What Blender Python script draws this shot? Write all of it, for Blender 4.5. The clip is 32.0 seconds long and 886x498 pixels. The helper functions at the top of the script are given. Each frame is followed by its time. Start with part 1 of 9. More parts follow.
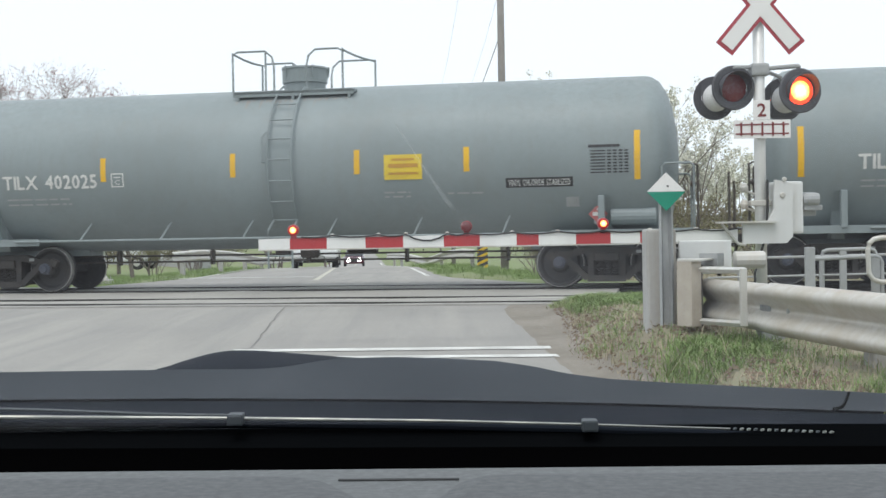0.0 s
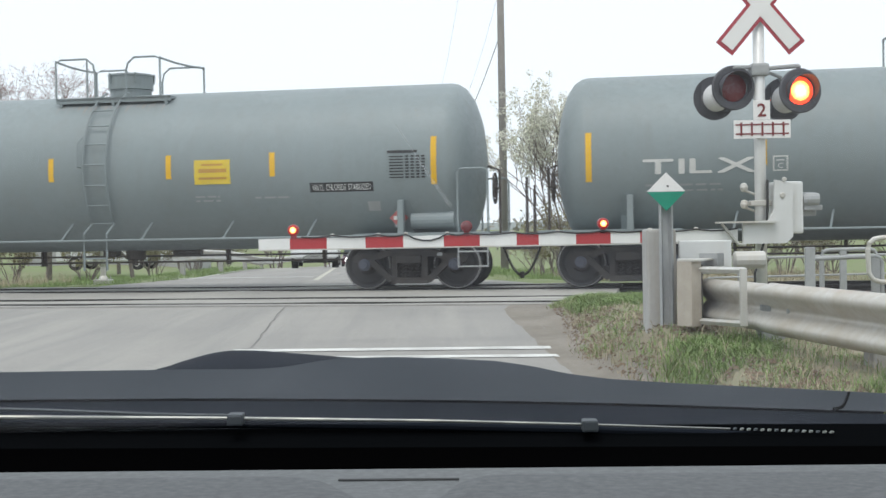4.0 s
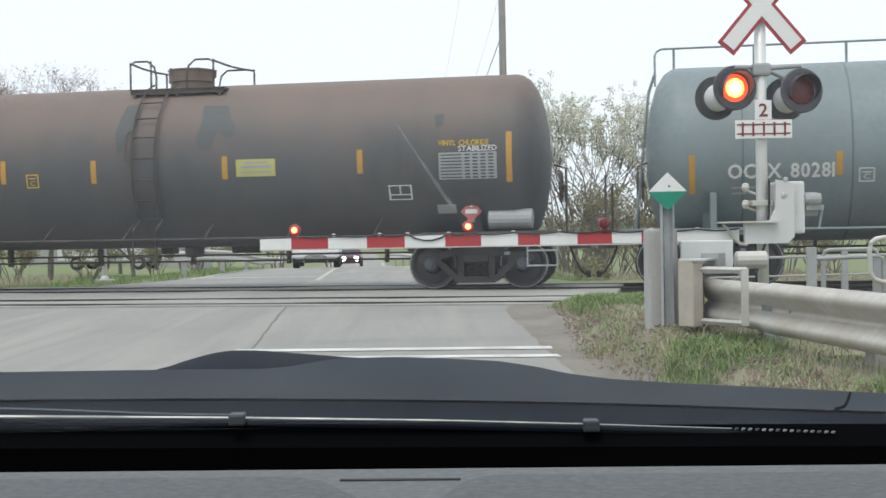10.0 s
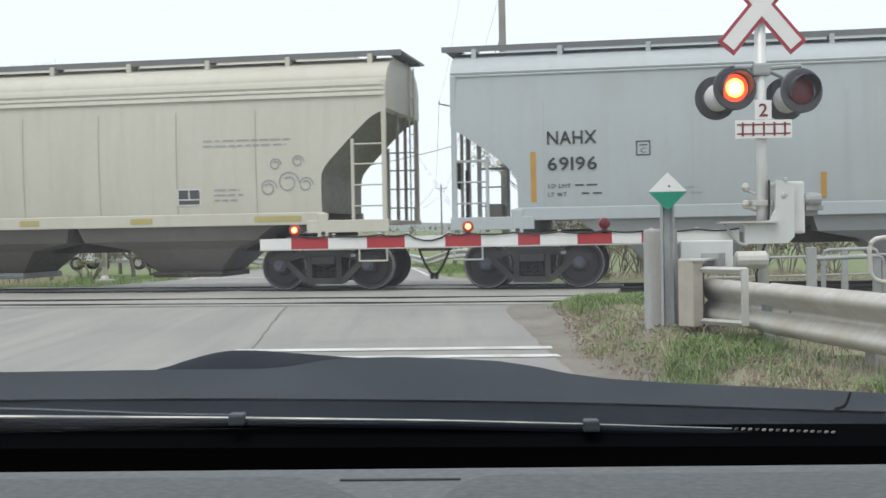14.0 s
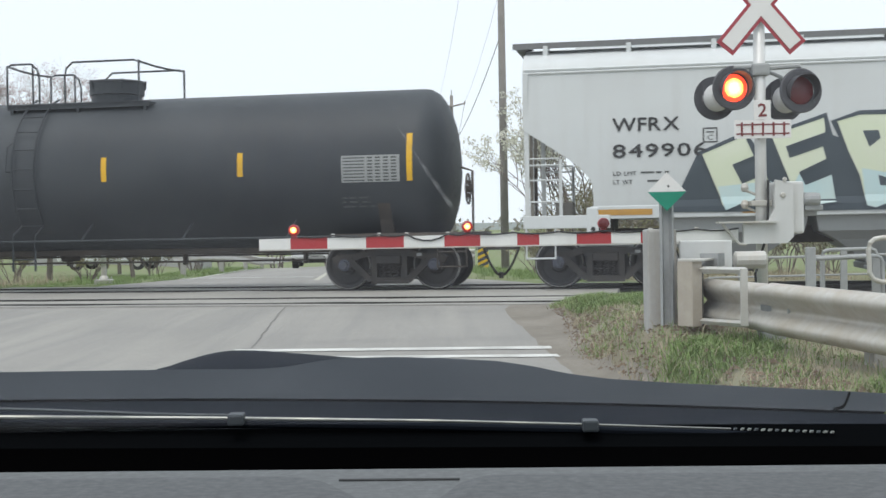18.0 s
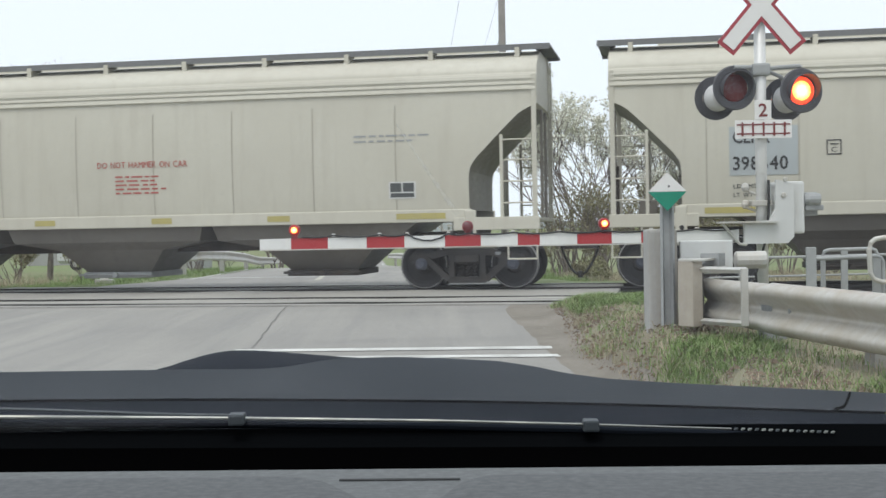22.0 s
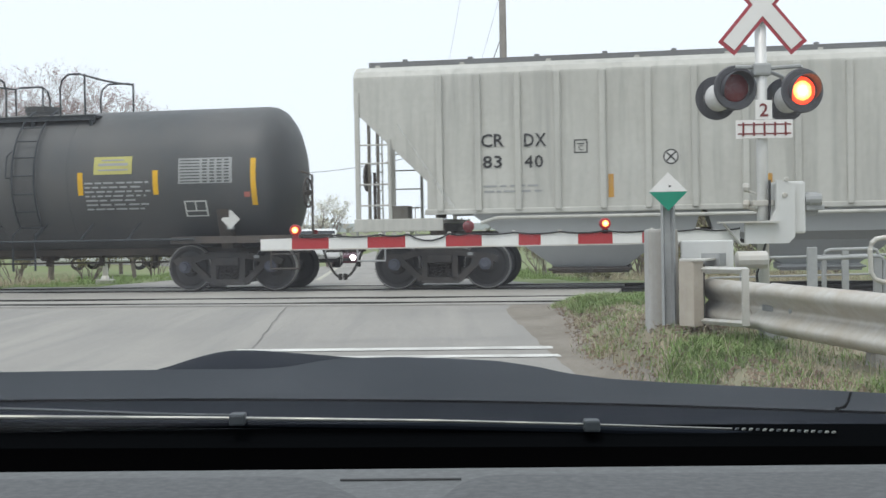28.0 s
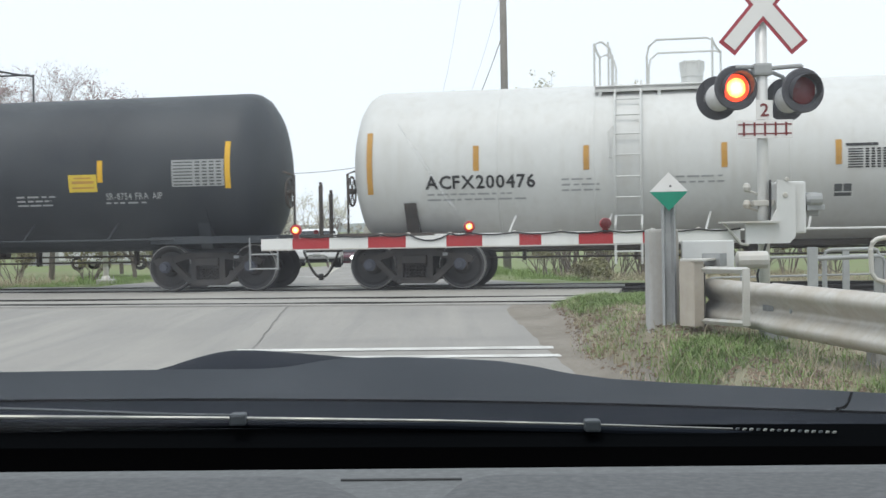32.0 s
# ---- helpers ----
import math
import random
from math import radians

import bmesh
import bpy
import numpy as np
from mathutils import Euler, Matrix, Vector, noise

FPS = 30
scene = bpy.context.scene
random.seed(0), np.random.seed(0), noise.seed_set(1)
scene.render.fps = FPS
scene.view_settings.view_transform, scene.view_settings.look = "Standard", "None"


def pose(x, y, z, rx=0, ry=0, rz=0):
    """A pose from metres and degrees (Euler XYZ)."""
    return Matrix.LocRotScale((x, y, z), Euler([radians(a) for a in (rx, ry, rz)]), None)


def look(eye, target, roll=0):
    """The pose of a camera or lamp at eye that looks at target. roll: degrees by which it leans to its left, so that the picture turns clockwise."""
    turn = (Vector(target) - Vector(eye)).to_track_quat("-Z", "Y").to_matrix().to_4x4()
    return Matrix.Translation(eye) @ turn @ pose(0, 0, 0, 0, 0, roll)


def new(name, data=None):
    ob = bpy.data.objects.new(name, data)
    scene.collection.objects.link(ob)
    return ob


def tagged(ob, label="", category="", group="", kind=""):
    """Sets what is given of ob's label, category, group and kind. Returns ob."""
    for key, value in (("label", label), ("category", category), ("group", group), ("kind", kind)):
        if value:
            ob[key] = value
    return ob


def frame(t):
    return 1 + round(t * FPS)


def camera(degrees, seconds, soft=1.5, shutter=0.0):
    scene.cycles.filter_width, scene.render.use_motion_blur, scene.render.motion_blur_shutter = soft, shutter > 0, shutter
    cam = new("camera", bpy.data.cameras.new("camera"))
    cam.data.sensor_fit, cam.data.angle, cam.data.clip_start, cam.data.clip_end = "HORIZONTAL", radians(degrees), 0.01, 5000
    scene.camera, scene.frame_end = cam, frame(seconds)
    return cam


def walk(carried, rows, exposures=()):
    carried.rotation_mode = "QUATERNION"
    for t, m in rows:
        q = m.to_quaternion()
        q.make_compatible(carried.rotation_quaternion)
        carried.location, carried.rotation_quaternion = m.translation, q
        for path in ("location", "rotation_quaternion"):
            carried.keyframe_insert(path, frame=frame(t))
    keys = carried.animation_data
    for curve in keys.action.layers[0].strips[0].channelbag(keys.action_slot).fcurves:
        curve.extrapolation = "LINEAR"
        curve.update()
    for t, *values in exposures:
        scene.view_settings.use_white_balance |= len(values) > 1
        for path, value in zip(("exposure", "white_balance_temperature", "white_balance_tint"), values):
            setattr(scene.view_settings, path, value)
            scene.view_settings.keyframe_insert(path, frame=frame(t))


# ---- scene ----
cam = camera(38.74, 32.0, soft=1.5, shutter=0.06)
EYE_H = 1.1465
DRIFT = [(0, 0), (3.5, 0), (6, 1), (8, 2.5), (14, 2.5), (17, 1.2), (20, 1), (21, 2), (24, 2), (25, 3), (28, 3.5), (30.5, 5), (32, 4.5)]
# the camera rests on the dashboard and turns a hair to the left as the engine shakes it
walk(cam, [(t, pose(0, 0, EYE_H, 90 - 0.899, 0, 0.0257 * d) @ pose(0, 0, 0, 0, 0, -1.019)) for t, d in DRIFT], [(0, 0.10), (8, 0.08), (14, 0.03), (20, 0.0), (25, -0.04), (28, 0.0), (32, 0.05)])

# ---- sky and light: a bright, even overcast
world = bpy.data.worlds.new("overcast_sky")
scene.world = world
world.use_nodes = True
wn, wl = world.node_tree.nodes, world.node_tree.links
wn.clear()
w_out = wn.new("ShaderNodeOutputWorld")
w_bg = wn.new("ShaderNodeBackground")
w_sky = wn.new("ShaderNodeTexSky")
w_sky.sky_type = "NISHITA"
w_sky.sun_disc = False
w_sky.sun_elevation = radians(64)
w_sky.sun_rotation = radians(150)
w_sky.dust_density = 6.0
w_gain = wn.new("ShaderNodeMix")
w_gain.data_type = "RGBA"
w_gain.inputs[0].default_value = 0.93
w_gain.inputs[7].default_value = (9.2, 10.1, 10.8, 1)
wl.new(w_sky.outputs[0], w_gain.inputs[6])
wl.new(w_gain.outputs[2], w_bg.inputs[0])
w_bg.inputs[1].default_value = 0.105
wl.new(w_bg.outputs[0], w_out.inputs[0])
sun = new("sun", bpy.data.lights.new("sun", "SUN"))
sun.data.energy = 1.5
sun.data.angle = radians(25)
sun.data.color = (1.0, 0.97, 0.92)
sun.matrix_world = look((0, 0, 50), (6, 13, 20))
scene.view_settings.exposure = 0.1

# ---- materials
def nodes_of(mat):
    mat.use_nodes = True
    nt = mat.node_tree
    nt.nodes.clear()
    out = nt.nodes.new("ShaderNodeOutputMaterial")
    bsdf = nt.nodes.new("ShaderNodeBsdfPrincipled")
    nt.links.new(bsdf.outputs[0], out.inputs[0])
    return nt, bsdf


def mixed(nt, fac, a, b):
    m = nt.nodes.new("ShaderNodeMix")
    m.data_type = "RGBA"
    for sock, val in ((m.inputs[0], fac), (m.inputs[6], a), (m.inputs[7], b)):
        if isinstance(val, bpy.types.NodeSocket):
            nt.links.new(val, sock)
        elif isinstance(val, (int, float)):
            sock.default_value = val
        else:
            sock.default_value = (*val, 1)
    return m.outputs[2]


def spread(nt, value, lo, hi, a=0.0, b=1.0):
    m = nt.nodes.new("ShaderNodeMapRange")
    nt.links.new(value, m.inputs[0])
    for i, v in enumerate((lo, hi, a, b)):
        m.inputs[i + 1].default_value = v
    return m.outputs[0]


def place_of(nt, scale=(1, 1, 1)):
    """Object coordinates, shifted by the object's own random number."""
    tc = nt.nodes.new("ShaderNodeTexCoord")
    oi = nt.nodes.new("ShaderNodeObjectInfo")
    mul = nt.nodes.new("ShaderNodeMath")
    mul.operation = "MULTIPLY"
    mul.inputs[1].default_value = 57.0
    nt.links.new(oi.outputs["Random"], mul.inputs[0])
    add = nt.nodes.new("ShaderNodeVectorMath")
    add.operation = "ADD"
    nt.links.new(tc.outputs["Object"], add.inputs[0])
    nt.links.new(mul.outputs[0], add.inputs[1])
    sc = nt.nodes.new("ShaderNodeVectorMath")
    sc.operation = "MULTIPLY"
    nt.links.new(add.outputs[0], sc.inputs[0])
    sc.inputs[1].default_value = scale
    return sc.outputs[0]


def noisy(nt, vec, scale, detail=4.0, rough=0.55):
    n = nt.nodes.new("ShaderNodeTexNoise")
    n.inputs["Scale"].default_value = scale
    n.inputs["Detail"].default_value = detail
    n.inputs["Roughness"].default_value = rough
    nt.links.new(vec, n.inputs["Vector"])
    return n.outputs[0]


def bumped(nt, bsdf, height, strength, dist=0.01):
    b = nt.nodes.new("ShaderNodeBump")
    b.inputs["Strength"].default_value = strength
    b.inputs["Distance"].default_value = dist
    nt.links.new(height, b.inputs["Height"])
    nt.links.new(b.outputs[0], bsdf.inputs["Normal"])


def surface(name, col, dark=None, rough=0.6, metal=0.0, scale=2.0, fine=25.0, amount=0.6, bump=0.15, streak=None, streak_amount=0.5, spec=0.4):
    """A painted or natural surface: base colour, a second colour in blotches and fine grain, and streaks that run down it."""
    mat = bpy.data.materials.new(name)
    nt, bsdf = nodes_of(mat)
    dark = dark or tuple(c * 0.6 for c in col)
    vec = place_of(nt)
    big = noisy(nt, vec, scale)
    small = noisy(nt, vec, fine, 6.0, 0.65)
    c = mixed(nt, spread(nt, big, 0.38, 0.68, 0, amount), col, dark)
    c = mixed(nt, spread(nt, small, 0.42, 0.75, 0, amount * 0.6), c, dark)
    if streak:
        run = noisy(nt, place_of(nt, (3.0, 3.0, 0.22)), 1.6, 5.0, 0.6)
        c = mixed(nt, spread(nt, run, 0.48, 0.72, 0, streak_amount), c, streak)
    nt.links.new(c, bsdf.inputs["Base Color"])
    nt.links.new(spread(nt, small, 0.3, 0.7, max(rough - 0.12, 0.02), min(rough + 0.12, 1)), bsdf.inputs["Roughness"])
    bsdf.inputs["Metallic"].default_value = metal
    bsdf.inputs["Specular IOR Level"].default_value = spec
    if bump:
        bumped(nt, bsdf, small, bump)
    return mat


def glowing(name, col, power, base=(0.5, 0.05, 0.03)):
    mat = bpy.data.materials.new(name)
    nt, bsdf = nodes_of(mat)
    bsdf.inputs["Base Color"].default_value = (*base, 1)
    bsdf.inputs["Roughness"].default_value = 0.3
    bsdf.inputs["Emission Color"].default_value = (*col, 1)
    bsdf.inputs["Emission Strength"].default_value = power
    return mat


def hot_lens(name, r, gain=1.0):
    """A lit lens: white-hot in the middle, yellow and then red towards its ragged rim."""
    mat = bpy.data.materials.new(name)
    nt, bsdf = nodes_of(mat)
    tc = nt.nodes.new("ShaderNodeTexCoord")
    flat = nt.nodes.new("ShaderNodeVectorMath")
    flat.operation = "MULTIPLY"
    flat.inputs[1].default_value = (1, 0, 1)
    nt.links.new(tc.outputs["Object"], flat.inputs[0])
    size = nt.nodes.new("ShaderNodeVectorMath")
    size.operation = "LENGTH"
    nt.links.new(flat.outputs[0], size.inputs[0])
    add = nt.nodes.new("ShaderNodeMath")
    add.operation = "MULTIPLY_ADD"
    nt.links.new(noisy(nt, tc.outputs["Object"], 3.2 / r, 2.0), add.inputs[0])
    add.inputs[1].default_value = r * 0.5
    nt.links.new(size.outputs["Value"], add.inputs[2])
    c = mixed(nt, spread(nt, add.outputs[0], r * 0.55, r * 1.15), (1.0, 0.62, 0.30), (1.0, 0.36, 0.07))
    c = mixed(nt, spread(nt, add.outputs[0], r * 1.12, r * 1.45), c, (1.0, 0.035, 0.01))
    nt.links.new(c, bsdf.inputs["Emission Color"])
    bsdf.inputs["Base Color"].default_value = (0.5, 0.05, 0.03, 1)
    bsdf.inputs["Emission Strength"].default_value = 4.3 * gain
    return mat


M = {}
def worn_road():
    """Grey asphalt with long pale wheel tracks, stains and grit."""
    mat = surface("asphalt", (0.285, 0.275, 0.257), (0.23, 0.225, 0.214), 0.85, scale=0.35, fine=18, amount=0.7, bump=0.3, spec=0.3)
    nt = mat.node_tree
    bsdf = next(n for n in nt.nodes if n.type == "BSDF_PRINCIPLED")
    was = bsdf.inputs["Base Color"].links[0].from_socket
    tracks = noisy(nt, place_of(nt, (1.5, 0.09, 1.0)), 0.9, 5.0, 0.6)
    c = mixed(nt, spread(nt, tracks, 0.45, 0.70, 0, 0.6), was, (0.345, 0.332, 0.305))
    c = mixed(nt, spread(nt, noisy(nt, place_of(nt, (2.2, 0.12, 1.0)), 1.7, 4.0), 0.50, 0.74, 0, 0.45), c, (0.2, 0.2, 0.195))
    nt.links.new(c, bsdf.inputs["Base Color"])
    return mat


M["asphalt"] = worn_road()
M["asphalt_patch"] = surface("asphalt_patch", (0.20, 0.195, 0.19), (0.15, 0.145, 0.14), 0.85, scale=0.8, fine=25, amount=0.6, bump=0.3, spec=0.3)
M["crossing"] = surface("crossing_panels", (0.36, 0.35, 0.32), (0.25, 0.245, 0.23), 0.8, scale=0.7, fine=20, amount=0.6, bump=0.25)
M["crack"] = surface("crack_sealer", (0.13, 0.128, 0.12), (0.2, 0.195, 0.185), rough=0.8, scale=3, amount=0.9)
M["line_white"] = surface("worn_white_line_paint", (0.66, 0.66, 0.64), (0.36, 0.355, 0.335), 0.7, scale=2.5, fine=30, amount=0.75)
M["line_yellow"] = surface("worn_yellow_line_paint", (0.46, 0.44, 0.37), (0.36, 0.35, 0.31), 0.7, scale=3, fine=30, amount=0.6)
M["soil"] = surface("grassy_soil", (0.20, 0.205, 0.12), (0.235, 0.20, 0.15), 0.95, scale=1.1, fine=14, amount=0.95, bump=0.9)
M["dirt"] = surface("shoulder_dirt", (0.235, 0.213, 0.182), (0.165, 0.145, 0.118), 0.95, scale=1.8, fine=16, amount=0.85, bump=0.6)
M["litter"] = surface("leaf_litter", (0.20, 0.15, 0.105), (0.11, 0.08, 0.06), 0.95, scale=2, fine=9, amount=1.0, bump=0)
M["ballast"] = surface("ballast", (0.20, 0.19, 0.175), (0.08, 0.075, 0.07), 0.95, scale=6, fine=22, amount=1.0, bump=1.0)
M["rail"] = surface("rail_steel", (0.05, 0.047, 0.045), (0.035, 0.032, 0.03), 0.6, metal=0.4, scale=3, bump=0.1)
M["tie"] = surface("railway_tie", (0.09, 0.075, 0.06), (0.05, 0.04, 0.035), 0.9, scale=5)
M["grass"] = surface("spring_grass", (0.185, 0.275, 0.088), (0.15, 0.205, 0.075), 0.8, scale=2.5, fine=12, amount=0.8, bump=0)
M["dry_grass"] = surface("dry_grass", (0.40, 0.35, 0.25), (0.28, 0.235, 0.165), 0.9, scale=2.5, fine=12, amount=0.8, bump=0)
M["bark"] = surface("bark", (0.16, 0.14, 0.12), (0.08, 0.07, 0.06), 0.95, scale=5, fine=30, bump=0.4)
M["twig"] = surface("twig", (0.20, 0.165, 0.15), (0.12, 0.10, 0.09), 0.95, scale=5, bump=0)
M["bud"] = surface("pink_buds", (0.38, 0.27, 0.275), (0.27, 0.2, 0.19), 0.9, scale=3, bump=0)
M["blossom"] = surface("white_blossom", (0.76, 0.75, 0.68), (0.50, 0.50, 0.38), 0.9, scale=1.2, amount=0.9, bump=0)
M["brush"] = surface("spring_brush", (0.24, 0.24, 0.12), (0.16, 0.13, 0.09), 0.9, scale=1.0, amount=0.9, bump=0)
M["wood_pole"] = surface("weathered_pole", (0.27, 0.255, 0.24), (0.17, 0.16, 0.15), 0.9, scale=1.5, fine=40, streak=(0.3, 0.27, 0.24))
M["wire"] = surface("black_wire", (0.03, 0.03, 0.03))
M["galv"] = surface("galvanised_steel", (0.54, 0.54, 0.52), (0.43, 0.405, 0.36), 0.5, metal=0.25, scale=2.5, fine=14, amount=0.75, bump=0.1, streak=(0.44, 0.37, 0.28), streak_amount=0.55)
M["galv_beam"] = surface("dusty_guard_rail", (0.52, 0.505, 0.47), (0.40, 0.36, 0.30), 0.42, metal=0.35, scale=3.5, fine=22, amount=0.85, bump=0.08, streak=(0.40, 0.34, 0.26), streak_amount=0.6)
M["galv_dark"] = surface("dull_galvanised_post", (0.36, 0.37, 0.37), (0.26, 0.27, 0.27), 0.6, metal=0.2, scale=3, fine=16)
M["galv_dusty"] = surface("dust_browned_steel", (0.44, 0.40, 0.34), (0.33, 0.29, 0.24), 0.75, scale=3, fine=20, amount=0.7, streak=(0.3, 0.25, 0.19))
M["wood_grey"] = surface("weathered_block", (0.42, 0.415, 0.40), (0.30, 0.295, 0.28), 0.9, scale=2, fine=22, streak=(0.3, 0.26, 0.2))
M["mast"] = surface("aluminium_mast", (0.66, 0.66, 0.65), (0.5, 0.5, 0.49), 0.45, metal=0.2, scale=2, fine=18, amount=0.5, streak=(0.5, 0.47, 0.4))
M["cabinet"] = surface("grey_gate_mechanism", (0.60, 0.61, 0.60), (0.47, 0.47, 0.46), 0.5, scale=2, fine=20, amount=0.4, streak=(0.45, 0.42, 0.37), streak_amount=0.3)
M["lamp_black"] = surface("black_lamp_paint", (0.075, 0.075, 0.085), (0.05, 0.05, 0.055), 0.55, scale=4, bump=0.05)
M["lamp_white"] = surface("lamp_housing_paint", (0.6, 0.6, 0.6), (0.42, 0.41, 0.39), 0.5, scale=4, amount=0.5)
M["sign_white"] = surface("reflective_white", (0.74, 0.73, 0.72), (0.62, 0.6, 0.58), 0.4, scale=3, fine=30, amount=0.35, bump=0)
M["sign_red"] = surface("faded_sign_red", (0.36, 0.045, 0.06), (0.27, 0.03, 0.045), 0.4, scale=3, fine=20, amount=0.5, bump=0)
M["sign_brown"] = surface("dark_red_print", (0.20, 0.035, 0.035), rough=0.5, bump=0)
M["gate_red"] = surface("gate_red", (0.40, 0.035, 0.04), (0.31, 0.028, 0.034), 0.4, scale=4, fine=20, amount=0.5, bump=0)
M["gate_white"] = surface("gate_white", (0.72, 0.72, 0.70), (0.55, 0.55, 0.53), 0.45, scale=3, fine=25, amount=0.45, bump=0)
M["sign_green"] = surface("marker_green", (0.0, 0.23, 0.145), (0.0, 0.18, 0.11), 0.4, scale=3, bump=0)
M["sign_yellow"] = surface("reflective_yellow", (0.75, 0.50, 0.03), (0.6, 0.38, 0.03), 0.45, scale=3, bump=0)
M["lens_off"] = surface("unlit_red_lens", (0.13, 0.02, 0.022), (0.09, 0.012, 0.016), 0.25, scale=6, bump=0)
M["lens_on"] = glowing("lit_red_lens", (1.0, 0.05, 0.015), 2.3)
M["lens_core"] = hot_lens("lit_lens_core", 0.104)
M["led_on"] = glowing("lit_gate_lamp", (1.0, 0.02, 0.01), 0.22, (0.14, 0.015, 0.015))
M["led_core"] = hot_lens("lit_gate_lamp_core", 0.034, 0.75)
M["headlight"] = glowing("headlight", (1.0, 0.98, 0.95), 9.0, (0.8, 0.8, 0.8))
M["rubber"] = surface("tyre_rubber", (0.025, 0.025, 0.026), (0.04, 0.038, 0.036), 0.85, scale=6)
M["black_steel"] = surface("grimy_black_steel", (0.055, 0.05, 0.047), (0.11, 0.09, 0.075), 0.75, scale=2.5, fine=14, amount=0.7, bump=0.25)
M["truck_steel"] = surface("rusty_truck_casting", (0.05, 0.048, 0.048), (0.082, 0.073, 0.067), 0.85, scale=3, fine=18, amount=0.75, bump=0.35)
M["wheel_steel"] = surface("brown_wheel_steel", (0.046, 0.046, 0.048), (0.066, 0.061, 0.059), 0.7, metal=0.1, scale=3, fine=14, amount=0.6, bump=0.1)
M["tread"] = surface("worn_wheel_tread", (0.42, 0.41, 0.40), (0.3, 0.29, 0.28), 0.35, metal=0.7, scale=5, bump=0.02)
M["cap_blue"] = surface("bearing_cap", (0.085, 0.095, 0.125), (0.10, 0.10, 0.11), 0.6, scale=6)
M["hose"] = surface("brake_hose", (0.03, 0.028, 0.026), rough=0.8)


def tank_paint(name, col, dirt, streak, amount=0.55, rough=0.5):
    return surface(name, col, dirt, rough, scale=0.45, fine=9, amount=amount, bump=0.05, streak=streak, streak_amount=0.45, spec=0.34)


M["grey_tank"] = tank_paint("weathered_grey_tank", (0.222, 0.26, 0.267), (0.18, 0.207, 0.208), (0.20, 0.217, 0.213))
M["blue_tank"] = tank_paint("weathered_blue_grey_tank", (0.197, 0.24, 0.252), (0.15, 0.183, 0.184), (0.21, 0.222, 0.213), 0.7)
M["blue_patch"] = tank_paint("fresh_blue_paint", (0.25, 0.335, 0.385), (0.21, 0.28, 0.315), (0.24, 0.29, 0.32))
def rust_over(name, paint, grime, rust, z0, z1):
    """Darker slate paint low on the shell, mixed by height into rust brown above."""
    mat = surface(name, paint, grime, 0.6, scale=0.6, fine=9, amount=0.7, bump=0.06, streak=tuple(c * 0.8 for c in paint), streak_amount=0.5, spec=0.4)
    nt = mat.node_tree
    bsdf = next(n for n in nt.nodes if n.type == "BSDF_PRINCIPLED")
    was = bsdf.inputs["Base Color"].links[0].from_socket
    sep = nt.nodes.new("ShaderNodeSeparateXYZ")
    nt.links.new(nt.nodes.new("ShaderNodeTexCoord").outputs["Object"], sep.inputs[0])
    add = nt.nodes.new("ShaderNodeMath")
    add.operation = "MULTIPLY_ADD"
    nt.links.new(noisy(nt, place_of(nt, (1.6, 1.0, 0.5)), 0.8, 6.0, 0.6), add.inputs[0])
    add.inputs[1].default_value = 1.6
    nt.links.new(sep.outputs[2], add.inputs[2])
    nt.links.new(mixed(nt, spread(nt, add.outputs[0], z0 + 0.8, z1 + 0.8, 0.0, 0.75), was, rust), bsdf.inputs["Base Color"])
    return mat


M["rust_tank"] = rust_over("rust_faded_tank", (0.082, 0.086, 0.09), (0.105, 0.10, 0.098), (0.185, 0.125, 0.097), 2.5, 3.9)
M["black_tank"] = tank_paint("faded_black_tank", (0.024, 0.029, 0.035), (0.052, 0.059, 0.066), (0.050, 0.055, 0.058), 0.85, 0.55)
M["dusty_tank"] = tank_paint("dusty_black_tank", (0.060, 0.066, 0.071), (0.108, 0.107, 0.105), (0.085, 0.084, 0.083), 0.85)
M["white_tank"] = tank_paint("soiled_white_tank", (0.60, 0.61, 0.60), (0.47, 0.47, 0.45), (0.47, 0.46, 0.43), 0.5)
M["cream"] = tank_paint("cream_hopper_paint", (0.54, 0.52, 0.445), (0.46, 0.435, 0.365), (0.43, 0.40, 0.335), 0.45)
M["cool_grey"] = tank_paint("light_grey_hopper_paint", (0.41, 0.445, 0.455), (0.36, 0.385, 0.39), (0.36, 0.37, 0.37), 0.45)
M["white_hopper"] = tank_paint("white_hopper_paint", (0.60, 0.625, 0.63), (0.53, 0.545, 0.545), (0.52, 0.525, 0.52), 0.45)
M["soft_white"] = tank_paint("faded_white_panel", (0.60, 0.655, 0.655), (0.54, 0.585, 0.58), (0.53, 0.555, 0.545), 0.6)
M["band_grey"] = tank_paint("grey_cover_paint", (0.39, 0.41, 0.42), (0.345, 0.36, 0.365), (0.35, 0.355, 0.36), 0.4)
M["fresh_panel"] = tank_paint("cool_white_repaint", (0.63, 0.68, 0.68), (0.57, 0.61, 0.605), (0.57, 0.59, 0.585), 0.45)
M["band_pale"] = tank_paint("faded_grey_cover_paint", (0.455, 0.485, 0.475), (0.39, 0.415, 0.405), (0.40, 0.41, 0.40), 0.6)
M["bone"] = surface("chalky_grey_hopper_paint", (0.50, 0.50, 0.465), (0.38, 0.375, 0.345), 0.6, scale=0.45, fine=9, amount=0.6, bump=0.05, streak=(0.30, 0.30, 0.28), streak_amount=0.6)
M["black_gondola"] = tank_paint("matt_black_gondola", (0.028, 0.027, 0.03), (0.05, 0.046, 0.045), (0.045, 0.04, 0.038), 0.5, 0.6)
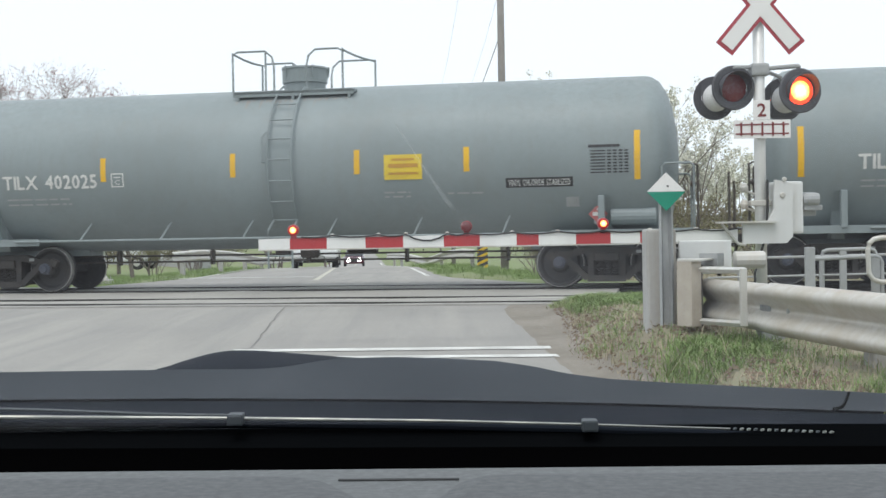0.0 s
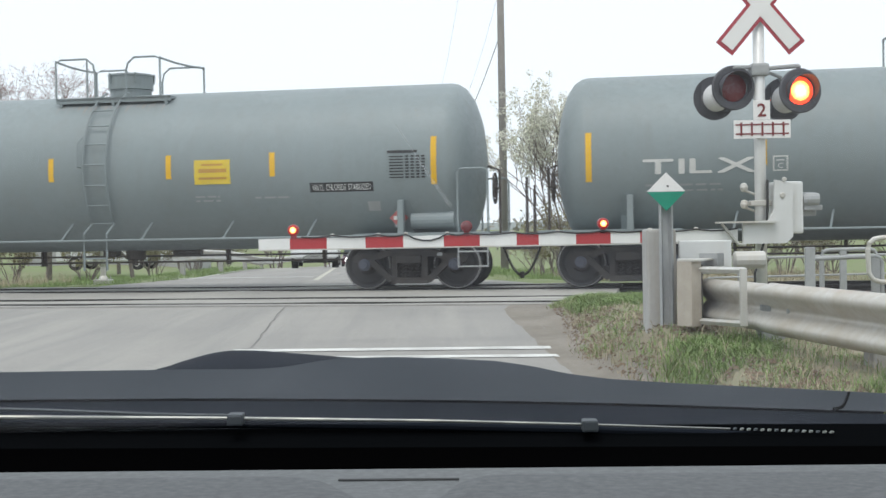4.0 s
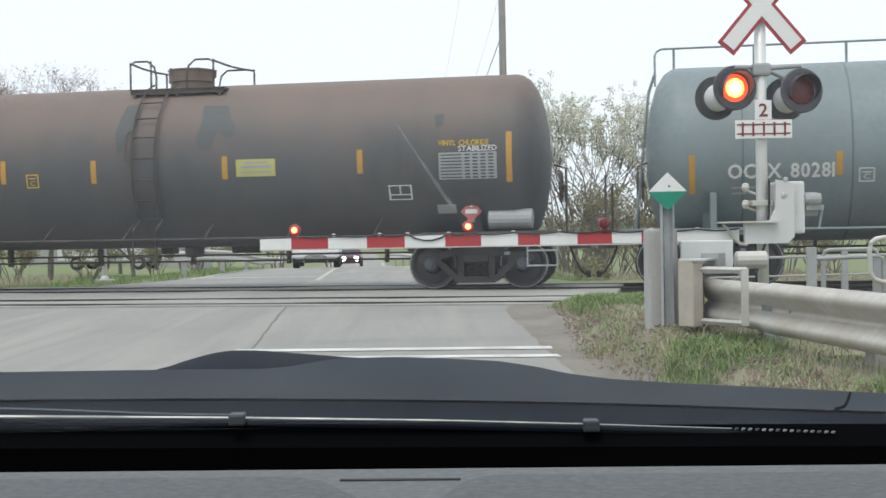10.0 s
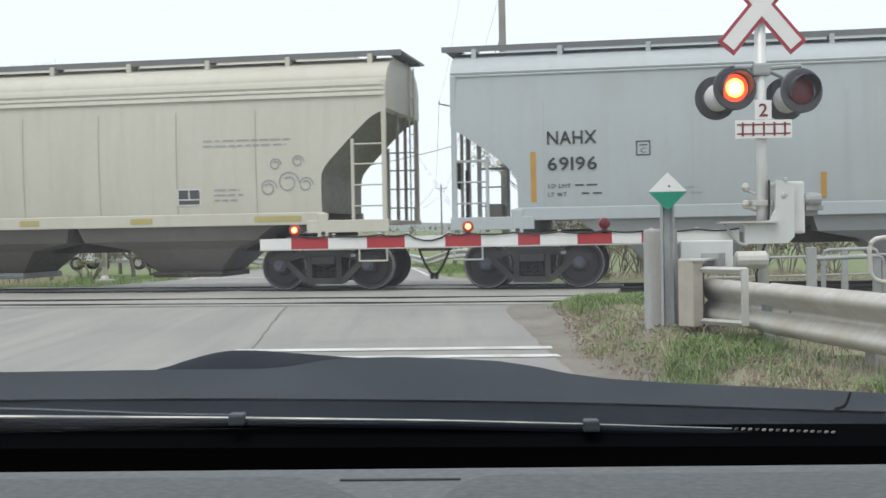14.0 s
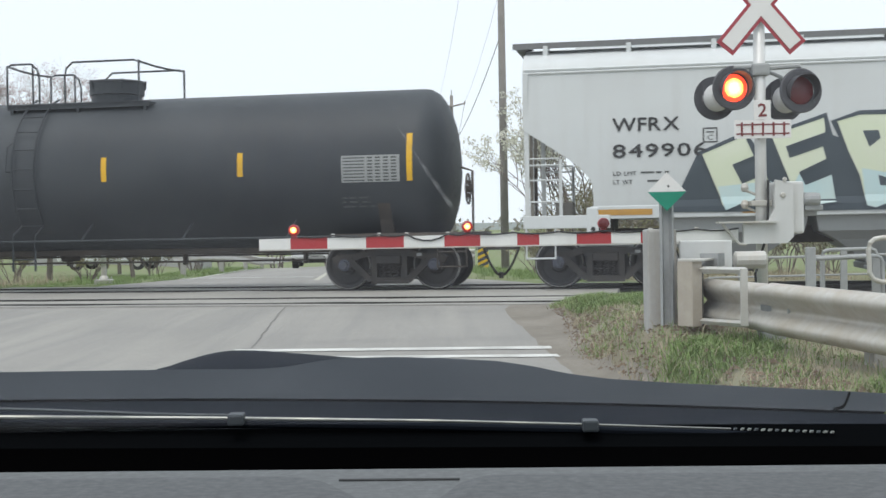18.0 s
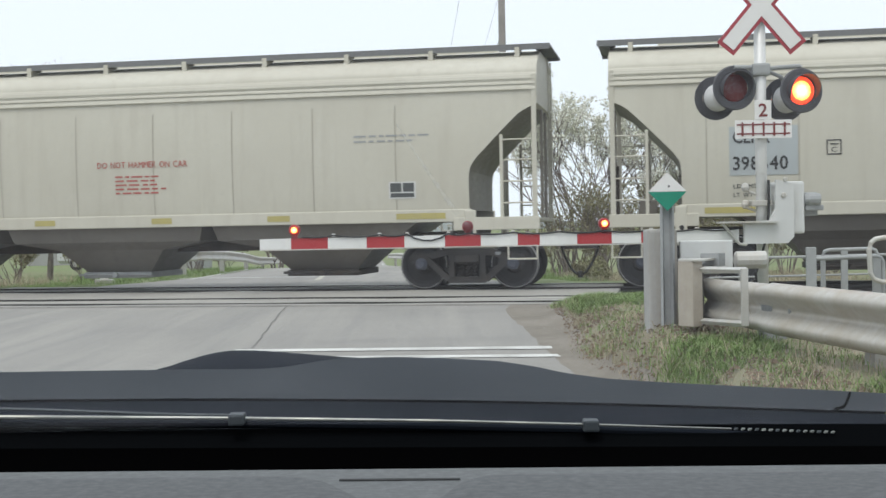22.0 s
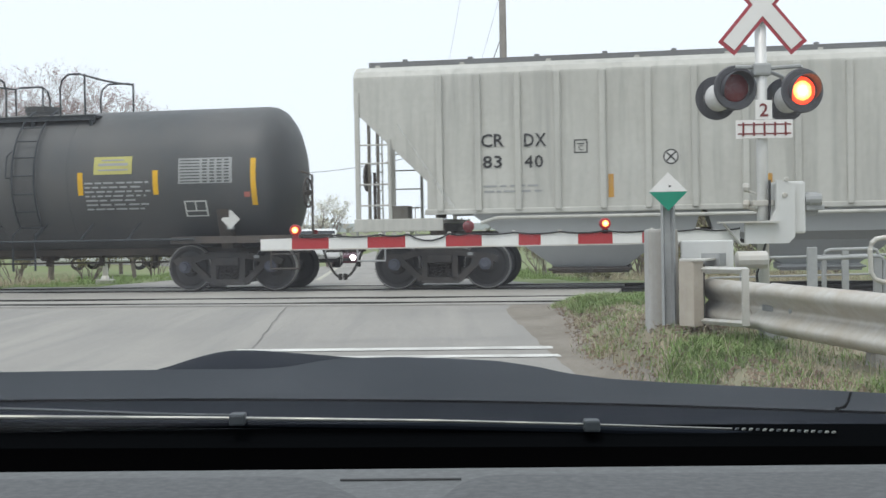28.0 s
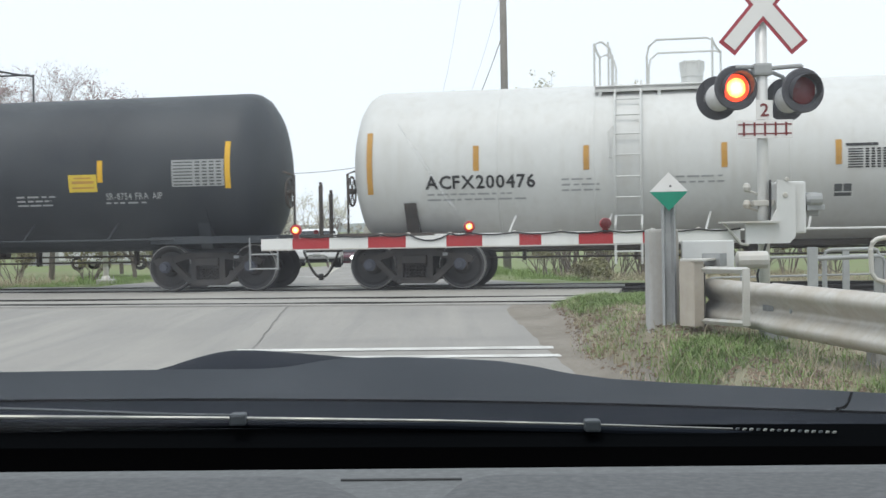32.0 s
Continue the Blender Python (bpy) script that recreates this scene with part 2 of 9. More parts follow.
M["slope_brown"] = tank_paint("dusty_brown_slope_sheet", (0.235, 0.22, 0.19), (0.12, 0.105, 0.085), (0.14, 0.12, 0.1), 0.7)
M["pocket_grime"] = tank_paint("grimy_pocket", (0.17, 0.158, 0.14), (0.11, 0.10, 0.088), (0.12, 0.108, 0.095), 0.6)
M["seam_dust"] = tank_paint("dusty_weld_seam", (0.41, 0.385, 0.32), (0.34, 0.315, 0.26), (0.36, 0.33, 0.27), 0.6)
M["seam_slate"] = tank_paint("dark_weld_band", (0.135, 0.16, 0.165), (0.10, 0.12, 0.12), (0.13, 0.14, 0.14), 0.6)
M["hatch_grey"] = surface("roof_walkway_grating", (0.165, 0.17, 0.175), (0.14, 0.14, 0.14), 0.7, scale=3)
M["mark_yellow"] = surface("yellow_reflector", (0.72, 0.42, 0.02), (0.55, 0.32, 0.03), 0.5, scale=3, fine=20, bump=0)
M["mark_orange"] = surface("faded_orange_reflector", (0.50, 0.27, 0.05), (0.36, 0.2, 0.06), 0.55, scale=3, fine=20, bump=0)
M["plate_yellow"] = surface("yellow_notice", (0.68, 0.50, 0.05), (0.5, 0.37, 0.06), 0.55, scale=3, fine=20, bump=0)
M["plate_pale"] = surface("faded_yellow_notice", (0.46, 0.44, 0.15), (0.4, 0.36, 0.12), 0.55, scale=3, fine=20, bump=0)
M["paint_white"] = surface("white_lettering", (0.62, 0.62, 0.60), (0.5, 0.5, 0.48), 0.6, scale=3, fine=20, bump=0)
M["paint_grey"] = surface("faint_grey_lettering", (0.33, 0.34, 0.34), (0.26, 0.27, 0.27), 0.6, scale=3, fine=20, bump=0)
M["paint_black"] = surface("black_lettering", (0.03, 0.03, 0.032), (0.05, 0.05, 0.05), 0.6, scale=3, fine=20, bump=0)
M["paint_red"] = surface("faded_red_lettering", (0.42, 0.10, 0.09), (0.4, 0.2, 0.16), 0.6, scale=3, fine=20, bump=0)
M["paint_yellow"] = surface("yellow_lettering", (0.62, 0.40, 0.04), (0.45, 0.3, 0.05), 0.6, scale=3, fine=20, bump=0)
M["placard_red"] = surface("flammable_placard", (0.42, 0.13, 0.12), (0.32, 0.1, 0.1), 0.5, scale=5, bump=0)
M["dark_patch"] = surface("dark_repaint", (0.075, 0.08, 0.08), (0.09, 0.095, 0.095), 0.6, scale=3, bump=0)
M["graf_pale"] = surface("whitish_green_spray", (0.68, 0.72, 0.58), (0.60, 0.67, 0.47), 0.5, scale=1.2, bump=0)
M["graf_green"] = surface("pale_green_spray", (0.52, 0.60, 0.36), (0.60, 0.66, 0.46), 0.5, scale=1.2, bump=0)
M["graf_blue"] = surface("pale_blue_spray", (0.50, 0.66, 0.68), (0.62, 0.70, 0.66), 0.5, scale=1.6, bump=0)
M["graf_dark"] = surface("dark_slate_spray", (0.05, 0.065, 0.08), (0.08, 0.1, 0.115), 0.5, scale=1.2, bump=0)
M["graf_sky"] = surface("bright_blue_spray", (0.16, 0.42, 0.70), (0.35, 0.58, 0.78), 0.5, scale=0.8, bump=0)
M["graf_navy"] = surface("deep_blue_spray", (0.03, 0.10, 0.30), (0.02, 0.06, 0.2), 0.5, scale=0.8, bump=0)
M["board_navy"] = surface("navy_emblem_board", (0.045, 0.055, 0.12), (0.035, 0.04, 0.09), 0.5, scale=3, bump=0)
M["graf_teal"] = surface("faded_teal_spray", (0.05, 0.16, 0.17), (0.04, 0.11, 0.12), 0.6, scale=2, bump=0)
M["graf_pink"] = surface("red_spray", (0.45, 0.06, 0.07), (0.5, 0.2, 0.2), 0.6, scale=2, bump=0)
M["dash"] = surface("dashboard_vinyl", (0.108, 0.115, 0.119), (0.09, 0.096, 0.10), 0.62, scale=3, fine=160, amount=0.4, bump=0.04)
# near black: the shade of a recess is put into the colour
M["dash_black"] = surface("recess_shade_black", (0.0006, 0.0006, 0.0007), (0.0010, 0.0011, 0.0012), 0.97, scale=3, fine=120, bump=0.0, spec=0.005)
M["cowl_navy"] = surface("dark_navy_cowl", (0.0085, 0.0115, 0.0175), (0.012, 0.0155, 0.0215), 0.9, scale=3, fine=120, bump=0.0, spec=0.08)
M["hood"] = surface("dark_blue_grey_bonnet", (0.0065, 0.0110, 0.0175), (0.0125, 0.0180, 0.0250), 0.66, scale=5.0, fine=500, amount=0.8, bump=0.0, spec=0.085)
# a step lighter, for the less shaded lip of the same recess
M["trough_grey"] = surface("trough_lip_shade", (0.0020, 0.0025, 0.003), (0.003, 0.0035, 0.004), 0.95, scale=3, fine=120, bump=0.0, spec=0.01)
# dashboard vinyl toned down: the shade of the tilted pads put into colour
M["dash_pad"] = surface("shade_toned_vinyl_pad", (0.084, 0.089, 0.094), (0.072, 0.076, 0.080), 0.66, scale=5, fine=160, amount=0.4, bump=0.04)
M["dash_seam"] = surface("dark_vinyl_seam", (0.05, 0.052, 0.055), (0.07, 0.072, 0.075), 0.8, scale=8, bump=0)
M["mark_pale"] = surface("faded_ochre_reflector", (0.43, 0.37, 0.13), (0.36, 0.32, 0.15), 0.55, scale=3, fine=20, bump=0)
M["chrome"] = surface("bright_trim", (0.34, 0.35, 0.32), (0.16, 0.17, 0.17), 0.45, metal=0.5, scale=9, amount=0.9, bump=0)
M["cabin"] = surface("dark_cabin_lining", (0.04, 0.04, 0.042), rough=0.9)
M["car_white"] = surface("white_car_paint", (0.72, 0.73, 0.74), (0.66, 0.66, 0.66), 0.25, scale=1, bump=0)
M["car_maroon"] = surface("dark_maroon_car_paint", (0.10, 0.035, 0.05), (0.08, 0.03, 0.04), 0.25, scale=1, bump=0)
M["car_glass"] = surface("dark_car_glass", (0.03, 0.035, 0.04), rough=0.08, bump=0, spec=0.6)
M["car_black"] = surface("black_bumper_plastic", (0.03, 0.03, 0.032), rough=0.6)
M["siding"] = surface("pale_siding", (0.36, 0.36, 0.35), (0.3, 0.3, 0.29), 0.7, scale=1)
M["roofing"] = surface("grey_shingles", (0.20, 0.19, 0.18), (0.14, 0.135, 0.13), 0.9, scale=2)
M["field"] = surface("far_field", (0.15, 0.205, 0.075), (0.18, 0.185, 0.095), 0.95, scale=0.22, fine=2.2, amount=0.95, bump=0.5)
M["far_wood"] = surface("far_bare_woods", (0.26, 0.25, 0.22), (0.2, 0.2, 0.17), 0.95, scale=0.2, fine=2, bump=0)


def film_of_dust(name, amount):
    """Nearly clear: a thin trace of dust that lets most light through."""
    mat = bpy.data.materials.new(name)
    nt, bsdf = nodes_of(mat)
    bsdf.inputs["Base Color"].default_value = (0.8, 0.82, 0.84, 1)
    bsdf.inputs["Roughness"].default_value = 0.9
    nt.links.new(spread(nt, noisy(nt, place_of(nt, (1, 1, 1)), 140.0), 0.35, 0.7, 0.0, amount), bsdf.inputs["Alpha"])
    return mat


M["smear"] = film_of_dust("dust_trace", 0.26)


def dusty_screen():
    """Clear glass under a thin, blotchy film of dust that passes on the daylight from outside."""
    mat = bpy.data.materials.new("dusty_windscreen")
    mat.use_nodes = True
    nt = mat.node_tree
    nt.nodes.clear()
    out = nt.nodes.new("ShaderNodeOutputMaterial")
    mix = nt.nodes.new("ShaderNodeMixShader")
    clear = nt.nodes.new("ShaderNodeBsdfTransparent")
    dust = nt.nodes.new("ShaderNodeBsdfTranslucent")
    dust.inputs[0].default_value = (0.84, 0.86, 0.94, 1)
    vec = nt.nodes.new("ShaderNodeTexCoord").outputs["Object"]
    # film also stands in for a haze that lifts the darks
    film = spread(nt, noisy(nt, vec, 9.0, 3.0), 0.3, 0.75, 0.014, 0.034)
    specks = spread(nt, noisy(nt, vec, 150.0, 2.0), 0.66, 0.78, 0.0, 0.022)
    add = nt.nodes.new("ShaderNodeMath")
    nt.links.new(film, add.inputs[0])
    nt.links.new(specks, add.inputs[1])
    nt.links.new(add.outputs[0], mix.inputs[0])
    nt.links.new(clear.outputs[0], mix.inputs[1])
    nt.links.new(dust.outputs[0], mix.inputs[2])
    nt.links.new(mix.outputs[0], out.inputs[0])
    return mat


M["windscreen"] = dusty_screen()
M["clip_grey"] = surface("grey_clip_plastic", (0.055, 0.066, 0.075), (0.045, 0.053, 0.06), 0.6, scale=9, bump=0)
M["rust_run"] = surface("rusty_run_off", (0.245, 0.235, 0.218), (0.225, 0.24, 0.24), 0.6, scale=3.0, fine=12, amount=0.9, bump=0)

# ---- mesh helpers
def part(name, bm, material, parent=None, label="", smooth=False):
    me = bpy.data.meshes.new(name)
    bm.to_mesh(me)
    bm.free()
    me.materials.append(M[material])
    if smooth:
        me.shade_smooth()
    ob = new(name, me)
    ob.parent = parent
    return tagged(ob, label)


def reuse(name, ob, parent, m=None, label=""):
    """Another object on the mesh of ob."""
    made = new(name, ob.data)
    made.parent = parent
    if m is not None:
        made.matrix_basis = m
    return tagged(made, label)


def thing(name, m, label, category, group="", kind=""):
    ob = new(name)
    ob.empty_display_size = 0.2
    ob.matrix_basis = m
    return tagged(ob, label, category, group, kind)


def box(bm, x0, x1, y0, y1, z0, z1, bevel=0.0):
    b = min(bevel, (x1 - x0) / 2.01, (y1 - y0) / 2.01, (z1 - z0) / 2.01)
    if b <= 0:
        vs = [bm.verts.new((x, y, z)) for x in (x0, x1) for y in (y0, y1) for z in (z0, z1)]
        for f in ((0, 1, 3, 2), (4, 6, 7, 5), (0, 4, 5, 1), (2, 3, 7, 6), (0, 2, 6, 4), (1, 5, 7, 3)):
            bm.faces.new([vs[i] for i in f])
        return
    tmp = bmesh.new()
    box(tmp, x0, x1, y0, y1, z0, z1)
    bmesh.ops.bevel(tmp, geom=tmp.edges[:], offset=b, segments=2, affect="EDGES", profile=0.6)
    joined(bm, tmp)


def joined(bm, other, m=None):
    vs = {}
    for v in other.verts:
        vs[v] = bm.verts.new(m @ v.co if m else v.co)
    for f in other.faces:
        bm.faces.new([vs[v] for v in f.verts])
    other.free()


def tube(bm, pts, r, seg=8, r_end=None, caps=True):
    """A round bar along a line of points."""
    pts = [Vector(p) for p in pts]
    rings = []
    up = Vector((0.123, 0.31, 0.94))
    for i, p in enumerate(pts):
        d = (pts[min(i + 1, len(pts) - 1)] - pts[max(i - 1, 0)]).normalized()
        a = d.cross(up)
        if a.length < 0.05:
            a = d.cross(Vector((1, 0, 0)))
        a.normalize()
        b = d.cross(a)
        rr = r if r_end is None else r + (r_end - r) * i / (len(pts) - 1)
        rings.append([bm.verts.new(p + (a * math.cos(k * 2 * math.pi / seg) + b * math.sin(k * 2 * math.pi / seg)) * rr) for k in range(seg)])
    for p, q in zip(rings, rings[1:]):
        for k in range(seg):
            bm.faces.new((p[k], p[(k + 1) % seg], q[(k + 1) % seg], q[k]))
    if caps:
        bm.faces.new(rings[0][::-1])
        bm.faces.new(rings[-1])


def lathe(bm, profile, seg=32, axis="x", centre=(0, 0, 0)):
    """Turns (along, radius) points round an axis."""
    rings = []
    for a, r in profile:
        ring = []
        for k in range(seg):
            c, s = math.cos(k * 2 * math.pi / seg) * r, math.sin(k * 2 * math.pi / seg) * r
            p = {"x": (a, c, s), "y": (c, a, s), "z": (c, s, a)}[axis]
            ring.append(bm.verts.new(Vector(p) + Vector(centre)))
        rings.append(ring)
    for p, q in zip(rings, rings[1:]):
        for k in range(seg):
            bm.faces.new((p[k], p[(k + 1) % seg], q[(k + 1) % seg], q[k]))
    bm.faces.new(rings[0][::-1])
    bm.faces.new(rings[-1])
    bmesh.ops.recalc_face_normals(bm, faces=bm.faces)


def prism(bm, outline, lo, hi, axis="y"):
    """An outline pushed along an axis. axis y: outline in x, z; axis x: in y, z; axis z: in x, y."""
    def at(p, d):
        return {"y": (p[0], d, p[1]), "x": (d, p[0], p[1]), "z": (p[0], p[1], d)}[axis]
    a = [bm.verts.new(at(p, lo)) for p in outline]
    b = [bm.verts.new(at(p, hi)) for p in outline]
    n = len(outline)
    bm.faces.new(a)
    bm.faces.new(b[::-1])
    for i in range(n):
        bm.faces.new((a[i], b[i], b[(i + 1) % n], a[(i + 1) % n]))
    bmesh.ops.recalc_face_normals(bm, faces=bm.faces)


def sheet(bm, fn, us, vs, flip=False):
    """A grid of points fn(u, v)."""
    g = [[bm.verts.new(fn(u, v)) for v in vs] for u in us]
    for i in range(len(us) - 1):
        for j in range(len(vs) - 1):
            q = (g[i][j], g[i + 1][j], g[i + 1][j + 1], g[i][j + 1])
            bm.faces.new(q[::-1] if flip else q)


def steps(a, b, n):
    return [a + (b - a) * i / n for i in range(n + 1)]


# ---- letters: the built-in font, taken once, glyph by glyph
GLYPHS = {}
def glyphs():
    holder = {}
    for ch in "ABCDEFGHIJKLMNOPQRSTUVWXYZ0123456789-.":
        cu = bpy.data.curves.new("glyph", "FONT")
        cu.body = ch
        cu.resolution_u = 2
        holder[ch] = new("glyph", cu)
    dg = bpy.context.evaluated_depsgraph_get()
    for ch, ob in holder.items():
        me = bpy.data.meshes.new_from_object(ob.evaluated_get(dg))
        xs = [v.co.x for v in me.vertices]
        lo, hi = min(xs), max(xs)
        GLYPHS[ch] = ([(v.co.x - lo, v.co.y) for v in me.vertices], [tuple(p.vertices) for p in me.polygons], hi - lo)
        bpy.data.meshes.remove(me)
        cu = ob.data
        bpy.data.objects.remove(ob)
        bpy.data.curves.remove(cu)
glyphs()


def lettering(bm, text, x0, x1, z0, z1, put, bold=0.0, slant=0.0):
    """Writes text into the box x0..x1, z0..z1 of a side; put(x, z) gives the place in space."""
    pen, run = 0.0, []
    for ch in text:
        if ch == " ":
            pen += 0.42
            continue
        vs, fs, w = GLYPHS[ch]
        run.append((pen, vs, fs))
        pen += w + 0.11
    pen -= 0.11
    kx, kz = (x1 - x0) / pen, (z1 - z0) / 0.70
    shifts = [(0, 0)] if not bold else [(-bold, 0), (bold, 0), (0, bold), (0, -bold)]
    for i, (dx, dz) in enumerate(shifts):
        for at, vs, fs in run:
            made = [bm.verts.new(put(x0 + (at + x) * kx + dx + slant * z * kz, z0 + z * kz + dz, 0.0006 * i)) for x, z in vs]
            for f in fs:
                try:
                    bm.faces.new([made[k] for k in f])
                except ValueError:
                    pass


def words_of(text, x0, x1):
    """Each word of a line with the stretch of x0..x1 that it takes."""
    pen, spans = 0.0, []
    for word in text.split(" "):
        begin = pen
        for ch in word:
            pen += GLYPHS[ch][2] + 0.11
        spans.append((word, begin, pen - 0.11))
        pen += 0.42
    k = (x1 - x0) / spans[-1][2]
    return [(word, x0 + a * k, x0 + b * k) for word, a, b in spans]


# ---- the lie of the land: x to the right, y along the view, z from the rail's top
TURN = 10.273
CT, ST = math.cos(radians(TURN)), math.sin(radians(TURN))
NEAR_RAIL = 24.555
ROAD_LEAN = -0.0602


def on_track(s, o, z=0.0):
    """s along the track to the right, o across it, away from the camera, from the near rail of the far track."""
    return Vector((s * CT + o * ST, NEAR_RAIL - s * ST + o * CT, z))


def across(x, y):
    return x * ST + (y - NEAR_RAIL) * CT


def ease(v, a, b):
    k = min(max((v - a) / (b - a), 0.0), 1.0)
    return k * k * (3 - 2 * k)


def road_z(x, y):
    """Height of the road: nearly level at the stop line, a low hump at the rails, then falling away."""
    o = across(x, y)
    z = -0.035
    z -= 0.085 * ease(-o, 5.5, 12.5)
    far = max(o - 4.0, 0.0)
    z -= 0.0135 * min(far, 20.0) + 0.028 * min(max(far - 20.0, 0.0), 80.0) + 0.012 * min(max(far - 100, 0), 150)
    return z


def road_mid(y):
    return -2.06 + ROAD_LEAN * (y - 12.5)


def road_edges(y):
    """Left and right edge of the asphalt at distance y, flared at the crossing."""
    m = road_mid(y)
    half = 3.25
    o = across(m, y)
    flare = 1.9 * math.exp(-((o - 0.5) / 4.2) ** 2) if o > -4 else 1.9 * math.exp(-((o + 4) / 2.0) ** 2) * math.exp(-((4.5) / 4.2) ** 2)
    left_flare = 2.5 * math.exp(-((o + 2.0) / 9.0) ** 2)
    near = 1.166 - 0.033 * (y - 10.7)
    k = 1 - ease(y, 13.5, 18.0)
    return m - half - left_flare, (m + half + flare * 0.9) * (1 - k) + near * k


def ground_z(x, y):
    z = road_z(x, y) - 0.03
    l, r = road_edges(min(max(y, 0), 160))
    out = max(x - r, l - x, 0.0)
    o = across(x, y)
    near_track = math.exp(-((o + 1.5) / 5.0) ** 2)
    if out > 0:
        bank = ease(y, 2.0, 5.0) * (1 - ease(y, 16.0, 21.0)) if x > 0 else 0.0
        fall = 0.9 if o < -6 else 0.35
        z -= (fall * ease(out, 1.2, 5.0)) * (1 - near_track) * (1 if o < -6 or o > 4 else 0) * (1 - bank)
        z -= 0.10 * near_track * ease(out, 0.0, 0.6) * (1 - bank)
        steep = ease(y, 10.0, 15.0)
        z += (0.41 + 0.09 * ease(y, 8.0, 9.4) - 0.20 * steep) * bank * ease(out, 0.10 + 0.12 * steep, 0.52 + 0.55 * steep) - 0.6 * bank * ease(out, 2.2, 6.0)
        if o > 6:
            # the land beside the far road does not fall with it
            z += (-0.30 - road_z(x, y)) * 0.75 * ease(out, 2.0, 14.0)
        z += 0.09 * noise.noise((x * 0.7, y * 0.7, 0)) * ease(out, 0.1, 0.8)
        z += 0.02 * noise.noise((x * 3, y * 3, 4)) * ease(out, 0.1, 0.5)
    return z


bm = bmesh.new()
def axis_steps(stops):
    out = []
    for (a, n), (b, _) in zip(stops, stops[1:]):
        out += steps(a, b, n)[:-1]
    return out + [stops[-1][0]]
gx = axis_steps([(-3000, 8), (-300, 12), (-60, 20), (-20, 26), (-6, 18), (0.8, 70), (6, 20), (16, 14), (60, 12), (300, 8), (3000, 1)])
gy = axis_steps([(-400, 6), (-10, 10), (5, 46), (14, 30), (22, 26), (32, 30), (60, 30), (120, 20), (320, 14), (4500, 1)])
sheet(bm, lambda y, x: (x, y, ground_z(x, y)), gy, gx, True)
for f in bm.faces:
    f.material_index = 1 if f.calc_center_median().y > 27 else 0
ground = tagged(part("ground", bm, "soil", None, "rough spring verge with new grass and bare soil", True), category="ground", kind="structure")
ground.data.materials.append(M["field"])

bm = bmesh.new()
ry = axis_steps([(-30, 10), (4, 20), (14, 20), (20, 24), (34, 20), (60, 20), (120, 14), (330, 1)])
def road_point(y, k):
    l, r = road_edges(y)
    x = l + (r - l) * k
    rough_edge = 0.10 * noise.noise((y * 1.3, k * 9, 2)) if k in (0.0, 1.0) else 0.0
    return (x + rough_edge, y, road_z(x, y))
sheet(bm, road_point, ry, steps(0, 1, 14), True)
road = tagged(part("road", bm, "asphalt", None, "worn grey asphalt road running over the level crossing", True), category="road", kind="structure")

# dirt shoulder on the near right side and a patch on the near left
bm = bmesh.new()
def shoulder_point(y, k):
    r = road_edges(y)[1]
    w = 0.42 + 0.34 * ease(y, 12.0, 15.0) + 0.16 * noise.noise((y * 0.9, 0, 1)) + 0.5 * math.exp(-((y - 19.5) / 2.2) ** 2)
    x = r - 0.06 + k * w + 0.05 * noise.noise((y * 2.1, k * 2, 7))
    return (x, y, max(ground_z(x, y) + 0.03 - 0.07 * k ** 4, road_z(x, y) + 0.008 - 0.03 * (k == 0) - 0.05 * (k == 1)))
sheet(bm, shoulder_point, steps(3, 21.5, 60), steps(0, 1, 7), True)
part("shoulder", bm, "dirt", None, "bare dirt shoulder beside the asphalt", True)
tagged(bpy.data.objects["shoulder"], category="ground", kind="structure")
bm = bmesh.new()
sheet(bm, lambda y, k: (road_edges(y)[0] + 0.3 - k * (1.6 + 0.4 * noise.noise((y, k, 3))), y, max(ground_z(road_edges(y)[0] - k * 1.5, y), road_z(road_edges(y)[0], y) - 0.03) + 0.02), steps(8, 21, 24), steps(0, 1, 5))
part("shoulder", bm, "dirt", None, "bare dirt shoulder beside the asphalt", True)
tagged(bpy.data.objects["shoulder.001"], category="ground", kind="structure")

# painted lines
def flat_strip(name, corners, mat, label, lift=0.008, n=8):
    (xa, ya), (xb, yb), (xc, yc), (xd, yd) = corners
    bm = bmesh.new()
    def fn(u, v):
        x = (xa + (xb - xa) * u) * (1 - v) + (xd + (xc - xd) * u) * v
        y = (ya + (yb - ya) * u) * (1 - v) + (yd + (yc - yd) * u) * v
        return (x, y, road_z(x, y) + lift)
    sheet(bm, fn, steps(0, 1, n), steps(0, 1, 2))
    return tagged(part(name, bm, mat, None, label), category="road marking", kind="structure")
flat_strip("stop_line", [(-2.26, 13.52), (1.11, 13.25), (1.1, 12.99), (-2.22, 13.26)], "line_white", "worn white stop line painted on the asphalt")
flat_strip("stop_line", [(-2.15, 12.74), (1.1, 12.48), (1.12, 12.24), (-2.12, 12.5)], "line_white", "worn white stop line painted on the asphalt")
for a, b in ((31, 44), (44, 75), (75, 110), (110, 160), (160, 240)):
    flat_strip("centre_line", [(road_mid(a) - 0.05, a), (road_mid(b) - 0.05, b), (road_mid(b) + 0.09, b), (road_mid(a) + 0.09, a)], "line_yellow", "faded centre line of the road", n=14)
flat_strip("far_stop_line", [(-7.6, 35.5), (-3.6, 35.0), (-3.6, 34.6), (-7.6, 35.1)], "line_white", "worn white stop line beyond the rails")
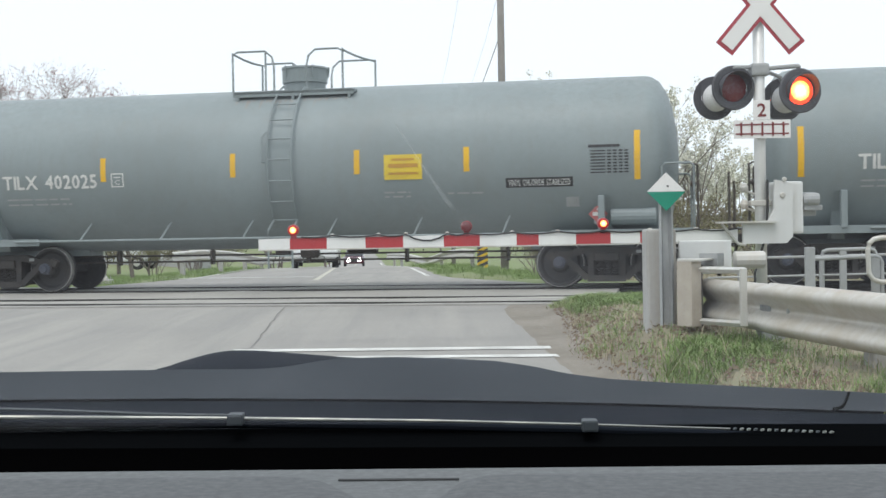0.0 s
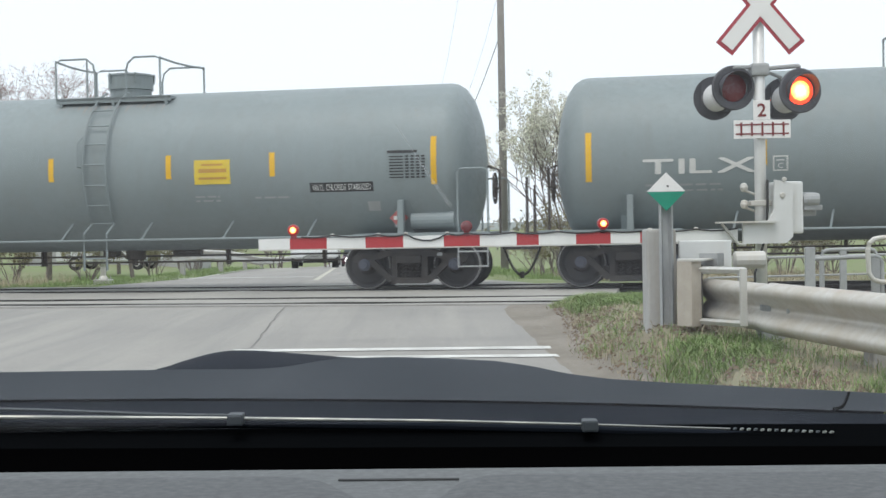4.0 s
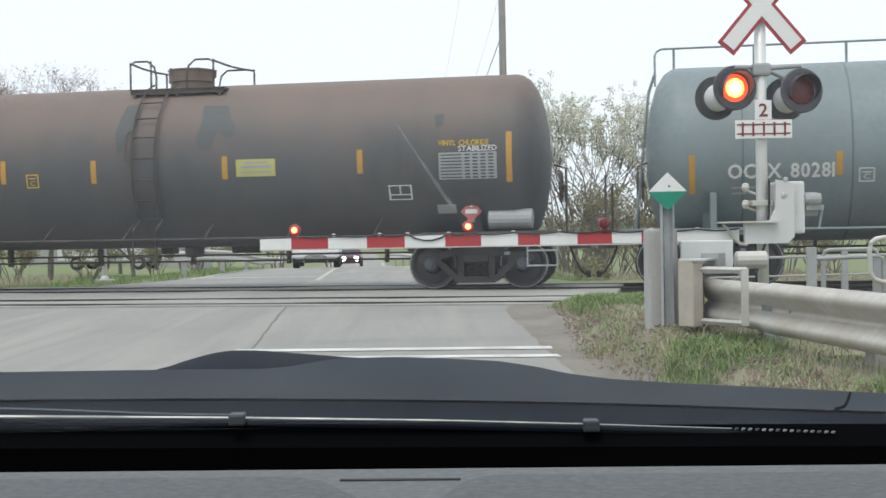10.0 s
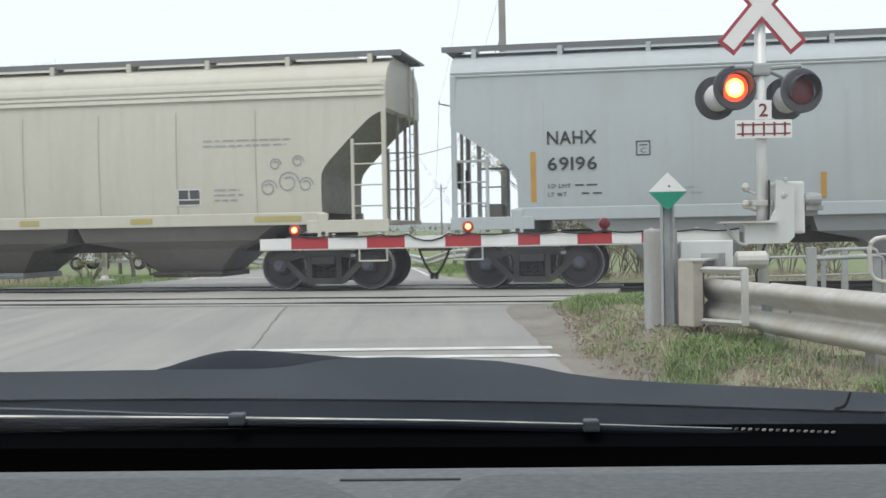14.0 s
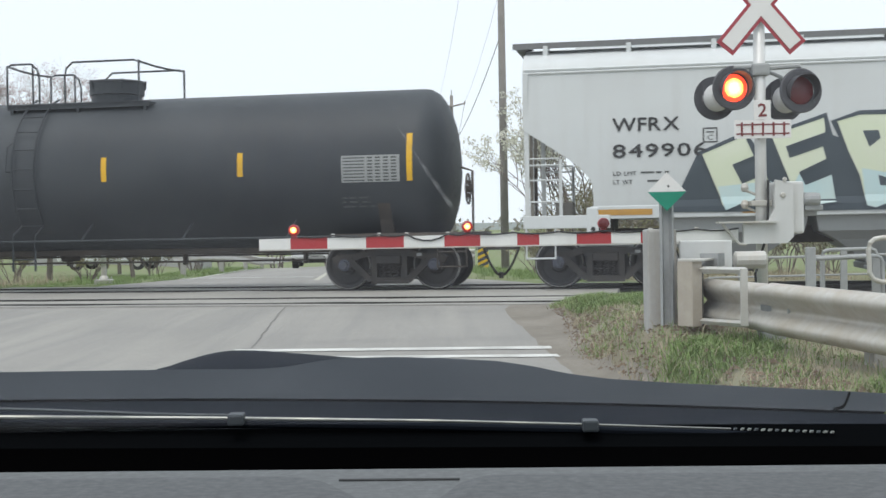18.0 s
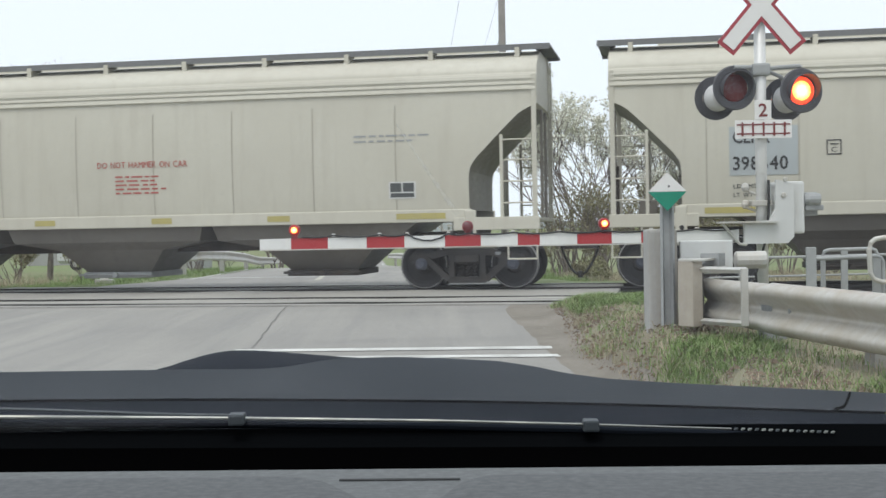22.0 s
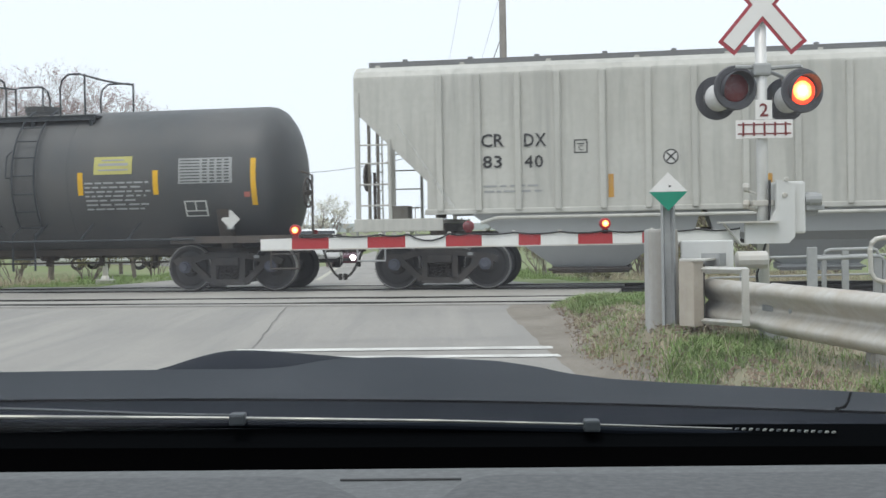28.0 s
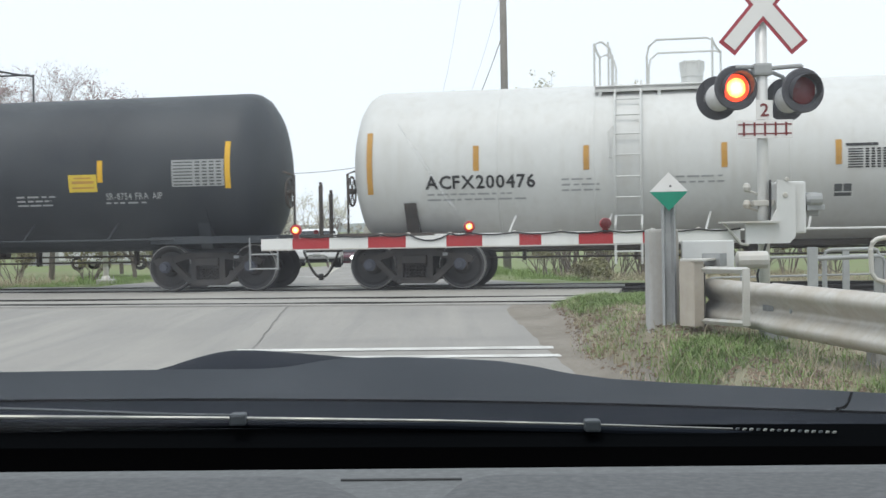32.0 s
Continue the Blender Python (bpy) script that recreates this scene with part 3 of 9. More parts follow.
for side, sg in ((0, 1), (1, -1)):
    flat_strip("edge_line", [(road_edges(34)[side] + 0.3 * sg, 34), (road_edges(150)[side] + 0.3 * sg, 150), (road_edges(150)[side] + 0.42 * sg, 150), (road_edges(34)[side] + 0.42 * sg, 34)], "line_white", "thin white edge line", n=20)
bm = bmesh.new()
wob = [(-2.03 + ROAD_LEAN * (y - 12.5) * 0.9 - 0.012 * (y - 13) + 0.03 * noise.noise((y * 2.0, 0, 0)), y) for y in steps(13.2, 20.3, 30)]
for (xa, ya), (xb, yb) in zip(wob, wob[1:]):
    w = 0.008
    bm.faces.new([bm.verts.new((x, y, road_z(x, y) + 0.006)) for x, y in ((xa - w, ya), (xa + w, ya), (xb + w, yb), (xb - w, yb))])
tagged(part("road_crack", bm, "crack", None, "dark sealed crack along the lane joint"), category="road", kind="structure")

# ---- the two tracks
def track_strip(name, o0, o1, s0, s1, z, mat, label, thick=0.12, kind="structure", wob=0.0):
    bm = bmesh.new()
    n = max(int((s1 - s0) / 1.2), 1)
    for k in range(n):
        a, b = s0 + (s1 - s0) * k / n, s0 + (s1 - s0) * (k + 1) / n
        za, zb = (z + wob * noise.noise((t * 0.6, o0, 7)) for t in (a, b))
        lo = [bm.verts.new(on_track(s, o, z - thick)) for s, o in ((a, o0), (b, o0), (b, o1), (a, o1))]
        hi = [bm.verts.new(on_track(s, o, h)) for s, o, h in ((a, o0, za), (b, o0, zb), (b, o1, zb), (a, o1, za))]
        bm.faces.new(hi)
        for i in range(4):
            bm.faces.new((lo[i], lo[(i + 1) % 4], hi[(i + 1) % 4], hi[i]))
    bmesh.ops.remove_doubles(bm, verts=bm.verts[:], dist=0.001)
    bmesh.ops.recalc_face_normals(bm, faces=bm.faces[:])
    return tagged(part(name, bm, mat, None, label), category="railway", kind=kind)
for o0, o1, z in ((-5.0, -4.56, -0.016),):
    track_strip("asphalt_lip", o0, o1, -10.5, 3.2, z, "asphalt", "uneven asphalt lip along the near rail", wob=0.045)
RAILS = (-4.5, -3.0, 0.0, 1.5)
for o in RAILS:
    bm = bmesh.new()
    prof = ((-0.037, 0.0), (0.037, 0.0), (0.037, -0.04), (0.01, -0.055), (0.01, -0.13), (0.07, -0.155), (-0.07, -0.155), (-0.01, -0.13), (-0.01, -0.055), (-0.037, -0.04))
    rows = []
    for s in axis_steps([(-420, 10), (-20, 40), (20, 10), (420, 1)]):
        rows.append([bm.verts.new(on_track(s, o + a, h + (0.012 * noise.noise((s * 0.35, o, 5)) if abs(s) < 16 and o < -1 else 0))) for a, h in prof])
    for p, q in zip(rows, rows[1:]):
        for i in range(len(prof)):
            bm.faces.new((p[i], p[(i + 1) % len(prof)], q[(i + 1) % len(prof)], q[i]))
    bmesh.ops.recalc_face_normals(bm, faces=bm.faces[:])
    tagged(part("rail", bm, "rail", None, "dark worn steel rail"), category="railway", group="rails", kind="structure")
CROSS_L, CROSS_R = -10.5, 3.4
for o0, o1, z in ((-4.42, -3.72, -0.014), (-3.70, -3.08, -0.016), (-2.92, -0.10, -0.028), (0.10, 0.74, -0.02), (0.76, 1.40, -0.02), (1.62, 2.5, -0.03)):
    track_strip("crossing_panel", o0, o1, CROSS_L, CROSS_R, z, "crossing", "pale worn crossing surface between the rails", wob=0.03)
for o in (-3.75, 0.75):
    track_strip("ballast", o - 1.9, o + 1.9, -300, CROSS_L, -0.12, "ballast", "grey crushed stone under the track", 0.3, "stuff", 0.03)
    track_strip("ballast", o - 1.9, o + 1.9, CROSS_R, 300, -0.12, "ballast", "grey crushed stone under the track", 0.3, "stuff", 0.03)
bm = bmesh.new()
for o in (-3.75, 0.75):
    for s in [CROSS_L - 0.4 - 0.55 * k for k in range(60)] + [CROSS_R + 0.4 + 0.55 * k for k in range(60)]:
        tmp = bmesh.new()
        box(tmp, -0.11, 0.11, -1.3, 1.3, -0.26, -0.10)
        joined(bm, tmp, Matrix.Translation(on_track(s, o)) @ pose(0, 0, 0, 0, 0, -TURN))
tagged(part("railway_ties", bm, "tie", None, "dark wooden ties bedded in the stone"), category="railway", kind="stuff")

# ---- the train. Each car's own space: x along the train to its rear, y away from the road, z up from the rail's top
MESH = {}


def once(key, build):
    """A mesh that many cars share, built the first time it is asked for."""
    if key not in MESH:
        MESH[key] = build()
    return MESH[key]


def mesh_of(name, bm, *mats, smooth=False):
    me = bpy.data.meshes.new(name)
    bm.to_mesh(me)
    bm.free()
    for m in mats:
        me.materials.append(M[m])
    if smooth:
        me.shade_smooth()
    return me


def put_mesh(name, me, parent, m=None, label=""):
    ob = new(name, me)
    ob.parent = parent
    if m is not None:
        ob.matrix_basis = m
    return tagged(ob, label)


def wheel_mesh():
    bm = bmesh.new()
    prof = [(-0.075, 0.05), (-0.085, 0.14), (-0.03, 0.18), (-0.02, 0.33), (-0.065, 0.385), (-0.071, 0.44), (-0.07, 0.452), (-0.055, 0.457), (0.045, 0.462), (0.055, 0.487), (0.075, 0.487), (0.08, 0.39), (0.03, 0.34), (0.03, 0.16), (0.08, 0.12), (0.08, 0.05)]
    lathe(bm, prof, 40, "y")
    for f in bm.faces:
        r = math.hypot(f.calc_center_median().x, f.calc_center_median().z)
        if 0.444 < r and f.calc_center_median().y < 0.05:
            f.material_index = 1
    return mesh_of("wheel", bm, "wheel_steel", "tread", smooth=False)


def axle_mesh():
    bm = bmesh.new()
    lathe(bm, [(-1.0, 0.08), (-0.7, 0.09), (0, 0.08), (0.7, 0.09), (1.0, 0.08)], 14, "y")
    return mesh_of("axle", bm, "wheel_steel")


def cap_mesh():
    bm = bmesh.new()
    lathe(bm, [(-0.16, 0.02), (-0.165, 0.075), (-0.12, 0.085), (-0.11, 0.115), (0.05, 0.12)], 16, "y")
    for k in range(3):
        a = k * 2.094 + 0.5
        lathe(bm, [(-0.18, 0.016), (-0.155, 0.018)], 6, "y", (0.055 * math.cos(a), 0, 0.055 * math.sin(a)))
    return mesh_of("bearing_cap", bm, "cap_blue")


def side_frame_mesh():
    bm = bmesh.new()
    top = [(-1.12, 0.56), (-0.98, 0.63), (-0.72, 0.62), (-0.45, 0.70), (0.45, 0.70), (0.72, 0.62), (0.98, 0.63), (1.12, 0.56)]
    def bar(pts, w, y0=-0.07, y1=0.07):
        for (xa, za), (xb, zb) in zip(pts, pts[1:]):
            d = Vector((xb - xa, 0, zb - za)).normalized()
            n = Vector((-d.z, 0, d.x)) * w
            prism(bm, [(xa + n.x, za + n.z), (xb + n.x, zb + n.z), (xb - n.x, zb - n.z), (xa - n.x, za - n.z)], y0, y1)
    bar(top, 0.065)
    bar([(-0.80, 0.58), (-0.36, 0.17), (0.36, 0.17), (0.80, 0.58)], 0.06)
    bar([(-0.30, 0.17), (-0.30, 0.70)], 0.055)
    bar([(0.30, 0.17), (0.30, 0.70)], 0.055)
    for sg in (-1, 1):
        prism(bm, [(sg * 0.76, 0.38), (sg * 0.74, 0.66), (sg * 1.05, 0.66), (sg * 1.03, 0.38), (sg * 0.97, 0.38), (sg * 0.97, 0.55), (sg * 0.81, 0.55), (sg * 0.81, 0.38)], -0.085, 0.085)
    for k in (-0.14, 0.0, 0.14):
        pts = [(k + 0.045 * math.cos(a * 1.05), 0.045 * math.sin(a * 1.05) - 0.0, 0.22 + 0.0115 * a) for a in range(24)]
        tube(bm, pts, 0.016, 5)
    box(bm, -0.24, 0.24, -0.13, 0.1, 0.50, 0.66, 0.02)
    return mesh_of("side_frame", bm, "truck_steel")


ROLLING = []


def rolls(car, ob, at, rz):
    """Notes a wheel or bearing cap that turns as its car runs."""
    ROLLING.append((car, ob, at, rz))


def truck(car, x):
    bm = bmesh.new()
    box(bm, x - 0.2, x + 0.2, -0.95, 0.95, 0.45, 0.70, 0.03)
    box(bm, x - 0.27, x + 0.27, -0.86, 0.86, 0.14, 0.62, 0.03)
    lathe(bm, [(0.68, 0.26), (0.84, 0.26)], 18, "z", (x, 0, 0))
    tube(bm, [(x - 0.42, -0.9, 0.36), (x - 0.42, 0.9, 0.36)], 0.05, 8)
    tube(bm, [(x + 0.42, -0.9, 0.36), (x + 0.42, 0.9, 0.36)], 0.05, 8)
    base = part("truck", bm, "truck_steel", car, "rusty cast steel two-axle truck")
    for y, sg in ((-1.0, 1), (1.0, -1)):
        put_mesh("side_frame", once("frame", side_frame_mesh), base, pose(x, y, 0, 0, 0, 0 if sg > 0 else 180))
    for dx in (-0.889, 0.889):
        put_mesh("axle", once("axle", axle_mesh), base, pose(x + dx, 0, 0.457))
        for y, rz in ((-0.755, 0), (0.755, 180)):
            rolls(car, put_mesh("wheel", once("wheel", wheel_mesh), base, pose(x + dx, y, 0.457, 0, 0, rz)), (x + dx, y, 0.457), rz)
        rolls(car, put_mesh("bearing_cap", once("cap", cap_mesh), base, pose(x + dx, -1.02, 0.48)), (x + dx, -1.02, 0.48), 0)
        put_mesh("bearing_cap", once("cap", cap_mesh), base, pose(x + dx, 1.02, 0.48, 0, 0, 180))
    bm = bmesh.new()
    box(bm, x + 0.60 - 0.05, x + 0.60 + 0.05, -1.10, -1.06, 0.64, 0.70, 0.01)
    part("wear_plate", bm, "paint_grey", base)
    return base


def coupler_mesh():
    bm = bmesh.new()
    box(bm, -0.95, -0.28, -0.09, 0.09, 0.80, 0.96, 0.02)
    prism(bm, [(-0.30, -0.13), (-0.1, -0.20), (0.02, -0.17), (0.05, -0.05), (-0.06, 0.0), (0.03, 0.06), (0.06, 0.16), (-0.08, 0.2), (-0.30, 0.13)], 0.72, 1.02, "z")
    tube(bm, [(-0.25, -0.1, 0.88), (-0.3, -0.55, 0.92), (-0.32, -1.15, 0.90), (-0.30, -1.3, 0.74)], 0.014, 6)
    box(bm, -1.0, -0.72, -0.32, 0.32, 0.72, 1.04, 0.03)
    return mesh_of("coupler", bm, "truck_steel")


def hose_mesh():
    bm = bmesh.new()
    pts = [(-0.32 + 0.36 * t, -0.22 - 0.05 * t, 0.78 - 0.56 * math.sin(t * 1.57) ** 0.9) for t in steps(0, 1, 9)]
    tube(bm, pts, 0.026, 8)
    lathe(bm, [(0.16, 0.04), (0.27, 0.045), (0.29, 0.03)], 8, "z", (0.04, -0.27, 0))
    return mesh_of("brake_hose", bm, "hose")


def running_gear(car, half, pull):
    for sg in (-1, 1):
        truck(car, sg * half)
        m = pose(sg * (pull - 0.02), 0, 0) if sg > 0 else pose(-(pull - 0.02), 0, 0, 0, 0, 180)
        put_mesh("coupler", once("coupler", coupler_mesh), car, m, "rusty knuckle coupler")
        put_mesh("brake_hose", once("hose", hose_mesh), car, pose(sg * (pull - 0.02), 0, 0) if sg > 0 else pose(-(pull - 0.02), 0, 0) @ Matrix.Diagonal((-1, 1, 1, 1)), "sagging black brake hose")


class Side:
    """The near side of a car body: gives points on it, a little proud of it."""
    def __init__(self, depth):
        self.depth = depth

    def put(self, x, z, lift=0.0):
        e = 0.01
        y = self.depth(z)
        slope = (self.depth(z + e) - self.depth(z - e)) / (2 * e)
        n = Vector((0, -1, slope)).normalized()
        return Vector((x, y, z)) + n * (0.008 + lift)


def patch(bm, side, x0, x1, z0, z1, lift=0.0, n=None):
    n = n or max(int((z1 - z0) / 0.12), 1)
    m = max(int((x1 - x0) / 1.0), 1)
    sheet(bm, lambda x, z: side.put(x, z, lift), steps(x0, x1, m), steps(z0, z1, n))


def poly_patch(bm, side, pts, lift=0.0):
    """A painted shape with any outline, cut into level strips so that it follows the side."""
    flat = bmesh.new()
    flat.faces.new([flat.verts.new((x, 0, z)) for x, z in pts])
    lo, hi = min(z for _, z in pts), max(z for _, z in pts)
    for z in steps(lo, hi, max(int((hi - lo) / 0.12), 1))[1:-1]:
        bmesh.ops.bisect_plane(flat, geom=flat.verts[:] + flat.edges[:] + flat.faces[:], plane_co=(0, 0, z), plane_no=(0, 0, 1))
    made = {v: bm.verts.new(side.put(v.co.x, v.co.z, lift)) for v in flat.verts}
    for f in flat.faces:
        bm.faces.new([made[v] for v in f.verts])
    flat.free()


def stroke(bm, side, pts, w, lift=0.0):
    """A painted stroke of width w along points of a side."""
    fine = [pts[0]]
    for (xa, za), (xb, zb) in zip(pts, pts[1:]):
        n = max(1, math.ceil(math.hypot(xb - xa, zb - za) / 0.09))
        fine += [(xa + (xb - xa) * k / n, za + (zb - za) * k / n) for k in range(1, n + 1)]
    for (xa, za), (xb, zb) in zip(fine, fine[1:]):
        d = Vector((xb - xa, zb - za))
        if d.length < 1e-4:
            continue
        d.normalize()
        nx, nz = -d.y * w / 2, d.x * w / 2
        ex, ez = d.x * w * 0.3, d.y * w * 0.3
        bm.faces.new([bm.verts.new(side.put(x, z, lift)) for x, z in ((xa + nx - ex, za + nz - ez), (xa - nx - ex, za - nz - ez), (xb - nx + ex, zb - nz + ez), (xb + nx + ex, zb + nz + ez))])


def marks(car, side, rows, stripe="mark_yellow", paint="paint_white", notice="plate_yellow", weight=0.0085):
    """Reflectors, lettering, notices and charts on a side. Rows: kind, x0, x1, z0, z1 and, for lettering, the words."""
    rnd = random.Random(int(abs(rows[0][1]) * 1000) + len(rows))
    for kind, x0, x1, z0, z1, *more in rows:
        bm = bmesh.new()
        if kind == "stripe":
            patch(bm, side, x0, x1, z0, z1)
            part("reflector", bm, more[0] if more else stripe, car, "upright yellow reflector")
        elif kind == "text":
            bm.free()
            for word, xa, xb in words_of(more[0], x0, x1):
                bm = bmesh.new()
                lettering(bm, word, xa, xb, z0, z1, lambda x, z, l=0.0: side.put(x, z, 0.005 + l), weight if z1 - z0 > 0.18 else weight * 0.3)
                part("lettering", bm, more[1] if len(more) > 1 else paint, car)
        elif kind == "frame":
            w = 0.022
            for a, b, c, d in ((x0, x1, z0, z0 + w), (x0, x1, z1 - w, z1), (x0, x0 + w, z0, z1), (x1 - w, x1, z0, z1)):
                patch(bm, side, a, b, c, d)
            lettering(bm, "C", x0 + 0.08, x1 - 0.08, z0 + 0.05, z0 + 0.14, side.put)
            patch(bm, side, x0 + 0.06, x1 - 0.06, z1 - 0.09, z1 - 0.07)
            part("stencil", bm, more[0] if more else paint, car)
        elif kind == "bars":
            h = 0.034
            n = max(int((z1 - z0) / 0.078), 1)
            for i in range(n):
                z = z1 - i * (z1 - z0) / n - h
                x = x0
                end = x1 - rnd.uniform(0, 0.3) * (x1 - x0)
                while x < end:
                    w = rnd.uniform(0.08, 0.26)
                    patch(bm, side, x, min(x + w, end), z, z + h)
                    x += w + rnd.uniform(0.03, 0.07)
            part("small_print", bm, more[0] if more else "paint_grey", car)
        elif kind == "notice":
            patch(bm, side, x0, x1, z0, z1, 0.003)
            plate = part("notice", bm, more[0] if more else notice, car, "yellow emergency notice")
            bm = bmesh.new()
            h = (z1 - z0) / 9
            for i in range(3):
                z = z1 - (i * 2.5 + 1.8) * h
                patch(bm, side, x0 + (x1 - x0) * (0.2 if i == 0 else 0.12), x1 - (x1 - x0) * (0.2 if i == 0 else 0.1), z - h * 0.4, z + h * (1.0 if i == 1 else 0.4), 0.007)
            part("print", bm, "paint_grey" if notice == "plate_pale" else "mark_orange", plate)
        elif kind == "black":
            patch(bm, side, x0, x1, z0, z1)
            plate = part("name_board", bm, "paint_black", car, "black name board with white words")
            lines = more[0].split("/")
            h = (z1 - z0) / len(lines)
            for i, line in enumerate(lines):
                z = z1 - (i + 1) * h
                pad = 0.02 + (x1 - x0) * 0.06 * i
                for word, xa, xb in words_of(line, x0 + 0.03 + pad, x1 - 0.03 - pad):
                    bm = bmesh.new()
                    lettering(bm, word, xa, xb, z + h * 0.18, z + h * 0.82, lambda x, zz, l=0.0: side.put(x, zz, 0.004 + l))
                    part("lettering", bm, "paint_white", plate)
        elif kind == "chart":
            if more and more[0]:
                patch(bm, side, x0, x1, z0, z1)
                plate = part("test_chart", bm, more[0], car, "stencilled test chart")
            else:
                plate = car
                bm.free()
            bm = bmesh.new()
            for i in range(8):
                z = z1 - (i + 0.8) * (z1 - z0) / 8.4
                patch(bm, side, x0 + 0.04, x0 + (x1 - x0) * 0.4, z - 0.011, z + 0.011, 0.004)
                for j in range(4):
                    xx = x0 + (x1 - x0) * (0.45 + 0.135 * j)
                    patch(bm, side, xx, xx + (x1 - x0) * 0.09, z - 0.015, z + 0.015, 0.004)
            if not (more and more[0]):
                patch(bm, side, x0, x0 + (x1 - x0) * 0.75, z1 + 0.02, z1 + 0.07, 0.004)
            part("print", bm, "paint_black" if not (more and more[0]) else "dark_patch", plate)
        elif kind == "boxes":
            patch(bm, side, x0, x1, z0, z1)
            plate = part("lube_stencil", bm, "paint_white", car, "black stencil boxes in a white frame")
            bm = bmesh.new()
            w, h = x1 - x0, z1 - z0
            for a, b, c, d in ((0.07, 0.47, 0.4, 0.92), (0.53, 0.93, 0.4, 0.92), (0.07, 0.93, 0.08, 0.32)):
                patch(bm, side, x0 + a * w, x0 + b * w, z0 + c * h, z0 + d * h, 0.004)
            part("print", bm, "dark_patch", plate)
        elif kind == "placard":
            c, z = (x0 + x1) / 2, (z0 + z1) / 2
            r = (z1 - z0) / 2
            y = side.depth(z) - 0.10
            prism(bm, [(c, z - r), (c + r, z), (c, z + r), (c - r, z)], y - 0.012, y)
            plate = part("placard", bm, more[0] if more else "placard_red", car, "diamond hazard placard in a holder")
            bm = bmesh.new()
            box(bm, c - r * 0.55, c + r * 0.55, y - 0.016, y - 0.012, z - r * 0.2, z + r * 0.2)
            prism(bm, [(c - r * 0.15, z + r * 0.4), (c + r * 0.15, z + r * 0.4), (c, z + r * 0.72)], y - 0.016, y - 0.012)
            part("print", bm, "paint_white", plate)
            bm = bmesh.new()
            box(bm, c - 0.08, c + 0.05, y + 0.002, y + 0.09, z - r, z + r * 1.3)
            part("placard_holder", bm, "galv_dark", plate)
        else:
            patch(bm, side, x0, x1, z0, z1, 0.001)
            part({"white": "white_label", "dark": "painted_out_patch", "panel": "repainted_panel"}.get(kind, "patch"), bm, more[0] if more else {"white": "paint_white", "dark": "dark_patch"}[kind], car)


def railing(bm, pts, r=0.024):
    tube(bm, pts, r, 7)


def manway(car, x, z, r, h, mat, label="round manway housing"):
    bm = bmesh.new()
    lathe(bm, [(z - 0.28, r * 0.93), (z + h * 0.25, r * 0.93), (z + h * 0.27, r), (z + h * 0.9, r), (z + h * 0.92, r * 1.04), (z + h, r * 1.02), (z + h + 0.015, r * 0.5)], 28, "z", (x, 0, 0))
    dome = part("manway", bm, mat, car, label)
    for k in range(5):
        a = k * 1.2566 + 0.3
        bm = bmesh.new()
        tube(bm, [(x + r * 1.02 * math.cos(a), r * 1.02 * math.sin(a), z + h * 0.55), (x + r * 1.06 * math.cos(a), r * 1.06 * math.sin(a), z + h * 1.03)], 0.022, 6)
        part("cover_bolt", bm, mat, dome)


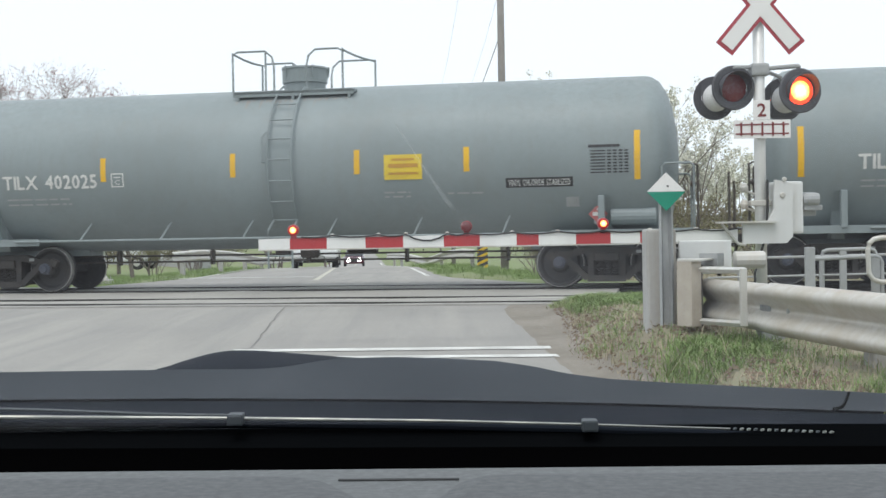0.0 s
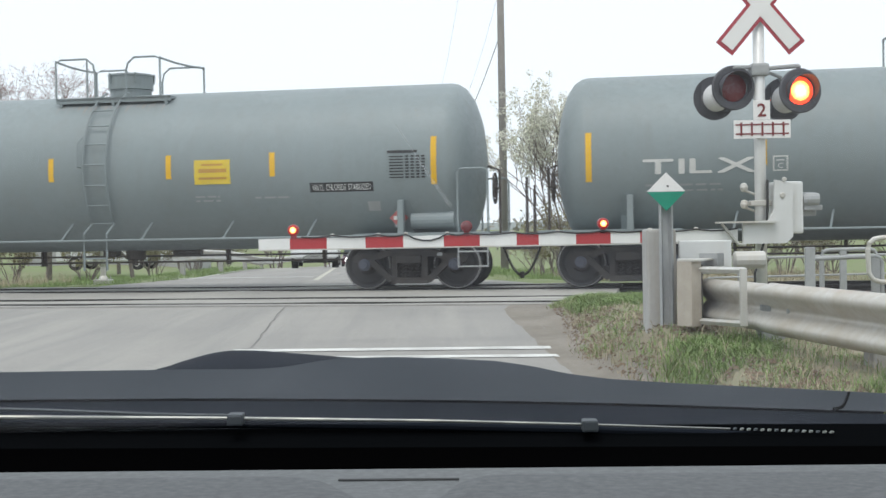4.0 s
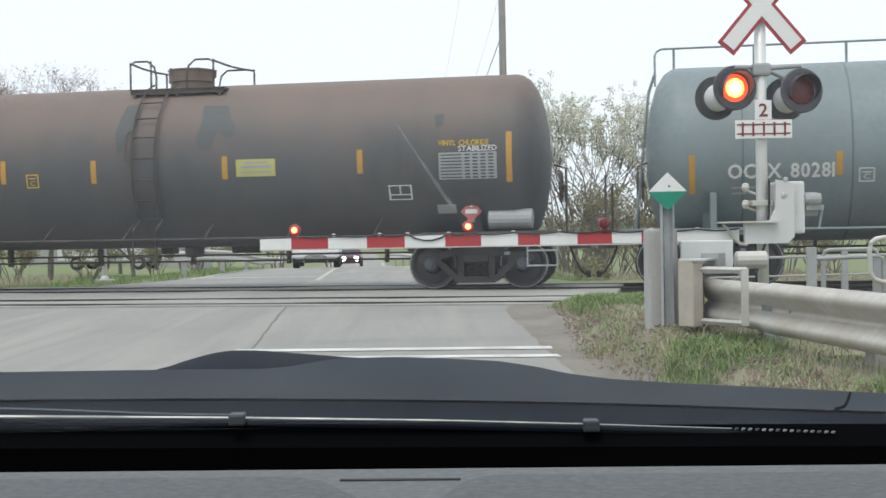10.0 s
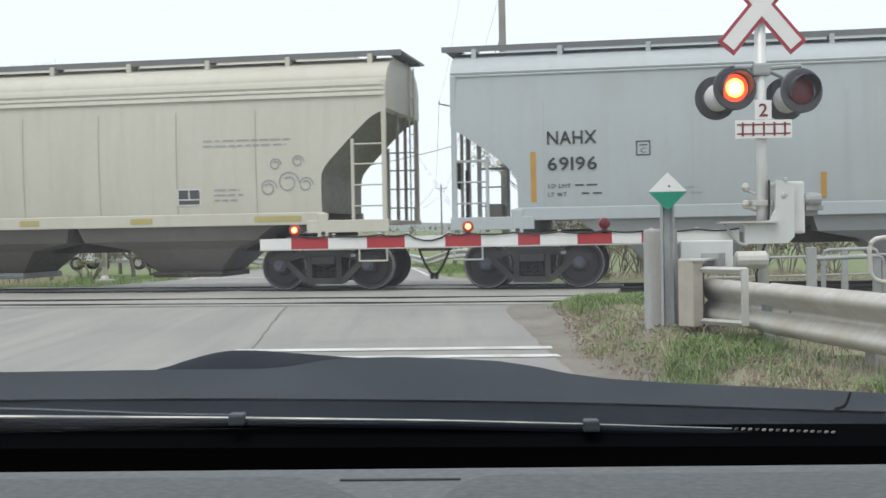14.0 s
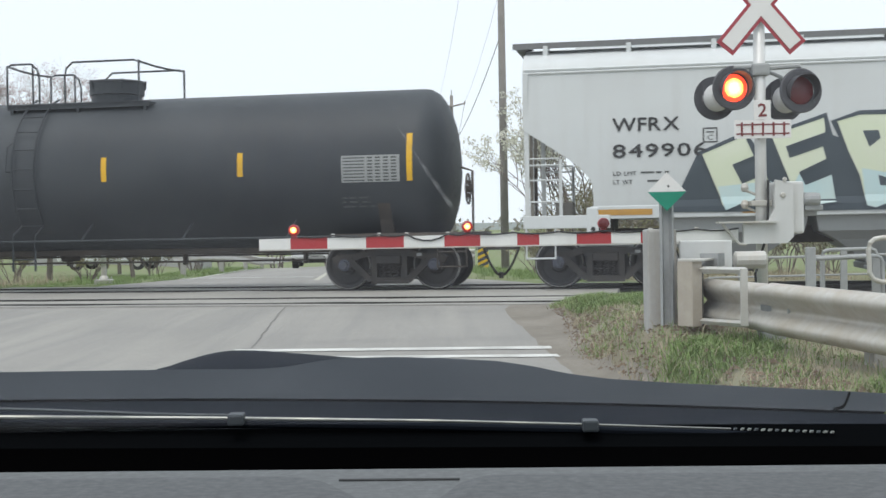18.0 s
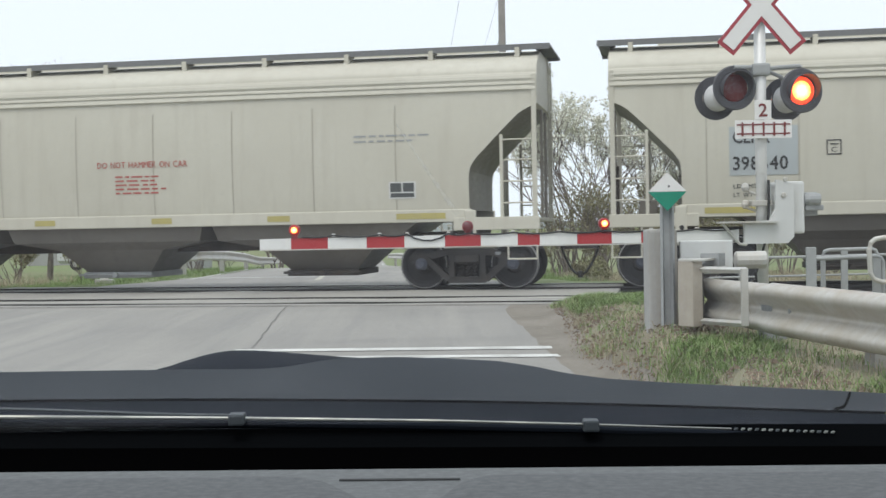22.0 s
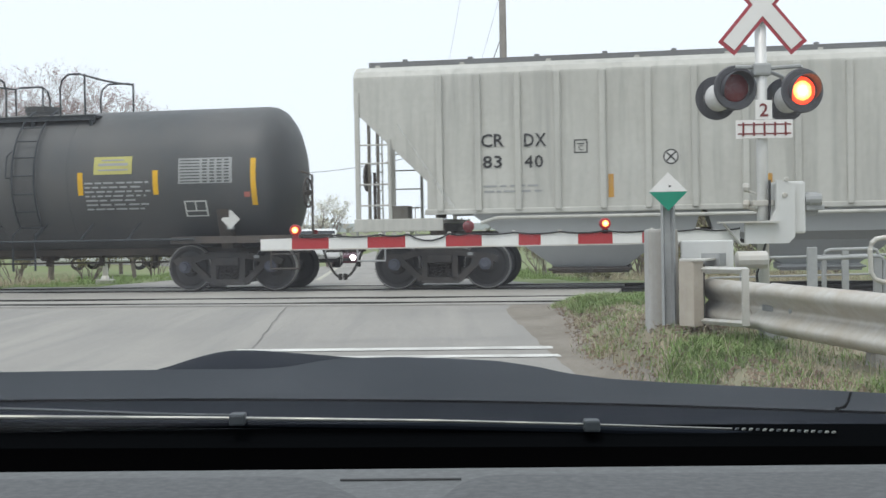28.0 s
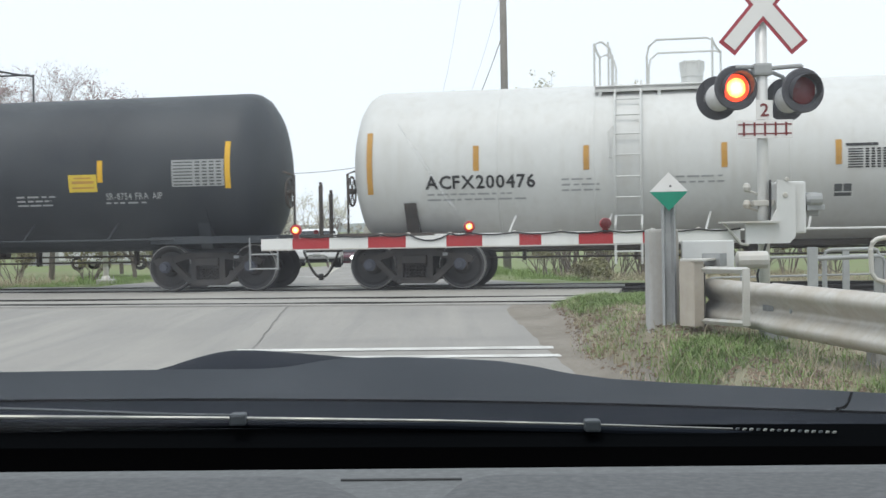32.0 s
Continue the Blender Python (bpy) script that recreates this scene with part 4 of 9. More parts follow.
def tank_car(key, centre, half, length, R, zc, paint, label, top="platform", plat=(-1.2, 1.3), dome=(0.27, 0.42, 0.45), ladder=0.06, sill=False, trim=None, rows=(), stripe="mark_yellow", letters="paint_white", notice="plate_yellow", seams=(), dome_paint=None, rail_h=0.72, gap=None, tank_air=False):
    car = thing("tank_car", Matrix.Identity(4), label, "railway tank car", "freight train cars")
    trim = trim or paint
    pull = half + 2.07
    L = length / 2
    running_gear(car, half, pull)
    # shell with dished heads
    bm = bmesh.new()
    head = [(L - 0.62, R), (L - 0.50, R * 0.985), (L - 0.36, R * 0.93), (L - 0.22, R * 0.80), (L - 0.11, R * 0.60), (L - 0.03, R * 0.33), (L, 0.02)]
    prof = [(-a, r) for a, r in head[::-1]] + [(x, R) for x in steps(-L + 1.2, L - 1.2, 10)] + head
    lathe(bm, prof, 72, "x", (0, 0, zc))
    shell = part("tank", bm, paint, car, "", True)
    for x in seams:
        bm = bmesh.new()
        lathe(bm, [(x - 0.02, R - 0.006), (x - 0.013, R + 0.005), (x + 0.013, R + 0.005), (x + 0.02, R - 0.006)], 72, "x", (0, 0, zc))
        part("shell_band", bm, "seam_slate" if paint == "blue_tank" else paint, shell, "", True)
    side = Side(lambda z: -math.sqrt(max(R * R - (z - zc) ** 2, 0.0004)))
    if rows:
        marks(car, side, rows, stripe, letters, notice)
    # saddles and stub sills or a through sill
    for sg in (-1, 1):
        bm = bmesh.new()
        x = sg * half
        prism(bm, [(-1.05, 0.84), (1.05, 0.84), (1.25, 1.35), (R * 0.92, zc - R * 0.45), (0.9, zc - R * 0.8), (0, zc - R + 0.03), (-0.9, zc - R * 0.8), (-R * 0.92, zc - R * 0.45), (-1.25, 1.35)], x - 0.12, x + 0.12, "x")
        a, b = sorted((sg * (pull - 0.95), sg * (half - 1.5)))
        box(bm, a, b, -0.32, 0.32, 0.72, 1.0, 0.02)
        part("saddle", bm, "black_steel" if sill else paint, car)
        bm = bmesh.new()
        a, b = sorted((sg * (half - 1.0), sg * (pull - 0.42)))
        box(bm, a, b, -1.52, 1.52, 1.02, 1.09, 0.012)
        box(bm, a, b, -1.53, -1.49, 0.95, 1.09)
        deck = part("end_platform", bm, "black_steel" if sill else trim, car)
        bm = bmesh.new()
        e = sg * (pull - 0.45)
        q = sg * (pull - 1.02)
        dark = "black_steel" if sill or paint == "black_tank" else trim
        bm.free()
        railed = paint in ("grey_tank", "blue_tank")
        for sy, top_z in ((-1, 2.28), (1, 2.2)) if railed and sg > 0 else ():
            bm = bmesh.new()
            y = sy * 1.56
            railing(bm, [(e, sy * 1.5, 1.05), (e, y, 1.2), (e, y, top_z - 0.06), (e - sg * 0.06, y, top_z), (q + sg * 0.06, y, top_z), (q, y, top_z - 0.06), (q, y, 1.2), (q, sy * 1.5, 1.05)], 0.022)
            part("end_handrail", bm, dark, car)
        for yy, dx, tip in ((-0.95, 0.0, 2.1), (-0.6, 0.11, 1.95)) if sg < 0 else ():
            bm = bmesh.new()
            x = sg * (pull - 0.16 - dx)
            box(bm, *sorted((sg * (pull - 0.5), x + sg * 0.03)), yy - 0.05, yy + 0.20, 1.03, 1.07)
            railing(bm, [(x, yy, 1.05), (x, yy, tip - 0.07), (x, yy + 0.03, tip), (x, yy + 0.12, tip), (x, yy + 0.15, tip - 0.07), (x, yy + 0.15, 1.05)], 0.022)
            part("end_post", bm, "black_steel", car)
        wheel_x = sg * (L + (0.25 if sg > 0 else 0.06))
        bm = bmesh.new()
        tube(bm, [(wheel_x, -0.52 + 0.29 * math.cos(k * math.tau / 20), 1.93 + 0.29 * math.sin(k * math.tau / 20)) for k in range(21)], 0.022, 6)
        for k in range(6):
            tube(bm, [(wheel_x, -0.52, 1.93), (wheel_x, -0.52 + 0.28 * math.cos(k * math.tau / 6), 1.93 + 0.28 * math.sin(k * math.tau / 6))], 0.014, 5)
        lathe(bm, [(wheel_x - 0.05, 0.02), (wheel_x - 0.05, 0.06), (wheel_x + 0.05, 0.06), (wheel_x + 0.05, 0.02)], 12, "x", (0, -0.52, 1.93))
        tube(bm, [(wheel_x + sg * 0.09, -0.52, 1.05), (wheel_x + sg * 0.09, -0.52, 2.28), (wheel_x - sg * 0.14, -0.52, 2.36)], 0.026, 6)
        tube(bm, [(wheel_x, -0.52, 1.93), (wheel_x + sg * 0.1, -0.52, 1.93)], 0.03, 6)
        part("hand_brake_wheel", bm, "black_steel", car, "spoked hand brake wheel on a post")
        if sg > 0:
            bm = bmesh.new()
            w = sg * (pull - 0.75)
            for a in (w - 0.28, w + 0.28):
                tube(bm, [(a, -1.52, 1.05), (a, -1.52, 0.42)], 0.016, 6)
            for z in (0.44, 0.72):
                tube(bm, [(w - 0.28, -1.52, z), (w + 0.28, -1.52, z)], 0.016, 6)
            part("sill_step", bm, "galv_dark" if not sill else "black_steel", car)
        bm = bmesh.new()
        box(bm, sg * (half - 0.06) - 0.06, sg * (half - 0.06) + 0.06, -R * 0.97, -R * 0.86, 1.05, 1.72, 0.015)
        if railed:
            part("bolster_post", bm, trim, car)
        else:
            bm.free()
    # low side handrail and its brackets
    bm = bmesh.new()
    tube(bm, [(-half + 0.5, -1.56, 1.04), (half - 0.5, -1.56, 1.04)], 0.024, 7)
    part("side_handrail", bm, trim, car)
    bm = bmesh.new()
    tube(bm, [(-half + 0.5, 1.56, 1.04), (half - 0.5, 1.56, 1.04)], 0.024, 7)
    part("side_handrail", bm, trim, car)
    for x in steps(-half + 1.9, half - 1.9, 5):
        bm = bmesh.new()
        tube(bm, [(x, -1.56, 1.04), (x + 0.1, side.depth(1.38) + 0.01, 1.38)], 0.02, 6)
        part("handrail_bracket", bm, trim, car)
    # brake rods under the belly
    for z, r, y in ((0.69, 0.02, 0.1), (0.57, 0.02, -0.15)):
        bm = bmesh.new()
        tube(bm, [(-half + 1.1, y, z), (half - 1.1, y, z)], r, 6)
        part("brake_rod", bm, "black_steel", car)
    for x in steps(-half + 2.0, half - 2.0, 4):
        bm = bmesh.new()
        box(bm, x - 0.03, x + 0.03, -0.03, 0.13, 0.50, zc - R + 0.05)
        part("rod_hanger", bm, "black_steel", car)
    bm = bmesh.new()
    lathe(bm, [(0.6, 0.04), (0.6, 0.11), (1.2, 0.11), (1.2, 0.04)], 14, "x", (0.2, 0.25, zc - R - 0.03))
    part("brake_cylinder", bm, "black_steel", car, "brake cylinder slung under the tank")
    bm = bmesh.new()
    box(bm, -0.7, -0.42, 0.0, 0.3, zc - R - 0.13, zc - R + 0.06, 0.02)
    part("brake_valve", bm, "black_steel", car)
    bm = bmesh.new()
    lathe(bm, [(zc - R - 0.2, 0.16), (zc - R - 0.17, 0.2), (zc - R + 0.1, 0.2)], 14, "z", (0.05, 0, 0))
    part("bottom_outlet", bm, "black_steel", car)
    if tank_air:
        bm = bmesh.new()
        lathe(bm, [(half + 0.07, 0.04), (half + 0.10, 0.17), (half + 0.93, 0.17), (half + 0.96, 0.04)], 16, "x", (0, -1.22, 1.33))
        part("air_tank", bm, trim, car, "cylindrical air reservoir on the end platform")
        bm = bmesh.new()
        rnd_ = random.Random(int(centre * 10))
        x = -1.15
        while x < 1.2:
            wide, deep = rnd_.uniform(0.03, 0.11), rnd_.choice((0.05, 0.08, 0.12, 0.2))
            sheet(bm, lambda k, q: (x + wide * (0.5 + (k - 0.5) * (1.15 - 1.0 * (0.98 - q) / deep)), -(R + 0.003) * math.cos(q), zc + (R + 0.003) * math.sin(q)), (0, 1), steps(0.98 - deep, 0.98, 4))
            x += wide * rnd_.uniform(0.9, 2.0)
        part("rust_stain", bm, "rust_run", car, "brown run-off below the platform", True)
    if sill:
        bm = bmesh.new()
        box(bm, -half, half, -0.35, 0.35, 0.72, 1.02, 0.01)
        part("centre_sill", bm, "black_steel", car)
    # ladder
    if ladder is not None:
        def lad(t):
            a = radians(-62 + 118 * t)
            if t < 0.12:
                return (-R - 0.10, 0.45 + t / 0.12 * (zc - R * 0.88 - 0.45 + 0.4))
            a = radians(-40 + 112 * (t - 0.12) / 0.88)
            return (-(R + 0.1) * math.cos(a), zc + (R + 0.1) * math.sin(a))
        pts = [lad(t) for t in steps(0, 1, 22)]
        for dx in (-0.24, 0.24):
            bm = bmesh.new()
            tube(bm, [(ladder + dx, y, z) for y, z in pts], 0.022, 6)
            part("ladder_rail", bm, trim, car)
        for i in range(9):
            y, z = lad(0.03 + i * 0.108)
            bm = bmesh.new()
            tube(bm, [(ladder - 0.24, y, z), (ladder + 0.24, y, z)], 0.015, 6)
            part("rung", bm, trim, car)
        bm = bmesh.new()
        a0 = [(-(R + 0.16) * math.cos(radians(d)), zc + (R + 0.16) * math.sin(radians(d))) for d in (2, 10, 18)]
        tube(bm, [(ladder - 0.3, a0[0][0] + 0.1, a0[0][1]), (ladder - 0.34, *a0[0]), (ladder - 0.34, *a0[2]), (ladder - 0.26, a0[2][0] + 0.06, a0[2][1] + 0.1)], 0.018, 6)
        part("ladder_grab", bm, trim, car)
    tz = zc + R
    # top fittings
    dx, dr, dh = dome
    manway(car, dx, tz, dr, dh, dome_paint or paint, "yellow valve housing" if dome_paint == "plate_yellow" else "round manway housing")
    if dome_paint:
        bm = bmesh.new()
        lathe(bm, [(tz - 0.1, 0.30), (tz + 0.08, 0.30), (tz + 0.09, 0.34), (tz + 0.16, 0.33)], 22, "z", ((gap[0] + gap[1]) / 2, 0, 0))
        part("hatch", bm, paint, car)
    a, b = plat
    if top in ("platform", "both"):
        for y0, y1, edge in ((-0.95, -0.45, -0.95), (0.45, 0.95, 0.92)):
            bm = bmesh.new()
            box(bm, a, b, y0, y1, tz - 0.17, tz - 0.12)
            box(bm, a, b, edge, edge + 0.03, tz - 0.22, tz - 0.115)
            part("walkway", bm, trim, car, "steel grating platform on top")
        for x in steps(a + 0.1, b - 0.1, 2):
            bm = bmesh.new()
            prism(bm, [(-0.96, tz - 0.17), (-0.80, tz - 0.17), (-0.86, tz - 0.36), (-0.94, tz - 0.34)], x - 0.03, x + 0.03, "x")
            part("platform_bracket", bm, trim, car)
        h0, h1 = tz - 0.12, tz + rail_h
        end = b - (0.22 if gap else 0.0)
        gap = gap or ((dx - 0.55, dx + 0.55) if top == "platform" else (dx - 0.1, dx + 0.1))
        for y in (-0.93, 0.93):
            for x0, x1, sg in ((a, gap[0], 1), (gap[1], end if y < 0 else b, -1)):
                out, inn = (x0, x1) if sg > 0 else (x1, x0)
                bm = bmesh.new()
                railing(bm, [(out, y, h0), (out, y, h1 - 0.05), (out + sg * 0.1, y, h1), (inn - sg * 0.18, y, h1), (inn - sg * 0.04, y, h1 - 0.12), (inn, y, h1 - 0.3), (inn, y, h0)], 0.021)
                xm = out + (inn - out) * (0.8 if sg > 0 else 0.0)
                railing(bm, [(xm, y, h0), (xm, y, h1)], 0.02)
                part("handrail", bm, trim, car)
        for x, xf in ((a, a), (end, b)):
            bm = bmesh.new()
            railing(bm, [(x, -0.93, h1 - 0.03), (x + (xf - x) * 0.33, -0.3, h1 - 0.06), (x + (xf - x) * 0.66, 0.3, h1 - 0.06), (xf, 0.93, h1 - 0.03)], 0.022)
            part("end_rail", bm, trim, car)
    if top in ("full", "both"):
        e = L - 0.18
        y = -0.97 if top == "full" else 0.97
        deck_z = tz - 0.22
        if top == "full":
            bm = bmesh.new()
            box(bm, -e, e, -1.0, -0.55, deck_z - 0.02, deck_z + 0.02)
            part("walkway", bm, trim, car, "steel walkway along the whole top")
            bm = bmesh.new()
            box(bm, -e, e, -1.02, -0.99, deck_z - 0.05, deck_z + 0.03)
            part("walkway_edge", bm, trim, car)
        h1 = tz + 0.53
        posts = {-1: (-e + 0.38, -4.72, -2.95, dx - 1.22), 1: (dx + 1.25, 3.05, 4.77, e - 0.38)}
        for sg, outer, inner in ((-1, -e, dx - 0.29), (1, e, dx + 0.32)):
            bm = bmesh.new()
            railing(bm, [(outer, y, deck_z), (outer, y, h1 - 0.14), (outer - sg * 0.04, y, h1 - 0.05), (outer - sg * 0.14, y, h1), (inner + sg * 0.16, y, h1), (inner + sg * 0.05, y, h1 - 0.05), (inner, y, h1 - 0.14), (inner, y, deck_z)], 0.022)
            part("handrail", bm, trim, car)
            for x in posts[sg]:
                bm = bmesh.new()
                railing(bm, [(x, y, deck_z - 0.16), (x, y, h1)], 0.026)
                part("handrail_post", bm, trim, car)
                if top == "full":
                    bm = bmesh.new()
                    prism(bm, [(-1.02, deck_z - 0.04), (-0.62, deck_z - 0.04), (-0.90, deck_z - 0.26), (-1.0, deck_z - 0.24)], x - 0.055, x + 0.055, "x")
                    part("walkway_bracket", bm, trim, car)
            # side guard that swings round the manway
            bm = bmesh.new()
            g = inner + sg * 1.0
            railing(bm, [(g, y, h1), (g - sg * 0.28, y * 0.55, h1 - 0.26), (inner + sg * 0.12, y * 0.45, h1 - 0.26), (inner + sg * 0.12, y * 0.45, tz - 0.05)], 0.018)
            part("manway_guard", bm, trim, car)
        for sg in (-1, 1):
            for dy in (-0.95, -0.55):
                bm = bmesh.new()
                tube(bm, [(sg * e, dy, deck_z), (sg * (e + 0.10), dy, deck_z - 0.3), (sg * (pull - 0.72), dy, 1.1)], 0.02, 6)
                part("end_ladder_rail", bm, trim, car)
            for i in range(9):
                k = 0.06 + i * 0.105
                bm = bmesh.new()
                xx = sg * (e + 0.10 + (pull - 0.82 - e) * k)
                zz = deck_z - 0.3 + (1.1 - deck_z + 0.3) * k
                tube(bm, [(xx, -0.95, zz), (xx, -0.55, zz)], 0.014, 6)
                part("rung", bm, trim, car)
    TRAIN.append((car, centre))
    return car, side


TRAIN = []


def hopper_section(z, w):
    """Half width of a covered hopper's side at height z."""
    if z < 1.52:
        return w - 0.06
    if z < 3.85:
        k = (z - 1.52) / 2.33
        return w - 0.05 + 0.05 * math.sin(k * math.pi)
    if z < 4.02:
        return w - 0.05 + (0.028 if int((z - 3.85) / 0.0285) % 2 else 0.0)
    k = min((z - 4.02) / 0.55, 1.0)
    return (w - 0.05) * (1 - k ** 2.3 * 0.62) - 0.02


def hopper_car(centre, half, body, paint, label, rows, sill_paint=None, letters="paint_black", sill_mark="mark_pale", ribs=None, corrugated=True, seam_step=1.62, cut=(1.3, 3.45), roofy=4.51, pockets=3, stripe="mark_orange", air=False):
    car = thing("covered_hopper_car", Matrix.Identity(4), label, "railway hopper car", "freight train cars")
    pull = half + 2.07
    w = 1.60
    L = body / 2
    running_gear(car, half, pull)
    low, high = cut
    board = -0.22 if ribs else 0.22
    def ext(z):
        """Half length of the body at height z: the ends slope in under the roof."""
        if z >= high:
            return L
        if ribs:
            return L - low * min((high - z) / (high - 2.05), 1.0)
        if corrugated:
            return L - low * np.interp(high - z, (0, 0.06, 0.15, 0.45, 0.73, 0.98, 1.12, 1.22, 1.36), (0, 0.12, 0.25, 0.49, 0.70, 0.89, 0.965, 0.99, 1.0))
        return L - low * np.interp(high - z, (0, 0.5, 0.72, 0.9, 1.03, 1.2), (0, 0.60, 0.82, 0.94, 0.985, 1.0))
    zs = [1.5, 1.6, 1.85, 2.05, 2.3, 2.55, 2.8, 3.0, high - 0.95, high - 0.75, high - 0.5, high - 0.25, high - 0.02, high + 0.02, 3.5, 3.84]
    zs += [] if ribs else [high - d for d in (0.03, 0.05, 0.08, 0.12, 0.18, 0.35, 0.6, 0.85, 1.03, 1.1, 1.16, 1.22, 1.3)]
    zs += [3.85 + 0.0285 * i for i in range(7)] if corrugated else [3.9, 4.0]
    zs += [z for z in (4.06, 4.16, 4.27, 4.37, 4.46, 4.53) if z < roofy - 0.02] + [roofy]
    zs = sorted(set(zs))
    sec = (lambda z: hopper_section(z, w)) if corrugated else (lambda z: hopper_section(z if not 3.85 <= z < 4.02 else 3.84, w))
    if ribs:
        sec = lambda z: w - 0.06 if z < 3.98 else (w - 0.06) * (1 - min((z - 3.98) / 0.40, 1.0) ** 3 * 0.5)
    us = steps(-1, 1, 14)
    bm = bmesh.new()
    sheet(bm, lambda u, z: (u * ext(z), -sec(z), z), us, zs)
    sheet(bm, lambda u, z: (u * ext(z), sec(z), z), us, zs, True)
    sheet(bm, lambda u, v: (u * L, v * sec(roofy), roofy + 0.10 * (1 - v * v)), us, steps(-1, 1, 4))
    body_ob = part("body", bm, paint, car, "", not ribs)
    for sg in (-1, 1):
        bm = bmesh.new()
        hi = [z for z in zs if z >= high - 0.03]
        sheet(bm, lambda v, z: (sg * ext(z), v * sec(z), z), steps(-1, 1, 6), hi, sg < 0)
        part("end_sheet", bm, paint, car)
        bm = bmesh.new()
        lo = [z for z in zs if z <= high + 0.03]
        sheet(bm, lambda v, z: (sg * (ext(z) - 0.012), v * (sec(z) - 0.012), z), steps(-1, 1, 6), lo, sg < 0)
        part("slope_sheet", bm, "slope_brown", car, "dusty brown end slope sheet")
    side = Side(lambda z: -sec(z))
    # seams or outside posts
    if ribs:
        for x in [sg * q for sg in (-1, 1) for q in (0.45, 1.36, 2.26, 3.09, 3.92, 4.75, 5.49, 6.24, 6.97)]:
            for y0, y1 in ((-w - 0.02, -w + 0.10), (w - 0.10, w + 0.02)):
                bm = bmesh.new()
                box(bm, x - 0.06, x + 0.06, y0, y1, 1.48, 4.04, 0.02)
                part("side_post", bm, paint, car)
    elif seam_step:
        x = -L + 1.75
        while x < L - 1.5:
            bm = bmesh.new()
            sheet(bm, lambda a, z: side.put(a, z, -0.004), [x - 0.014, x + 0.014], [z for z in zs if z < 3.79])
            part("weld_seam", bm, "seam_dust" if paint == "cream" else "band_grey", car)
            x += seam_step
    if corrugated and not ribs:
        for k in range(3):
            z = 3.72 + 0.10 * k
            bm = bmesh.new()
            prism(bm, [(-sec(z) - 0.040, z), (-sec(z) + 0.01, z), (-sec(z) + 0.01, z + 0.10), (-sec(z) - 0.012, z + 0.098), (-sec(z) - 0.036, z + 0.022)], -L + 0.02, L - 0.02, "x")
            part("eave_lap", bm, paint, car)
    elif not ribs:
        for z, r in ((4.0, 0.022), (4.06, 0.03)):
            bm = bmesh.new()
            tube(bm, [(-L + 0.02, -sec(z) - 0.004, z), (L - 0.02, -sec(z) - 0.004, z)], r, 6)
            part("eave_bead", bm, paint, car)
    # side sill
    for sg in (-1, 1):
        bm = bmesh.new()
        y = sg * (w - 0.03)
        box(bm, -L + low - 0.05, L - low + 0.05, min(y, y - sg * 0.1), max(y, y - sg * 0.1), 1.28 if not ribs else 1.42, 1.52, 0.02)
        part("side_sill", bm, sill_paint or paint, car)
    sside = Side(lambda z: -(w - 0.03))
    for row in rows:
        if row[0] == "sillmark":
            bm = bmesh.new()
            patch(bm, sside, row[1], row[2], 1.345, 1.455)
            part("reflector", bm, sill_mark, car, "reflector on the side sill")
    sillrows = [r for r in rows if r[0] == "silltext"]
    for r in sillrows:
        for word, xa, xb in words_of(r[5], r[1], r[2]):
            bm = bmesh.new()
            lettering(bm, word, xa, xb, 1.35, 1.45, sside.put)
            part("lettering", bm, letters, car)
    rest = [r for r in rows if r[0] not in ("sillmark", "silltext")]
    marks(car, side, rest, stripe, letters, weight=0.006)
    # roof: hatches, running boards with their brackets
    bm = bmesh.new()
    box(bm, -L + 0.9, L - 0.9, -0.32, 0.32, roofy + 0.04, roofy + 0.16, 0.03)
    part("trough_hatch", bm, paint, car, "long hatch cover along the roof")
    for sg in (-1, 1):
        bm = bmesh.new()
        y = sg * 0.92
        box(bm, -L - board, L + board, y - 0.24, y + 0.24, roofy + 0.07, roofy + 0.10)
        box(bm, -L - board, L + board, y - 0.25, y - 0.23, roofy + 0.0, roofy + 0.11)
        part("running_board", bm, "hatch_grey", car, "roof running board of steel grating")
        n = int(body / 1.62)
        for x in steps(-L + 0.4, L - 0.4, n):
            bm = bmesh.new()
            prism(bm, [(sg * 0.70, roofy + 0.05), (sg * 1.19, roofy + 0.05), (sg * 1.19, roofy - 0.16), (sg * 1.05, roofy - 0.12)], x - 0.045, x + 0.045, "x")
            part("running_board_bracket", bm, paint, car)
    if ribs:
        for x in steps(-L + 0.8, L - 0.8, 12):
            bm = bmesh.new()
            box(bm, x - 0.05, x + 0.05, -0.55, -0.45, roofy + 0.1, roofy + 0.24, 0.02)
            part("hatch_latch", bm, "hatch_grey", car)
    for sg in (-1, 1):
        bm = bmesh.new()
        box(bm, *sorted((sg * (L + board - 0.31), sg * (L + board))), -0.95, 0.95, roofy + 0.06, roofy + 0.10)
        part("end_running_board", bm, "hatch_grey", car)
    # ends: deck, corner posts, ladders, braces, brake gear
    for sg in (-1, 1):
        e = sg * (L - 0.06)
        i = sg * (L - low - 0.1)
        a, b = sorted((sg * (L - low - 0.3), sg * (L + 0.02)))
        bm = bmesh.new()
        box(bm, a, b, -w + 0.02, w - 0.02, 1.26, 1.34, 0.01)
        box(bm, a, b, -w + 0.0, -w + 0.07, 1.12, 1.36, 0.015)
        box(bm, *sorted((sg * (half - 1.0), sg * (pull - 0.95))), -0.3, 0.3, 0.70, 1.05, 0.02)
        part("end_platform", bm, sill_paint or paint, car)
